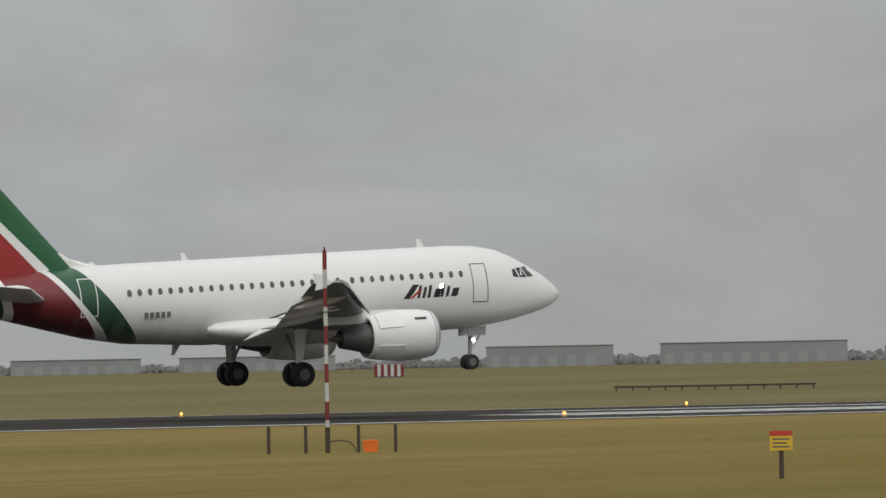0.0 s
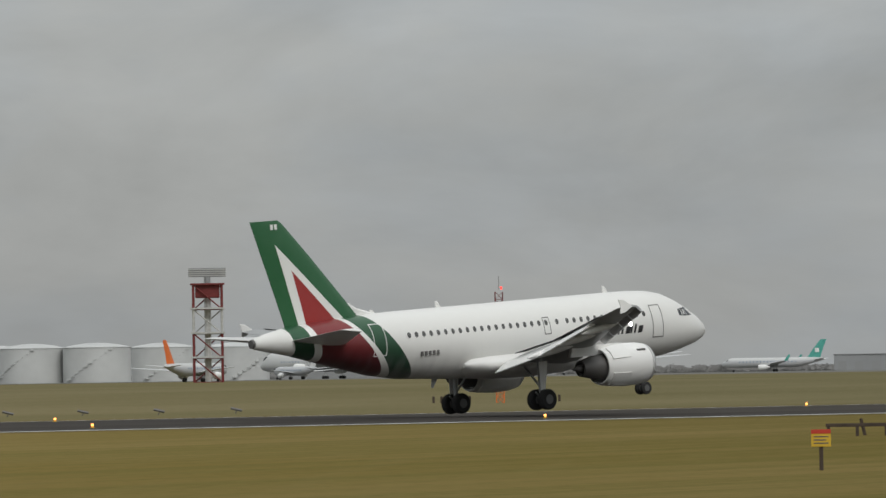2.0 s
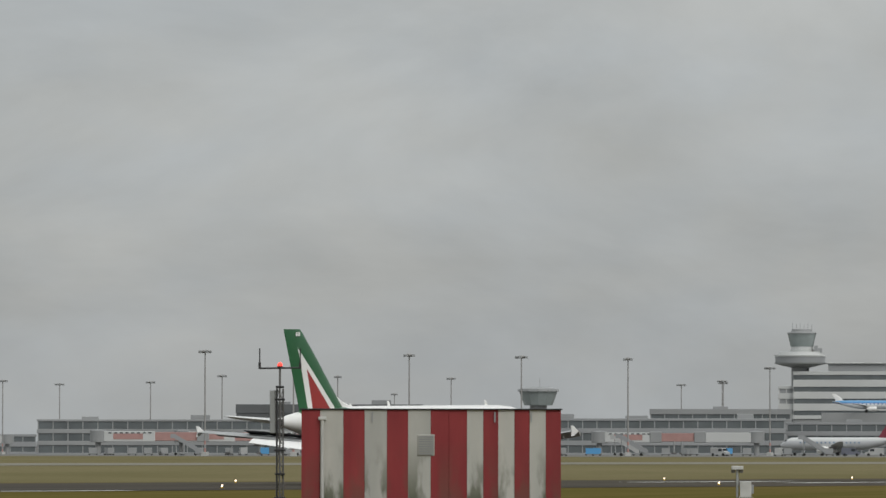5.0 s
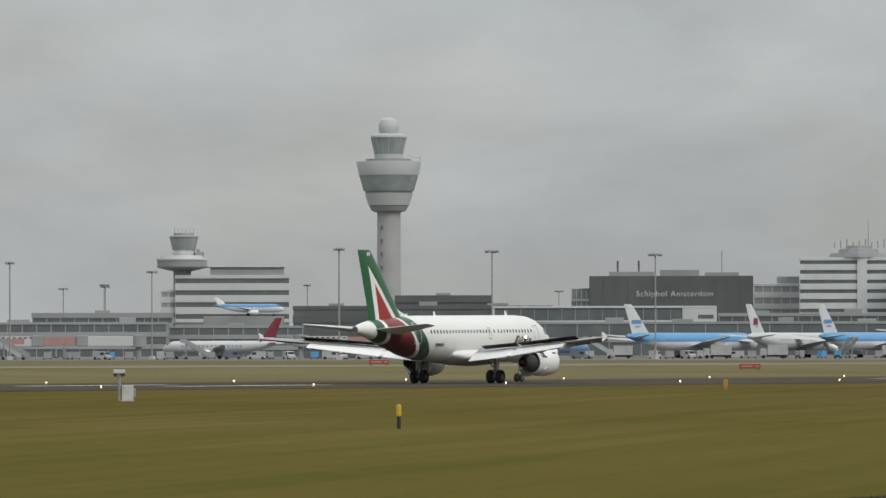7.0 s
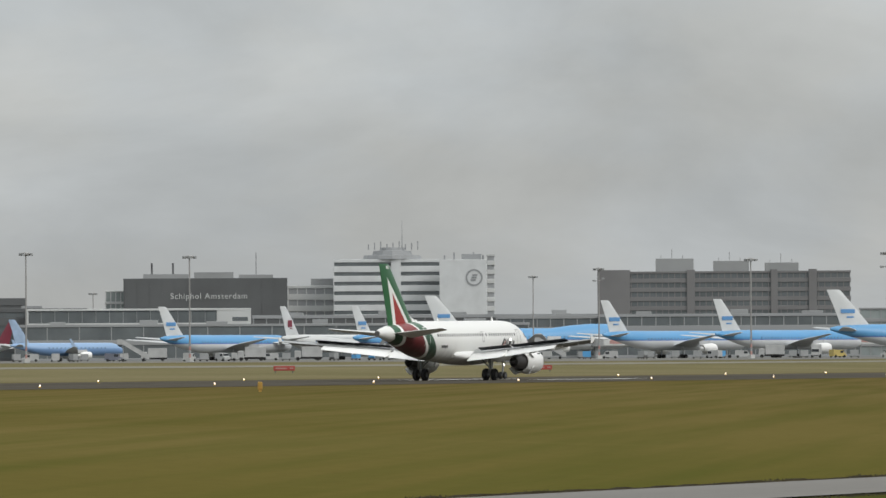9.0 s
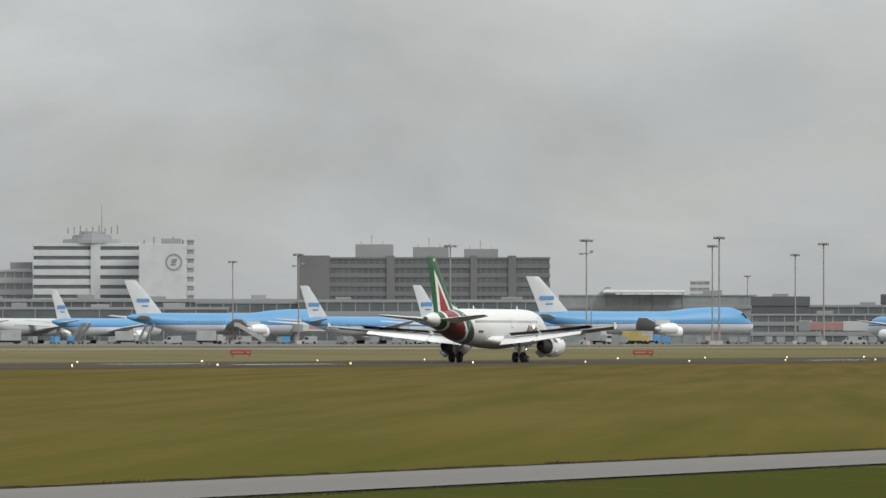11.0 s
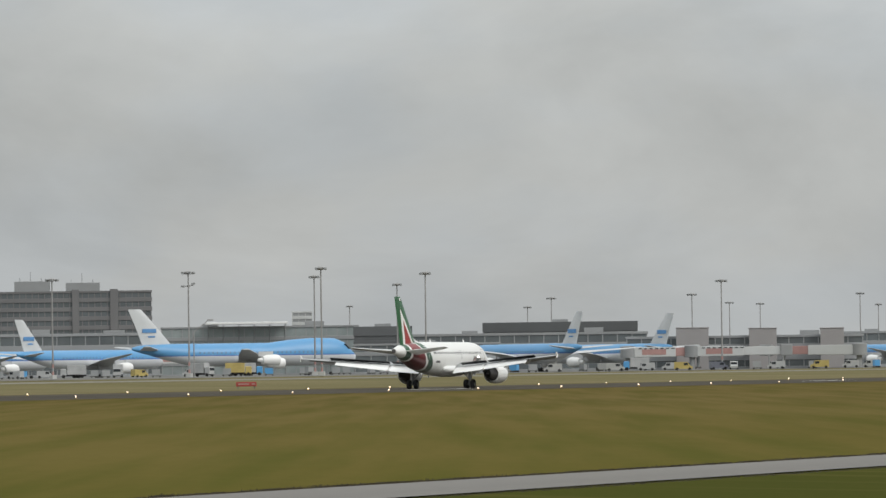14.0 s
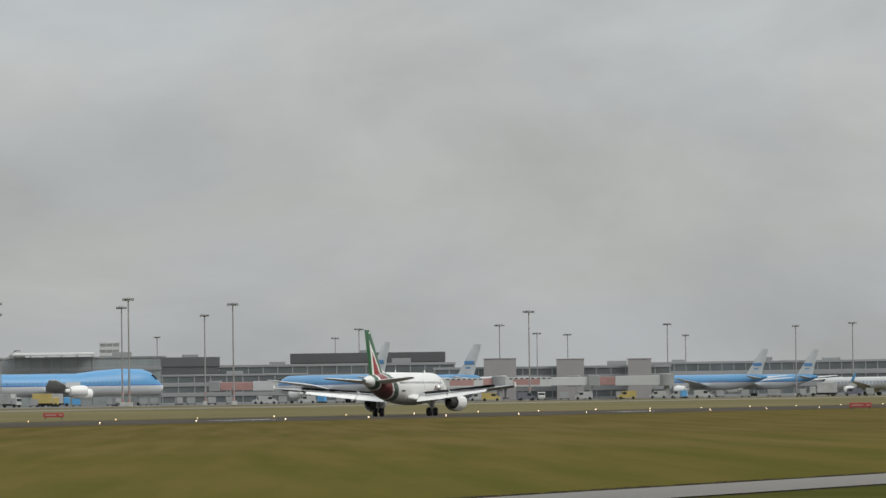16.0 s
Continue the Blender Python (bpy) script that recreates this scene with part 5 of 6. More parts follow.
        solid(b, "block", -w / 2, w / 2, 0, z1 - APRON, M_STAIRCLAD, 0, 9)
        solid(b, "parapet", -w / 2 - 0.15, w / 2 + 0.15, z1 - APRON, z1 - APRON + 0.3, M_STAIRCLAD, -0.15, 9.15)
    b = faced("roof_sign_box", 49.05, 2340, "long dark box on stilts above the pier", "terminal building")
    solid(b, "box", -18.7, 18.7, 9.6, 14.6, M_DARKCLAD, 0, 8)
    for k in range(6):
        part("stilt", rod(bmesh.new(), (-16 + k * 6.4, 3, 0), (-16 + k * 6.4, 3, 9.6), 0.4, n=6), M_GREYCLAD, b)
    # small jet shown on the terminal roof
    f = parked_airliner(bearing(57.52, 2250, 15.9, 0), "small blue and white jet displayed on the terminal roof", 24, 3.0, 6.6, 24, P_KLM3, M_WHITE)
    k = faced("jet_plinth", 57.47, 2250, "grey roof terrace under the displayed jet", "terminal building")
    solid(k, "terrace", -14, 14, 0, 14.6, M_MIDCLAD, -4, 14)
    h = faced("hazy_tower_block", 68.25, 3900, "pale far-off tower block", "office building")
    banded_block(h, 12.5, 12, 0, 37, 10, M_CLAD, M_MIDCLAD, 0.5, 3)


def tank_farm():
    first = None
    for az, d, r, h in ((31.89, 2400, 12.7, 14.6), (32.75, 2420, 12.5, 14.8), (33.55, 2400, 13, 14.2), (34.1, 2440, 13, 15.2), (34.75, 2440, 13, 15.6), (35.1, 2380, 12, 14), (35.67, 2370, 11, 14.2), (36.25, 2440, 13, 15.4), (36.9, 2480, 12, 14.6)):
        if first is None:
            first = thing("storage_tank", bearing(az, d, APRON), "pale grey domed fuel storage tank", "storage tank", "fuel tanks")
            part("shell", lathe(bmesh.new(), ((0, 12.5), (12.6, 12.5), (12.7, 12.7), (12.9, 12.7)), 40), M_TANK, first, smooth=30)
            part("dome", lathe(bmesh.new(), ((12.9, 12.4), (13.8, 8.5), (14.4, 4), (14.6, 0.1)), 40), M_TANK, first, smooth=40)
            for k in range(10):
                part("stair_flight", box(bmesh.new(), -9 + k * 1.7, -7.3 + k * 1.7, -12.2 + abs(k - 4.5) * 0.6 - 1.2, -11.9 + abs(k - 4.5) * 0.6, 1 + k * 1.2, 1.4 + k * 1.2), M_TANK, first)
        else:
            copy_thing(first, bearing(az, d, APRON, az * 40))
    low = None
    for az in (31.7, 32.05, 32.5, 32.95, 33.4):
        if low is None:
            low = thing("low_tank", bearing(az, 2300, APRON), "low pale storage tank", "storage tank", "low tanks")
            part("shell", lathe(bmesh.new(), ((0, 6.0), (3.6, 6.0), (4.6, 3.6), (5.0, 0.1)), 28), M_TANK, low, smooth=40)
        else:
            copy_thing(low, bearing(az, 2300, APRON))
    h = faced("arched_hangar", 34.34, 2290, "low grey hangar with an arched roof", "hangar")
    bm = loft(bmesh.new(), [[(-17 + 34 * k / 16, y, 6.0 * math.sin(math.pi * k / 16) ** 0.7) for k in range(17)] for y in (0, 20)])
    part("roof_shell", bm, M_MIDCLAD, h, smooth=40)
    for k in range(5):
        part("door_leaf", box(bmesh.new(), -12 + k * 5, -7.4 + k * 5, -0.2, -0.02, 0, 3.6), M_GREYCLAD, h)


def low_sheds():
    for az, d, w, h, mat in ((26.18, 2400, 47, 7.4, M_FARSHED), (27.98, 2400, 69, 7.6, M_FARSHED), (29.6, 2450, 40, 5, M_FARSHED), (23.6, 2500, 60, 5.5, M_FARSHED), (22.0, 2500, 50, 5.5, M_FARSHED), (30.6, 2350, 36, 3.6, M_CLAD), (39.05, 2600, 60, 11.8, M_GREYCLAD), (44.27, 2700, 47, 7.8, M_MIDCLAD), (42.8, 2700, 60, 6.5, M_GREYCLAD), (46.0, 2700, 70, 6.5, M_GREYCLAD), (37.9, 2650, 60, 9, M_MIDCLAD)):
        s = faced("low_warehouse", az, d, "low grey flat-roofed airport warehouse", "warehouse")
        solid(s, "hall", -w / 2, w / 2, 0, h, mat, 0, 24)
        solid(s, "eave", -w / 2 - 0.3, w / 2 + 0.3, h, h + 0.4, M_FARSHED, -0.3, 24)
        first = None
        for k in range(max(2, int(w / 7))):
            m = Matrix.Translation((-w / 2 + 3.5 + k * 7, -0.1, 0))
            if first is None:
                first = part("loading_door", box(bmesh.new(), -1.7, 1.7, -0.08, 0.08, 0, min(4, h * 0.6)), M_MIDCLAD, s)
                first.matrix_basis = m
            else:
                again(first, m)


control_tower()
old_tower()
sign_hall()
hotel()
piers()
tank_farm()
low_sheds()


# ---- lamp masts ----
def lamp_masts():
    mast = None
    for az, el in ((55.41, 0.833), (56.66, 0.752), (58.31, 0.954), (59.66, 0.932), (61.10, 0.899), (64.13, 0.705), (64.71, 0.771), (66.05, 0.848), (67.25, 0.898), (68.42, 0.922), (68.36, 0.847), (69.09, 0.768), (69.34, 0.866), (71.95, 0.762), (51.68, 0.898), (53.48, 0.866), (54.47, 0.851), (52.46, 0.926), (46.77, 0.765), (58.03, 0.63), (68.67, 0.576), (70.24, 0.547), (70.45, 0.625), (71.69, 0.642), (52.85, 0.671), (53.85, 0.656), (51.83, 0.677), (56.24, 0.634), (55.88, 0.6), (47.83, 0.623), (48.01, 0.622), (48.69, 0.617), (48.85, 0.616), (56.25, 0.618), (73.17, 0.632), (72.02, 0.564), (72.29, 0.55), (73.33, 0.53), (60.25, 0.572), (53.35, 0.515), (51.2, 0.62), (50.4, 0.6), (49.9, 0.63), (74.3, 0.6), (74.8, 0.62)):
        d = (25.5 + APRON - 2.5) / math.tan(radians(el))
        if mast is None:
            mast = thing("lamp_mast", bearing(az, d, APRON), "tall grey floodlight mast on the apron", "lamp mast", "apron lamp masts")
            part("pole", rod(bmesh.new(), (0, 0, 0), (0, 0, 25), 0.24, 0.15, n=8), M_MASTGREY, mast)
            part("crown", lathe(bmesh.new(), ((24.6, 0.3), (24.9, 1.1), (25.15, 1.1), (25.4, 0.4)), 14), M_MASTGREY, mast, "round lamp crown")
            for k in range(4):
                a = radians(k * 90 + 45)
                part("floodlight", box(bmesh.new(), 1.2 * math.cos(a) - 0.4, 1.2 * math.cos(a) + 0.4, 1.35 * math.sin(a) - 0.3, 1.35 * math.sin(a) + 0.3, 24.6, 25.2, 0.05), M_MIDCLAD, mast)
            part("base", box(bmesh.new(), -0.7, 0.7, -0.7, 0.7, 0, 1.0, 0.05), M_CONC, mast)
            for k in range(4):
                part("warning_band", rod(bmesh.new(), (0, 0, 1.0 + k * 0.9), (0, 0, 1.9 + k * 0.9), 0.27, n=8), M_MIDCLAD if k % 2 else M_PINK, mast, "painted warning band")
        else:
            copy_thing(mast, bearing(az, d, APRON, az * 17))
    # bracket lamps clamped lower down on some of the masts
    first = None
    for az, el in ((67.25, 0.898), (64.71, 0.771)):
        d = (25.5 + APRON - 2.5) / math.tan(radians(el))
        m = bearing(az, d, APRON)
        if first is None:
            first = thing("bracket_lamp", m, "grey bracket floodlights clamped to a lamp mast", "floodlight", "bracket floodlights")
            part("ring", lathe(bmesh.new(), ((21.6, 0.34), (22.0, 0.34)), 12), M_MASTGREY, first)
            part("arm", rod(bmesh.new(), (-1.3, 0, 21.7), (1.3, 0, 22.0), 0.09, n=6), M_MASTGREY, first)
            for dx, dz in ((-1.3, 21.5), (1.2, 22.1)):
                part("floodlight", box(bmesh.new(), dx - 0.45, dx + 0.45, -0.35, 0.35, dz, dz + 0.5, 0.05), M_MIDCLAD, first)
        else:
            copy_thing(first, m)
    s = thing("arm_lamp", bearing(67.37, 1500, APRON), "tall grey street lamp with a slanting arm", "street lamp")
    part("pole", rod(bmesh.new(), (-2.0, 0, 0), (-2.0, 0, 10.6), 0.16, 0.12, n=8), M_MASTGREY, s)
    part("arm", rod(bmesh.new(), (-2.0, 0, 10.5), (1.4, 0, 13.2), 0.12, 0.09, n=6), M_MASTGREY, s)
    part("lamp_head", box(bmesh.new(), 1.1, 2.5, -0.2, 0.2, 13.1, 13.4, 0.05), M_MASTGREY, s)


# ---- apron vehicles and gear ----
def wheels_of(parent, xs, w, r):
    for x in xs:
        for s in (1, -1):
            part("wheel", lathe(bmesh.new(), ((-0.12, r * 0.6), (-0.12, r), (0.12, r), (0.12, r * 0.6)), 12, "y", (x, s * w / 2, r)), M_TYRE, parent, smooth=40)


def van(m, mat, label):
    v = thing("van", m, label, "van", "apron vehicles")
    prof = ((-2.4, 0.4), (2.4, 0.4), (2.45, 1.0), (1.7, 1.2), (1.15, 2.1), (-2.35, 2.2))
    part("body", loft(bmesh.new(), [[(x, y, z) for x, z in prof] for y in (-0.95, 0.95)]), mat, v)
    for s in (1, -1):
        part("side_window", box(bmesh.new(), 0.1, 1.2, s * 0.96 - 0.02, s * 0.96 + 0.02, 1.25, 1.9), M_GLASS, v)
    part("windscreen", box(bmesh.new(), 1.35, 1.6, -0.8, 0.8, 1.3, 1.95), M_GLASS, v)
    wheels_of(v, (-1.6, 1.6), 1.8, 0.38)
    return v


def truck(m, mat, box_mat, label):
    v = thing("truck", m, label, "truck", "apron vehicles")
    part("cab", box(bmesh.new(), 1.9, 3.6, -1.1, 1.1, 0.6, 2.6, 0.15), mat, v)
    part("cab_window", box(bmesh.new(), 2.6, 3.65, -0.95, 0.95, 1.6, 2.3, 0.05), M_GLASS, v)
    part("cargo_box", box(bmesh.new(), -3.6, 1.7, -1.2, 1.2, 0.95, 3.6, 0.06), box_mat, v)
    part("chassis", box(bmesh.new(), -3.6, 3.4, -0.7, 0.7, 0.5, 0.95), M_BLACK, v)
    wheels_of(v, (-2.4, 2.7), 2.1, 0.5)
    return v


def boarding_stairs(m, mat, label):
    v = thing("boarding_stairs", m, label, "boarding stairs", "apron stairs")
    part("stringer", loft(bmesh.new(), [[(-4, y, 0.6), (-3.4, y, 0.6), (3.2, y, 4.6), (4.2, y, 4.6), (4.2, y, 5.7), (3.0, y, 5.7), (-4, y, 1.6)] for y in (-1.1, -1.0)]), mat, v)
    part("stringer", loft(bmesh.new(), [[(-4, y, 0.6), (-3.4, y, 0.6), (3.2, y, 4.6), (4.2, y, 4.6), (4.2, y, 5.7), (3.0, y, 5.7), (-4, y, 1.6)] for y in (1.0, 1.1)]), mat, v)
    for k in range(14):
        part("tread", box(bmesh.new(), -3.6 + k * 0.5, -3.2 + k * 0.5, -1, 1, 0.7 + k * 0.3, 0.78 + k * 0.3), M_STEEL, v)
    part("chassis", box(bmesh.new(), -3.4, 4.0, -0.9, 0.9, 0.4, 0.8, 0.05), M_MIDCLAD, v)
    part("strut", rod(bmesh.new(), (2.6, 0, 0.6), (2.8, 0, 4.4), 0.15, n=6), M_STEEL, v)
    wheels_of(v, (-2.4, 2.8), 1.7, 0.4)
    return v


def dolly(m, mat, label):
    v = thing("baggage_container", m, label, "baggage container", "baggage containers")
    part("hold", loft(bmesh.new(), [[(-1.0, y, 0.5), (0.8, y, 0.5), (1.2, y, 0.9), (1.2, y, 2.1), (-1.0, y, 2.1)] for y in (-0.75, 0.75)]), mat, v)
    part("bed", box(bmesh.new(), -1.3, 1.4, -0.8, 0.8, 0.32, 0.48), M_DARKMETAL, v)
    wheels_of(v, (-0.9, 0.9), 1.3, 0.2)
    return v


def jet_bridge(az, d, ln, mat, turn=0.0):
    b = thing("jet_bridge", bearing(az, d, APRON, turn), "covered passenger boarding bridge with faded side panels", "boarding bridge", "boarding bridges")
    part("tunnel", box(bmesh.new(), -ln / 2, ln * 0.05, -1.6, 1.6, 3.9, 6.7, 0.08), M_CLAD, b, "pale outer tunnel")
    part("inner_tunnel", box(bmesh.new(), 0, ln / 2, -1.4, 1.4, 4.1, 6.5, 0.08), mat, b, "faded red inner tunnel")
    part("side_panel", box(bmesh.new(), -ln * 0.4, -ln * 0.08, -1.68, -1.6, 4.5, 6.1), M_PINK, b, "faded red panel")
    part("rotunda", lathe(bmesh.new(), ((0, 0.8), (3.6, 0.8), (3.7, 2.3), (7.0, 2.3), (7.2, 0.4)), 18, at=(-ln / 2 - 1.6, 0, 0)), M_MIDCLAD, b, smooth=40)
    part("cabin", box(bmesh.new(), ln / 2, ln / 2 + 3.4, -2.0, 2.0, 3.8, 7.0, 0.15), M_MIDCLAD, b, "grey docking cabin")
    part("drive_column", rod(bmesh.new(), (ln * 0.36, -1.2, 0.5), (ln * 0.36, -1.2, 4.2), 0.25, n=8), M_STEEL, b)
    part("drive_column", rod(bmesh.new(), (ln * 0.36, 1.2, 0.5), (ln * 0.36, 1.2, 4.2), 0.25, n=8), M_STEEL, b)
    part("drive_beam", box(bmesh.new(), ln * 0.33, ln * 0.39, -1.6, 1.6, 0.4, 0.9), M_DARKMETAL, b)
    for k in range(int(ln / 3)):
        part("window", box(bmesh.new(), -ln / 2 + 1.2 + k * 1.6, -ln / 2 + 2.1 + k * 1.6, -1.72, -1.69, 6.15, 6.45), M_GLASS, b)
    return b


def apron_gear():
    rnd = random.Random(7)
    for az, d, ln, turn in ((51.2, 1820, 26, 0), (51.9, 1830, 24, 8), (52.6, 1840, 24, -8), (53.5, 1850, 26, 5), (54.3, 1870, 24, 180), (55.6, 1890, 26, 0), (56.1, 1890, 26, 180), (58.35, 1900, 22, 0), (65.0, 2000, 22, 30), (66.05, 1990, 24, 30), (67.2, 1960, 22, 25), (69.55, 1930, 22, 170), (71.5, 1880, 22, 10), (72.1, 1880, 24, 0), (72.75, 1890, 24, 170), (47.3, 2260, 26, 0), (48.0, 2280, 26, 0), (49.6, 2280, 24, 180)):
        jet_bridge(az, d, ln, M_PINK if rnd.random() < 0.55 else M_CLAD, turn)
    vans = [van(pose(0, 0, -50), M_OFFWHITE, "white apron van with dark windows"), van(pose(0, 0, -50), M_DULLYEL, "dull yellow apron service van"), van(pose(0, 0, -50), M_SLATE, "dark blue apron service van")]
    trucks = [truck(pose(0, 0, -50), M_OFFWHITE, M_OFFWHITE, "white catering truck on the apron"), truck(pose(0, 0, -50), M_KLM, M_OFFWHITE, "blue and white apron box truck"), truck(pose(0, 0, -50), M_DULLYEL, M_DULLYEL, "yellow apron service truck")]
    stairs = [boarding_stairs(pose(0, 0, -50), M_GREYCLAD, "grey mobile aircraft boarding stairs"), boarding_stairs(pose(0, 0, -50), M_OFFWHITE, "white mobile aircraft boarding stairs")]
    boxes = [dolly(pose(0, 0, -50), M_STEEL, "grey baggage container on a dolly"), dolly(pose(0, 0, -50), M_KLM, "blue baggage container on a dolly")]
    placed = set()
    kinds = [(vans, 0.34), (trucks, 0.1), (stairs, 0.1), (boxes, 0.46)]
    for i in range(150):
        az = 50.6 + 25 * (i + rnd.random()) / 150
        d = rnd.uniform(1660, 1840)
        pick = rnd.random()
        for group, share in kinds:
            if pick < share:
                break
            pick -= share
        if group is stairs and az > 66:
            group = boxes
        o = group[0] if rnd.random() < 0.55 else rnd.choice(group)
        m = bearing(az, d, APRON + 0.04, rnd.choice((0, 180, rnd.uniform(0, 360))))
        if o.name in placed:
            copy_thing(o, m)
        else:
            placed.add(o.name)
            o.matrix_basis = m
    for o in [*vans, *trucks, *stairs, *boxes]:
        if o.name not in placed:
            o.matrix_basis = bearing(52 + 2 * len(placed), 1700, APRON + 0.04)
            placed.add(o.name)


lamp_masts()
apron_gear()


# ---- airfield signs, lights and masts ----
def runway_lights():
    near = None
    for row, y, x0, lo, hi in (("near", 269.94, 133.41, -2, 46), ("far", 315.86, 163.57, -3, 46)):
        for i in range(lo, hi):
            x = x0 + 30 * i
            amber = x < 330
            m = pose(x, y, 0.02)
            if near is None or "base" not in near.get(amber, {}):
                o = thing("runway_light", m, "small lit elevated runway edge light", "runway light", "runway edge lights")
                part("base", lathe(bmesh.new(), ((0, 0.12), (0.03, 0.12), (0.04, 0.05), (0.1, 0.05)), 10), M_YELLOW, o)
                part("bulb", lathe(bmesh.new(), ((0.1, 0.04), (0.13, 0.065), (0.19, 0.065), (0.23, 0.02)), 10), M_AMBER if amber else M_WARM, o, "glowing lamp")
                near = near or {}
                near[amber] = {"base": o}
            else:
                copy_thing(near[amber]["base"], m)


def field_sign(x, y, label):
    """A square red and yellow notice board on a wooden post."""
    s = thing("notice_board", pose(x, y, 0, 0, 0, -math.degrees(math.atan2(x, y))), label, "sign")
    part("post", box(bmesh.new(), -0.05, 0.05, -0.04, 0.06, 0, 0.68, 0.01), M_WOOD, s, "dark weathered post")
    part("board", box(bmesh.new(), -0.24, 0.24, -0.08, -0.04, 0.58, 1.0, 0.008), M_YELLOW, s, "yellow board")
    part("header", box(bmesh.new(), -0.24, 0.24, -0.09, -0.08, 0.9, 1.0), M_SIGNRED, s, "red header strip")
    for k in range(3):
        part("text_bar", box(bmesh.new(), -0.18, 0.18 - 0.06 * (k % 2), -0.086, -0.08, 0.65 + k * 0.08, 0.68 + k * 0.08), M_DARKMETAL, s, "plain bar of unreadable writing")
    return s


def pole_site():
    p = thing("striped_pole", pose(77.6, 172.6, 0, 0, 0, -24), "tall thin pole with red and white bands", "pole")
    for k in range(10):
        part("band", rod(bmesh.new(), (0, 0, 0.4 + k * 0.55), (0, 0, 0.95 + k * 0.55), 0.062, n=10), M_REDSTEEL if k % 2 else M_WHITESTEEL, p)
    part("foot", rod(bmesh.new(), (0, 0, 0), (0, 0, 0.75), 0.075, n=10), M_WOOD, p)
    part("crossarm", rod(bmesh.new(), (-0.06, -0.05, 4.1), (0.4, -0.05, 4.16), 0.025, n=6), M_DARKMETAL, p)
    part("tip", rod(bmesh.new(), (0, 0, 5.9), (0, 0, 6.0), 0.03, n=8), M_DARKMETAL, p)
    first = None
    for dx, h in ((-1.72, 0.72), (-0.64, 0.72), (0.9, 0.86), (1.98, 0.8)):
        m = pose(77.6, 172.6, 0, 0, 0, -24) @ Matrix.Translation((dx, 0.1 * dx, 0))
        if first is None:
            first = thing("fence_post", m, "short dark wooden post in the grass", "post", "posts by the pole")
            part("stake", box(bmesh.new(), -0.05, 0.05, -0.05, 0.05, 0, 0.8, 0.012), M_WOOD, first)
        else:
            copy_thing(first, m)
    c = thing("orange_crate", pose(77.6, 172.6, 0, 0, 0, -24) @ Matrix.Translation((1.25, 0.3, 0)), "orange plastic box on the grass", "crate")
    part("tub", loft(bmesh.new(), [[(-0.2, -0.15, 0), (0.2, -0.15, 0), (0.2, 0.15, 0), (-0.2, 0.15, 0)], [(-0.23, -0.17, 0.3), (0.23, -0.17, 0.3), (0.23, 0.17, 0.3), (-0.23, 0.17, 0.3)]]), M_ORANGE, c)
    part("lid", box(bmesh.new(), -0.24, 0.24, -0.18, 0.18, 0.3, 0.36, 0.01), M_ORANGE, c)
    cable = thing("ground_cable", pose(77.6, 172.6, 0, 0, 0, -24), "thin dark cable looping from the pole", "cable")
    pts = [(0.05, 0, 0.32), (0.3, 0, 0.36), (0.6, 0, 0.33), (0.75, 0, 0.2), (0.82, 0, 0.02)]
    for a, b in zip(pts, pts[1:]):
        part("cable_piece", rod(bmesh.new(), a, b, 0.02, n=6), M_WOOD, cable)


def lattice(parent, w, z0, z1, step, mats, rod_r=0.03, legs=3):
    """A lattice mast: legs, rungs and diagonals in painted sections."""
    corners = [(w / math.sqrt(3) * math.cos(2 * math.pi * k / 3 + 0.5), w / math.sqrt(3) * math.sin(2 * math.pi * k / 3 + 0.5)) for k in range(3)] if legs == 3 else [(-w / 2, -w / 2), (w / 2, -w / 2), (w / 2, w / 2), (-w / 2, w / 2)]
    n = len(mats)
    for i, mt in enumerate(mats):
        a, b = z0 + (z1 - z0) * i / n, z0 + (z1 - z0) * (i + 1) / n
        for x, y in corners:
            part("leg", rod(bmesh.new(), (x, y, a), (x, y, b), rod_r * 1.5, n=6), mt, parent)
        k = max(1, round((b - a) / step))
        for j in range(k):
            za, zb = a + (b - a) * j / k, a + (b - a) * (j + 1) / k
            for c, (x, y) in enumerate(corners):
                x2, y2 = corners[(c + 1) % len(corners)]
                p, q = ((x, y, za), (x2, y2, zb)) if j % 2 else ((x2, y2, za), (x, y, zb))
                part("diagonal", rod(bmesh.new(), p, q, rod_r * 0.8, n=5), mt, parent)
                part("rung", rod(bmesh.new(), (x, y, za), (x2, y2, za), rod_r * 0.8, n=5), mt, parent)


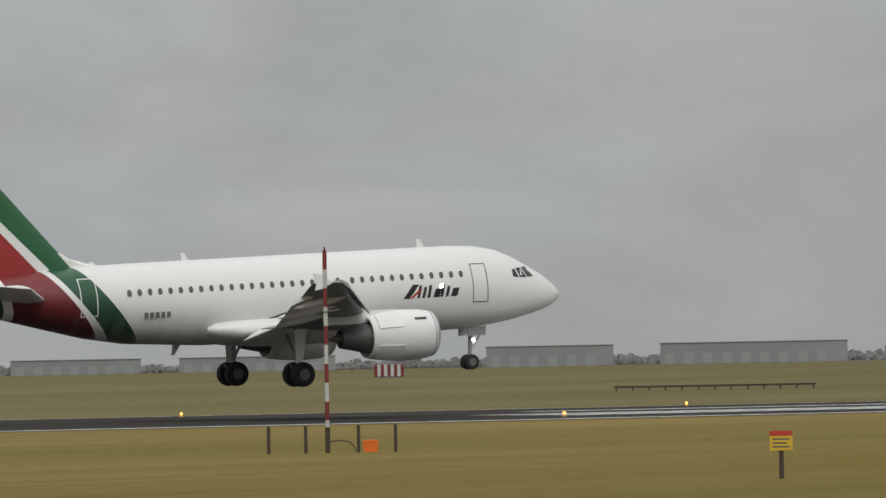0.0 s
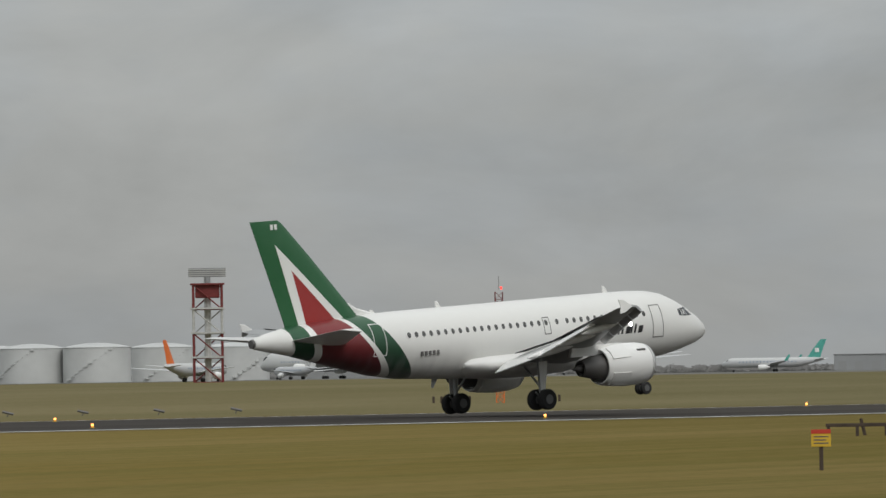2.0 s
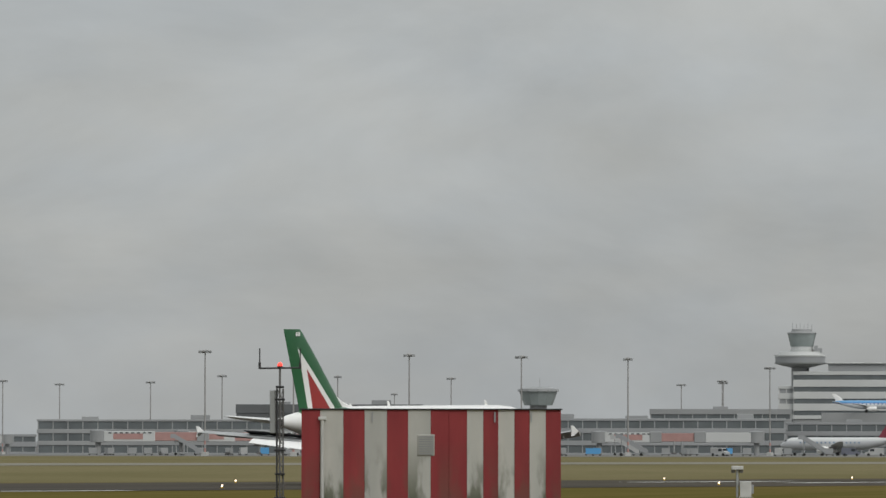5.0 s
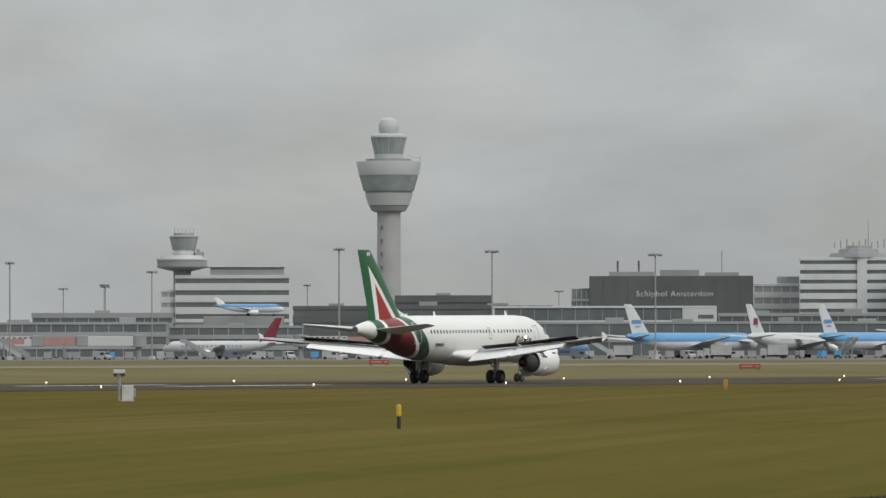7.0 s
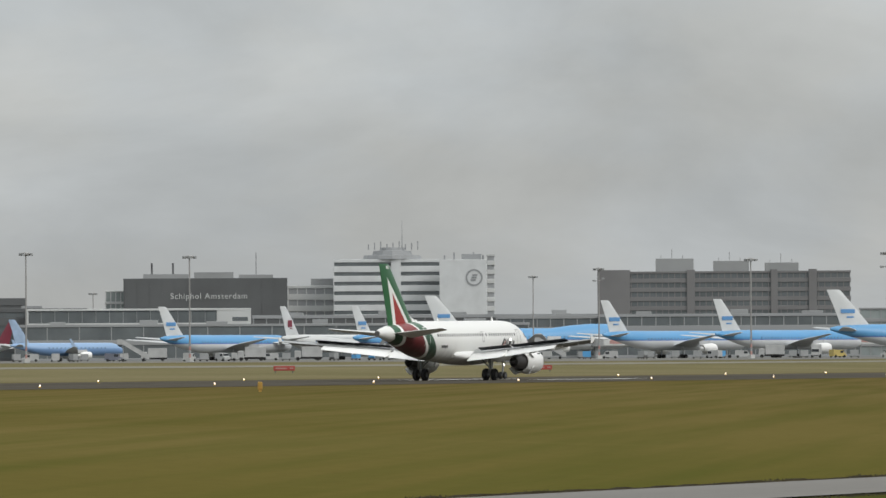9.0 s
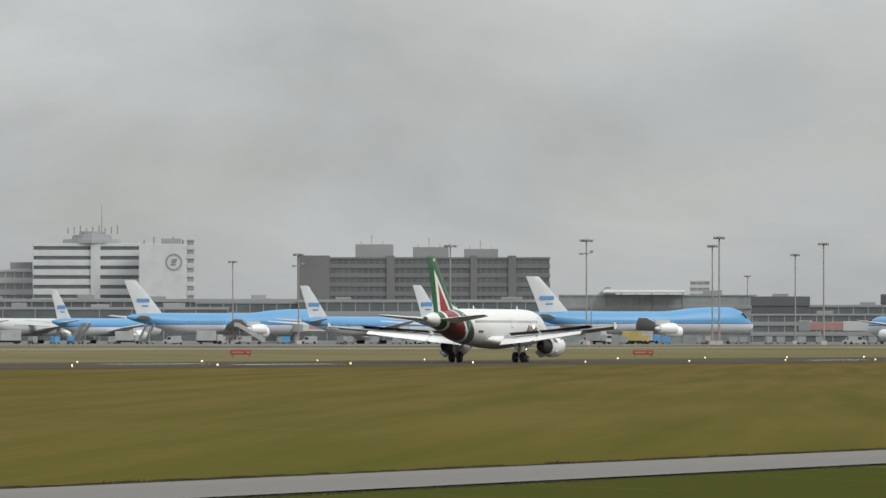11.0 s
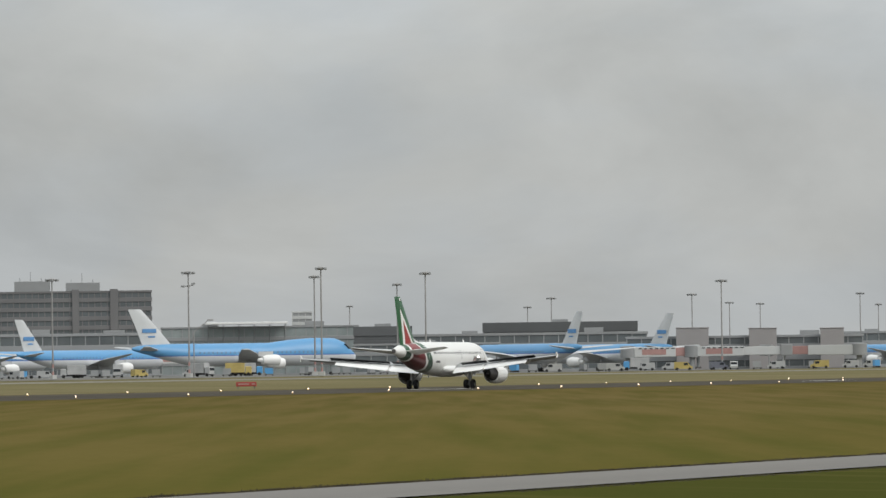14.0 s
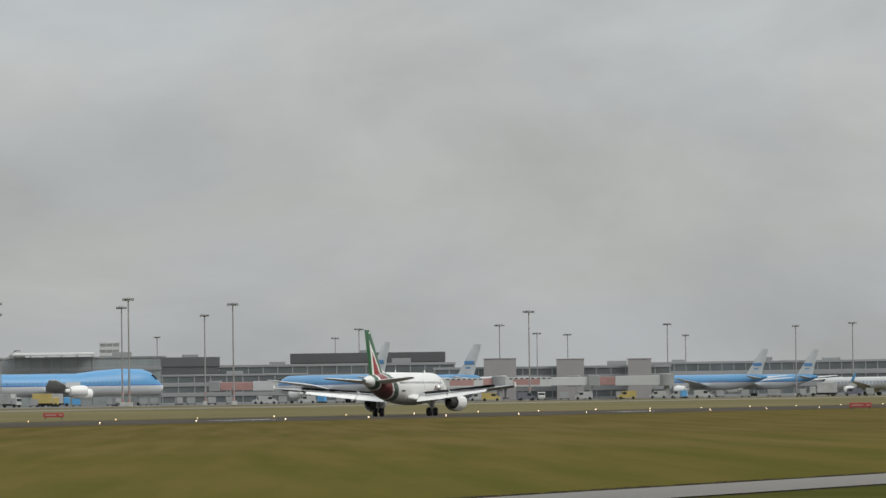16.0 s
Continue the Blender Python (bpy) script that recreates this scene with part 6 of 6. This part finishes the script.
def glide_mast():
    x, y = 162.75, 174.46
    g = thing("glide_slope_mast", pose(x, y, 0, 0, 0, -43), "tall red and white lattice mast with three white aerials", "antenna mast")
    R, W = M_REDSTEEL, M_WHITESTEEL
    lattice(g, 0.74, 0, 14.1, 0.62, (W, R, W, R, W, R, W, R, R), 0.026)
    for z in (12.62, 8.25, 3.9):
        part("aerial", box(bmesh.new(), -1.08, 0.04, -0.75, -0.4, z - 0.22, z + 0.22, 0.1), M_CLAD, g, "white boxed aerial")
        part("bracket", rod(bmesh.new(), (-0.2, -0.42, z), (0, 0, z), 0.04, n=6), M_STEEL, g)
    part("collar", box(bmesh.new(), -0.48, 0.48, -0.42, 0.42, 5.05, 5.17), R, g)
    part("collar", box(bmesh.new(), -0.48, 0.48, -0.42, 0.42, 3.25, 3.35), R, g)
    part("brace", rod(bmesh.new(), (0.35, -0.2, 5.1), (1.9, -0.9, 2.5), 0.055, n=8), R, g, "red upper half of the slanting brace")
    part("brace", rod(bmesh.new(), (1.9, -0.9, 2.5), (3.3, -1.5, 0), 0.055, n=8), W, g, "white lower half of the slanting brace")
    for k in range(24):
        part("step_iron", rod(bmesh.new(), (0.4, 0, 0.6 + k * 0.56), (0.56, 0, 0.6 + k * 0.56), 0.018, n=5), W, g)
    part("ladder_rail", rod(bmesh.new(), (0.05, -0.1, 0.2), (0.05, -0.1, 13.9), 0.03, n=6), R, g)
    part("red_beacon", lathe(bmesh.new(), ((14.1, 0.06), (14.22, 0.07), (14.28, 0.02)), 12), M_REDLAMP, g, "lit red beacon")
    c = thing("equipment_cabinet", pose(x, y, 0, 0, 0, -43) @ Matrix.Translation((1.15, 0.9, 0)), "small grey equipment cabinet beside the mast", "cabinet")
    part("housing", box(bmesh.new(), -0.42, 0.42, -0.3, 0.3, 0.12, 0.98, 0.02), M_STEEL, c)
    part("cabinet_door", box(bmesh.new(), -0.36, 0.36, -0.32, -0.3, 0.2, 0.9, 0.01), M_STEEL, c)
    part("plinth", box(bmesh.new(), -0.46, 0.46, -0.34, 0.34, 0, 0.12), M_CONC, c)
    # low rail fence in front of the mast
    f = thing("low_rail", pose(x, y, 0, 0, 0, -43) @ Matrix.Translation((0.1, -1.6, 0)), "low dark wooden rail on short posts", "fence")
    part("top_rail", box(bmesh.new(), -3.95, 3.95, -0.06, 0.06, 0.34, 0.47, 0.01), M_WOOD, f)
    part("inner_rail", box(bmesh.new(), -2.6, -2.45, 0.0, 1.4, 0.34, 0.44, 0.01), M_WOOD, f)
    post = None
    for px in (-3.85, -2.8, -1.75, -1.6, -0.7, 0.1, 1.0, 2.0, 3.0, 3.7):
        if post is None:
            post = part("post", box(bmesh.new(), -0.06, 0.06, -0.06, 0.06, 0, 0.4, 0.01), M_WOOD, f)
            post.location.x = px
        else:
            again(post, Matrix.Translation((px, 0, 0)))
    s = thing("cut_post", pose(x, y, 0, 0, 0, -43) @ Matrix.Translation((-2.55, 1.2, 0)), "short slanting dark stake", "post")
    part("stake", rod(bmesh.new(), (0.1, 0, 0), (-0.05, 0, 0.62), 0.07, n=6), M_WOOD, s)


def marker_posts():
    p = thing("marker_post", pose(191.5, 177.8, 0), "short dark marker post in the grass", "post")
    part("stake", box(bmesh.new(), -0.07, 0.07, -0.07, 0.07, 0, 0.82, 0.015), M_WOOD, p)
    part("cap", box(bmesh.new(), -0.1, 0.1, -0.1, 0.1, 0.78, 0.84, 0.01), M_WOOD, p)
    p = thing("marker_post", pose(188, 113.7, 0), "short black post with a yellow top", "post")
    part("stake", box(bmesh.new(), -0.05, 0.05, -0.05, 0.05, 0, 0.42, 0.01), M_BLACK, p)
    part("top", box(bmesh.new(), -0.07, 0.07, -0.07, 0.07, 0.42, 0.82, 0.02), M_YELLOW, p, "yellow painted top")
    b = thing("lamp_post", pose(295, 196.2, 0, 0, 0, -56), "short pale post with a small boxed lamp", "lamp")
    part("pole", rod(bmesh.new(), (0, 0, 0), (0, 0, 1.5), 0.07, n=8), M_STEEL, b)
    part("lamp_box", box(bmesh.new(), -0.32, 0.32, -0.2, 0.2, 1.5, 1.72, 0.03), M_WHITESTEEL, b)
    for dx in (-0.22, 0.2):
        part("lamp_head", lathe(bmesh.new(), ((1.34, 0.1), (1.5, 0.12)), 10, at=(dx, 0, 0)), M_DARKMETAL, b)
    c = thing("field_cabinet", pose(295, 196.2, 0, 0, 0, -56) @ Matrix.Translation((0.14, 0.1, 0)), "small white cabinet in the grass", "cabinet")
    part("housing", box(bmesh.new(), 0.0, 0.62, -0.3, 0.3, 0.05, 0.88, 0.03), M_WHITESTEEL, c)
    part("plinth", box(bmesh.new(), -0.04, 0.66, -0.34, 0.34, 0, 0.06), M_CONC, c)
    part("side_box", box(bmesh.new(), 0.6, 0.75, -0.2, 0.2, 0.2, 0.7, 0.02), M_STEEL, c)
    y = thing("yellow_marker", pose(402, 216.3, 0, 0, 0, -61), "small yellow-orange marker board in the grass", "marker")
    part("board", box(bmesh.new(), -0.17, 0.17, -0.05, 0.05, 0.14, 0.72, 0.05), M_DULLORANGE, y)
    part("foot", box(bmesh.new(), -0.1, 0.1, -0.04, 0.04, 0, 0.14), M_DULLORANGE, y)
    first = None
    for az, d in ((61.93, 905), (67.75, 950), (74.86, 880), (58.66, 970), (64.2, 930)):
        m = bearing(az, d, ground_z(d * math.cos(radians(az))))
        if first is None:
            first = thing("taxiway_sign", m, "low red lit taxiway sign board", "sign", "red taxiway signs")
            part("panel", box(bmesh.new(), -1.5, 1.5, -0.15, 0.15, 0.35, 1.0, 0.03), M_TAXIRED, first)
            part("text_bar", box(bmesh.new(), -1.2, 0.4, -0.17, -0.15, 0.58, 0.78), M_PINK, first, "plain pale bar of unreadable writing")
            part("text_bar", box(bmesh.new(), 0.8, 1.3, -0.17, -0.15, 0.58, 0.78), M_PINK, first)
            for dx in (-1.2, 1.2):
                part("leg", box(bmesh.new(), dx - 0.06, dx + 0.06, -0.06, 0.06, 0, 0.36), M_DARKMETAL, first)
        else:
            copy_thing(first, m)
    first = None
    for az in (34.87, 35.53, 36.2, 36.88):
        m = bearing(az, 445, 0)
        if first is None:
            first = thing("windsock_light", m, "small dark tilted approach lamp beyond the runway", "lamp", "tilted lamps")
            part("stem", rod(bmesh.new(), (0, 0, 0), (0.15, 0, 0.3), 0.04, n=6), M_DARKMETAL, first)
            part("head", rod(bmesh.new(), (-0.3, 0, 0.38), (0.45, 0, 0.2), 0.09, n=8), M_DARKMETAL, first)
        else:
            copy_thing(first, m)
    first = None
    for az in (38.63, 38.7, 39.53, 39.74, 38.95):
        m = bearing(az, 535, 0.1)
        if first is None:
            first = thing("stub_post", m, "short dark stub post beyond the runway", "post", "stub posts")
            part("stake", box(bmesh.new(), -0.1, 0.1, -0.1, 0.1, -0.1, 0.55, 0.02), M_WOOD, first)
        else:
            copy_thing(first, m)


def far_mast():
    m = thing("obstruction_mast", bearing(39.22, 530, 0.02), "slim red and white lattice mast beyond the runway", "antenna mast")
    R, W = M_REDSTEEL, M_WHITESTEEL
    lattice(m, 0.62, 0, 9.1, 0.65, (M_ORANGE, W, R, W, R), 0.03, 4)
    part("aerial", rod(bmesh.new(), (0, 0, 9.3), (0, 0, 10.4), 0.03, n=6), M_STEEL, m)
    part("red_beacon", lathe(bmesh.new(), ((9.3, 0.07), (9.48, 0.09), (9.55, 0.03)), 10, at=(0.2, 0, 0)), M_REDLAMP, m, "lit red beacon")
    r = thing("radar_tower", bearing(36.65, 1600, APRON), "red and white lattice tower with a rotating radar aerial", "radar tower")
    lattice(r, 7.0, 0, 24, 6.0, (R, R, W, R), 0.22, 4)
    for z in (6, 12, 18, 24):
        part("platform", box(bmesh.new(), -4.2, 4.2, -4.2, 4.2, z, z + 0.4), R if z > 20 else W, r)
    part("cabin", box(bmesh.new(), -3, 3, -3, 3, 20.8, 24.4, 0.2), R, r, "red equipment cabin")
    part("pedestal", rod(bmesh.new(), (0, 0, 24.4), (0, 0, 26), 0.8, n=10), M_STEEL, r)
    part("stair_shaft", rod(bmesh.new(), (0, 0, 0), (0, 0, 21), 0.8, n=8), W, r)
    dish = part("radar_aerial", loft(bmesh.new(), [[(xx, 0.3 - abs(xx) * 0.05, 26.0), (xx, 0.0 - abs(xx) * 0.05, 26.0), (xx, -0.1, 28.2), (xx, 0.15, 28.2)] for xx in (-4.6, -2, 0, 2, 4.6)]), M_MIDCLAD, r, "grey slatted radar aerial")
    for k in range(4):
        part("slat", box(bmesh.new(), -4.6, 4.6, -0.35, -0.2, 26.2 + k * 0.5, 26.45 + k * 0.5), M_CLAD, dish)


def striped_shed():
    """The red and white striped equipment building."""
    s = thing("striped_shed", bearing(52.53, 222.5, 0, -1.1), "flat-roofed shed with vertical red and dirty white stripes", "shed")
    m_white, nt, b = material("dirty_white_stripe")
    z = axes(nt)[2]
    mould = value(nt, "MULTIPLY", ramp(nt, grain(nt, 2.2, 6, (1, 1, 0.3)), 0.44, 0.58), ramp(nt, z, 2.9, 0.9))
    mould = value(nt, "MAXIMUM", value(nt, "MINIMUM", mould, 1.0), 0.0)
    col = blend(nt, mould, blend(nt, ramp(nt, grain(nt, 0.7, 5, (1, 1, 0.2)), 0.35, 0.65), (0.50, 0.49, 0.45), (0.37, 0.37, 0.345)), (0.085, 0.095, 0.06))
    col = blend(nt, value(nt, "MULTIPLY", grain(nt, 5, 4), 0.2), col, (0.35, 0.33, 0.28))
    nt.links.new(col, b.inputs["Base Color"])
    b.inputs["Roughness"].default_value = 0.75
    m_red, nt, b = material("faded_red_stripe")
    z = axes(nt)[2]
    mould = value(nt, "MULTIPLY", ramp(nt, grain(nt, 1.7, 6, (1, 1, 0.35)), 0.42, 0.6), ramp(nt, z, 2.9, 0.6))
    mould = value(nt, "MAXIMUM", value(nt, "MINIMUM", mould, 1.0), 0.0)
    col = blend(nt, ramp(nt, grain(nt, 0.8, 5, (1, 1, 0.3)), 0.3, 0.7), (0.185, 0.017, 0.020), (0.27, 0.030, 0.032))
    col = blend(nt, value(nt, "MULTIPLY", mould, 0.7), col, (0.11, 0.06, 0.04))
    nt.links.new(col, b.inputs["Base Color"])
    b.inputs["Roughness"].default_value = 0.7
    # stripe edges across the front, in metres from the front's far right corner
    edges = (0, 0.64, 1.44, 2.16, 2.93, 3.65, 4.43, 5.05, 5.67, 6.23, 6.74, 7.30, 7.81, 8.37, 8.89)
    colours = (m_red, m_white, m_red, m_white, m_red, m_white, m_red, m_red, m_white, m_red, m_white, m_red, m_white, m_red)
    w = 8.89
    part("core", box(bmesh.new(), 0.06, w - 0.06, 0.06, 6.0, 0, 3.9), m_red, s)
    for i, mt in enumerate(colours):
        a, b2 = edges[i], edges[i + 1]
        proud = 0.02 if a < 5.0 else 0.0
        part("wall_panel", box(bmesh.new(), a + 0.004, b2 - 0.004, -proud, 0.06, 0, 3.92, 0.004), mt, s)
    part("roof_edge", box(bmesh.new(), -0.05, w + 0.05, -0.08, 6.1, 3.92, 3.965, 0.01), M_BLACK, s, "thin dark roof edge")
    part("downpipe", rod(bmesh.new(), (0.72, -0.1, 0), (0.72, -0.1, 3.66), 0.055, n=10), M_WHITESTEEL, s, "white rain pipe")
    part("pipe_elbow", box(bmesh.new(), 0.58, 0.86, -0.16, 0.0, 3.56, 3.68, 0.02), M_WHITESTEEL, s)
    v = part("vent_grille", box(bmesh.new(), 3.98, 4.56, -0.05, 0.0, 2.35, 3.08, 0.01), m_white, s, "pale louvred vent")
    for k in range(8):
        part("slat", box(bmesh.new(), 4.02, 4.52, -0.075, -0.04, 2.4 + k * 0.083, 2.435 + k * 0.083), M_STEEL, v)
    for px in (2.4, 6.6, 7.85):
        part("wall_bracket", box(bmesh.new(), px, px + 0.05, -0.05, -0.0, 3.5, 3.85), M_STEEL, s)
    for k, px in enumerate((0.3, 1.6, 3.0, 5.5, 6.9, 8.4)):
        g = thing("weed_tuft", bearing(52.53, 222.5, 0, -1.1) @ Matrix.Translation((px, -0.25, 0)), "tuft of dry grass at the shed's foot", "grass tuft", "weeds by the shed")
        bm = bmesh.new()
        rnd = random.Random(k)
        for _ in range(40):
            bx, by, h = rnd.uniform(-0.5, 0.5), rnd.uniform(-0.15, 0.1), rnd.uniform(0.15, 0.5)
            lean = rnd.uniform(-0.15, 0.15)
            bm.faces.new([bm.verts.new(p) for p in ((bx, by, 0), (bx + 0.03, by, 0), (bx + lean, by, h))])
        part("blades", bm, M_GRASS, g)


def wind_mast():
    m = thing("weather_mast", bearing(52.34, 218, 0), "dark lattice mast with forked aerials and red beacon", "antenna mast")
    lattice(m, 0.22, 0, 4.6, 0.36, (M_DARKMETAL, M_DARKMETAL), 0.018)
    part("stem", rod(bmesh.new(), (0, 0, 4.6), (0, 0, 5.28), 0.035, n=8), M_DARKMETAL, m)
    part("crossbar", rod(bmesh.new(), (-0.68, 0, 5.28), (0.68, 0, 5.30), 0.03, n=8), M_BLACK, m)
    for dx in (-0.68, 0.68):
        part("fork", rod(bmesh.new(), (dx, 0, 5.28), (dx, 0, 5.95), 0.022, n=6), M_BLACK, m)
        part("fork_root", rod(bmesh.new(), (dx, 0, 5.26), (dx, 0, 5.48), 0.042, n=6), M_BLACK, m)
    part("beacon_base", rod(bmesh.new(), (0, 0, 5.28), (0, 0, 5.36), 0.09, n=10), M_BLACK, m)
    part("red_beacon", lathe(bmesh.new(), ((5.36, 0.08), (5.42, 0.085), (5.48, 0.03)), 12), M_REDLAMP, m, "lit red beacon")
    part("conduit", rod(bmesh.new(), (-0.1, -0.12, 0.2), (-0.1, -0.12, 4.7), 0.025, n=6), M_BLACK, m)
    for z, w in ((0.9, 0.2), (1.7, 0.17), (2.5, 0.2), (4.2, 0.17), (4.62, 0.14)):
        part("clamp", box(bmesh.new(), -w, w, -0.16, 0.16, z, z + 0.07, 0.015), M_BLACK, m)
    part("panel", box(bmesh.new(), -0.34, -0.14, -0.05, 0.05, 3.1, 4.55, 0.02), M_STEEL, m, "tall grey panel aerial")
    part("junction_box", box(bmesh.new(), -0.4, -0.16, -0.1, 0.1, 0.35, 0.85, 0.02), M_DARKMETAL, m)


def far_rail():
    f = thing("far_rail", bearing(27.63, 495, ground_z(495 * math.cos(radians(27.63)))), "long low dark rail far beyond the runway", "fence")
    part("rail", box(bmesh.new(), -7.66, 7.66, -0.05, 0.05, 0.26, 0.42), M_WOOD, f)
    first = None
    for k in range(13):
        mm = Matrix.Translation((-7.5 + k * 1.25, 0, 0))
        if first is None:
            first = part("post", box(bmesh.new(), -0.06, 0.06, -0.06, 0.06, 0, 0.36), M_WOOD, f)
            first.matrix_basis = mm
        else:
            again(first, mm)
    b = thing("striped_board", bearing(24.76, 700, ground_z(636)), "red and white striped localiser board on the grass", "marker")
    for k in range(9):
        part("panel", box(bmesh.new(), -1.6 + k * 0.355, -1.6 + (k + 1) * 0.355, 0, 0.6, 0.1, 1.35), M_REDSTEEL if k % 2 == 0 else M_WHITESTEEL, b)
    part("frame", box(bmesh.new(), -1.6, 1.6, 0.05, 0.55, 0, 0.1), M_DARKMETAL, b)


def far_woods():
    """Hazy belts of bare trees on the horizon, as loose twig clumps."""
    rnd = random.Random(3)
    verts, faces = [], []
    az = 20.0
    while az < 50.5:
        d = rnd.uniform(2780, 2950)
        h = rnd.uniform(1.6, 3.6) * (1.35 if 28.3 < az < 30.6 else 1.0) * (0.75 if az > 40 else 1)
        cx, cy = d * math.sin(radians(az)), d * math.cos(radians(az))
        for _ in range(260):
            a, e = rnd.uniform(0, 6.28), rnd.random() ** 1.7
            rr = 4.0 * math.sin(math.pi * min(1, 0.2 + e * 0.8)) * rnd.uniform(0.3, 1.05)
            p = Vector((cx + rr * math.cos(a), cy + rr * math.sin(a), APRON + 0.6 + e * h))
            s = rnd.uniform(0.8, 1.9)
            i = len(verts)
            for _k in range(3):
                u, v, w = rnd.uniform(-1, 1), rnd.uniform(-0.8, 0.8), rnd.uniform(-0.2, 0.2)
                verts.append(p + Vector((cy * u + cx * w, -cx * u + cy * w, d * v)) * (s / d))
            faces.append((i, i + 1, i + 2))
        az += rnd.uniform(0.045, 0.11)
    me = bpy.data.meshes.new("far_woods")
    me.from_pydata(verts, [], faces)
    me.materials.append(surface("bare_winter_twigs", (0.27, 0.268, 0.26), 0.9, wear=0.3, coarse=0.05, fine=0.5))
    tagged(new("far_woods", me), "hazy grey belt of bare trees on the horizon", "trees", kind="stuff")


def verge_tufts():
    """Ragged grass along both edges of the perimeter road."""
    rnd = random.Random(11)
    verts, faces = [], []

    def blade(x, y, h, w):
        i = len(verts)
        lean = rnd.uniform(-0.5, 0.5) * h
        verts.extend(((x, y, 0), (x + w, y, 0), (x + lean, y + rnd.uniform(-0.2, 0.2) * h, h)))
        faces.append((i, i + 1, i + 2))

    for edge, spread, tall in ((50.5, 0.5, 1.0), (44.88, -0.6, 0.5)):
        for _ in range(9000):
            x = rnd.uniform(55, 215)
            # the growth comes and goes along the edge
            lush = 0.55 + 0.45 * math.sin(x * 0.9 + 2 * math.sin(x * 0.37))
            blade(x, edge + spread * rnd.random() ** 1.5, rnd.uniform(0.02, 0.07) * (0.5 + lush) * tall, rnd.uniform(0.03, 0.09))
    me = bpy.data.meshes.new("grass_tufts")
    me.from_pydata(verts, [], faces)
    me.materials.append(surface("dark_grass_blades", (0.035, 0.03, 0.009), 0.9, wear=0.4, coarse=0.6, fine=3))
    tagged(new("grass_tufts", me), "ragged dark grass tufts along the road", "grass", kind="stuff")


runway_lights()
verge_tufts()
field_sign(64.3, 119.9, "small yellow and red notice board on a wooden post")
field_sign(106.3, 117.9, "small yellow and red notice board on a wooden post")
pole_site()
glide_mast()
marker_posts()
far_mast()
striped_shed()
wind_mast()
far_rail()
far_woods()


motions()
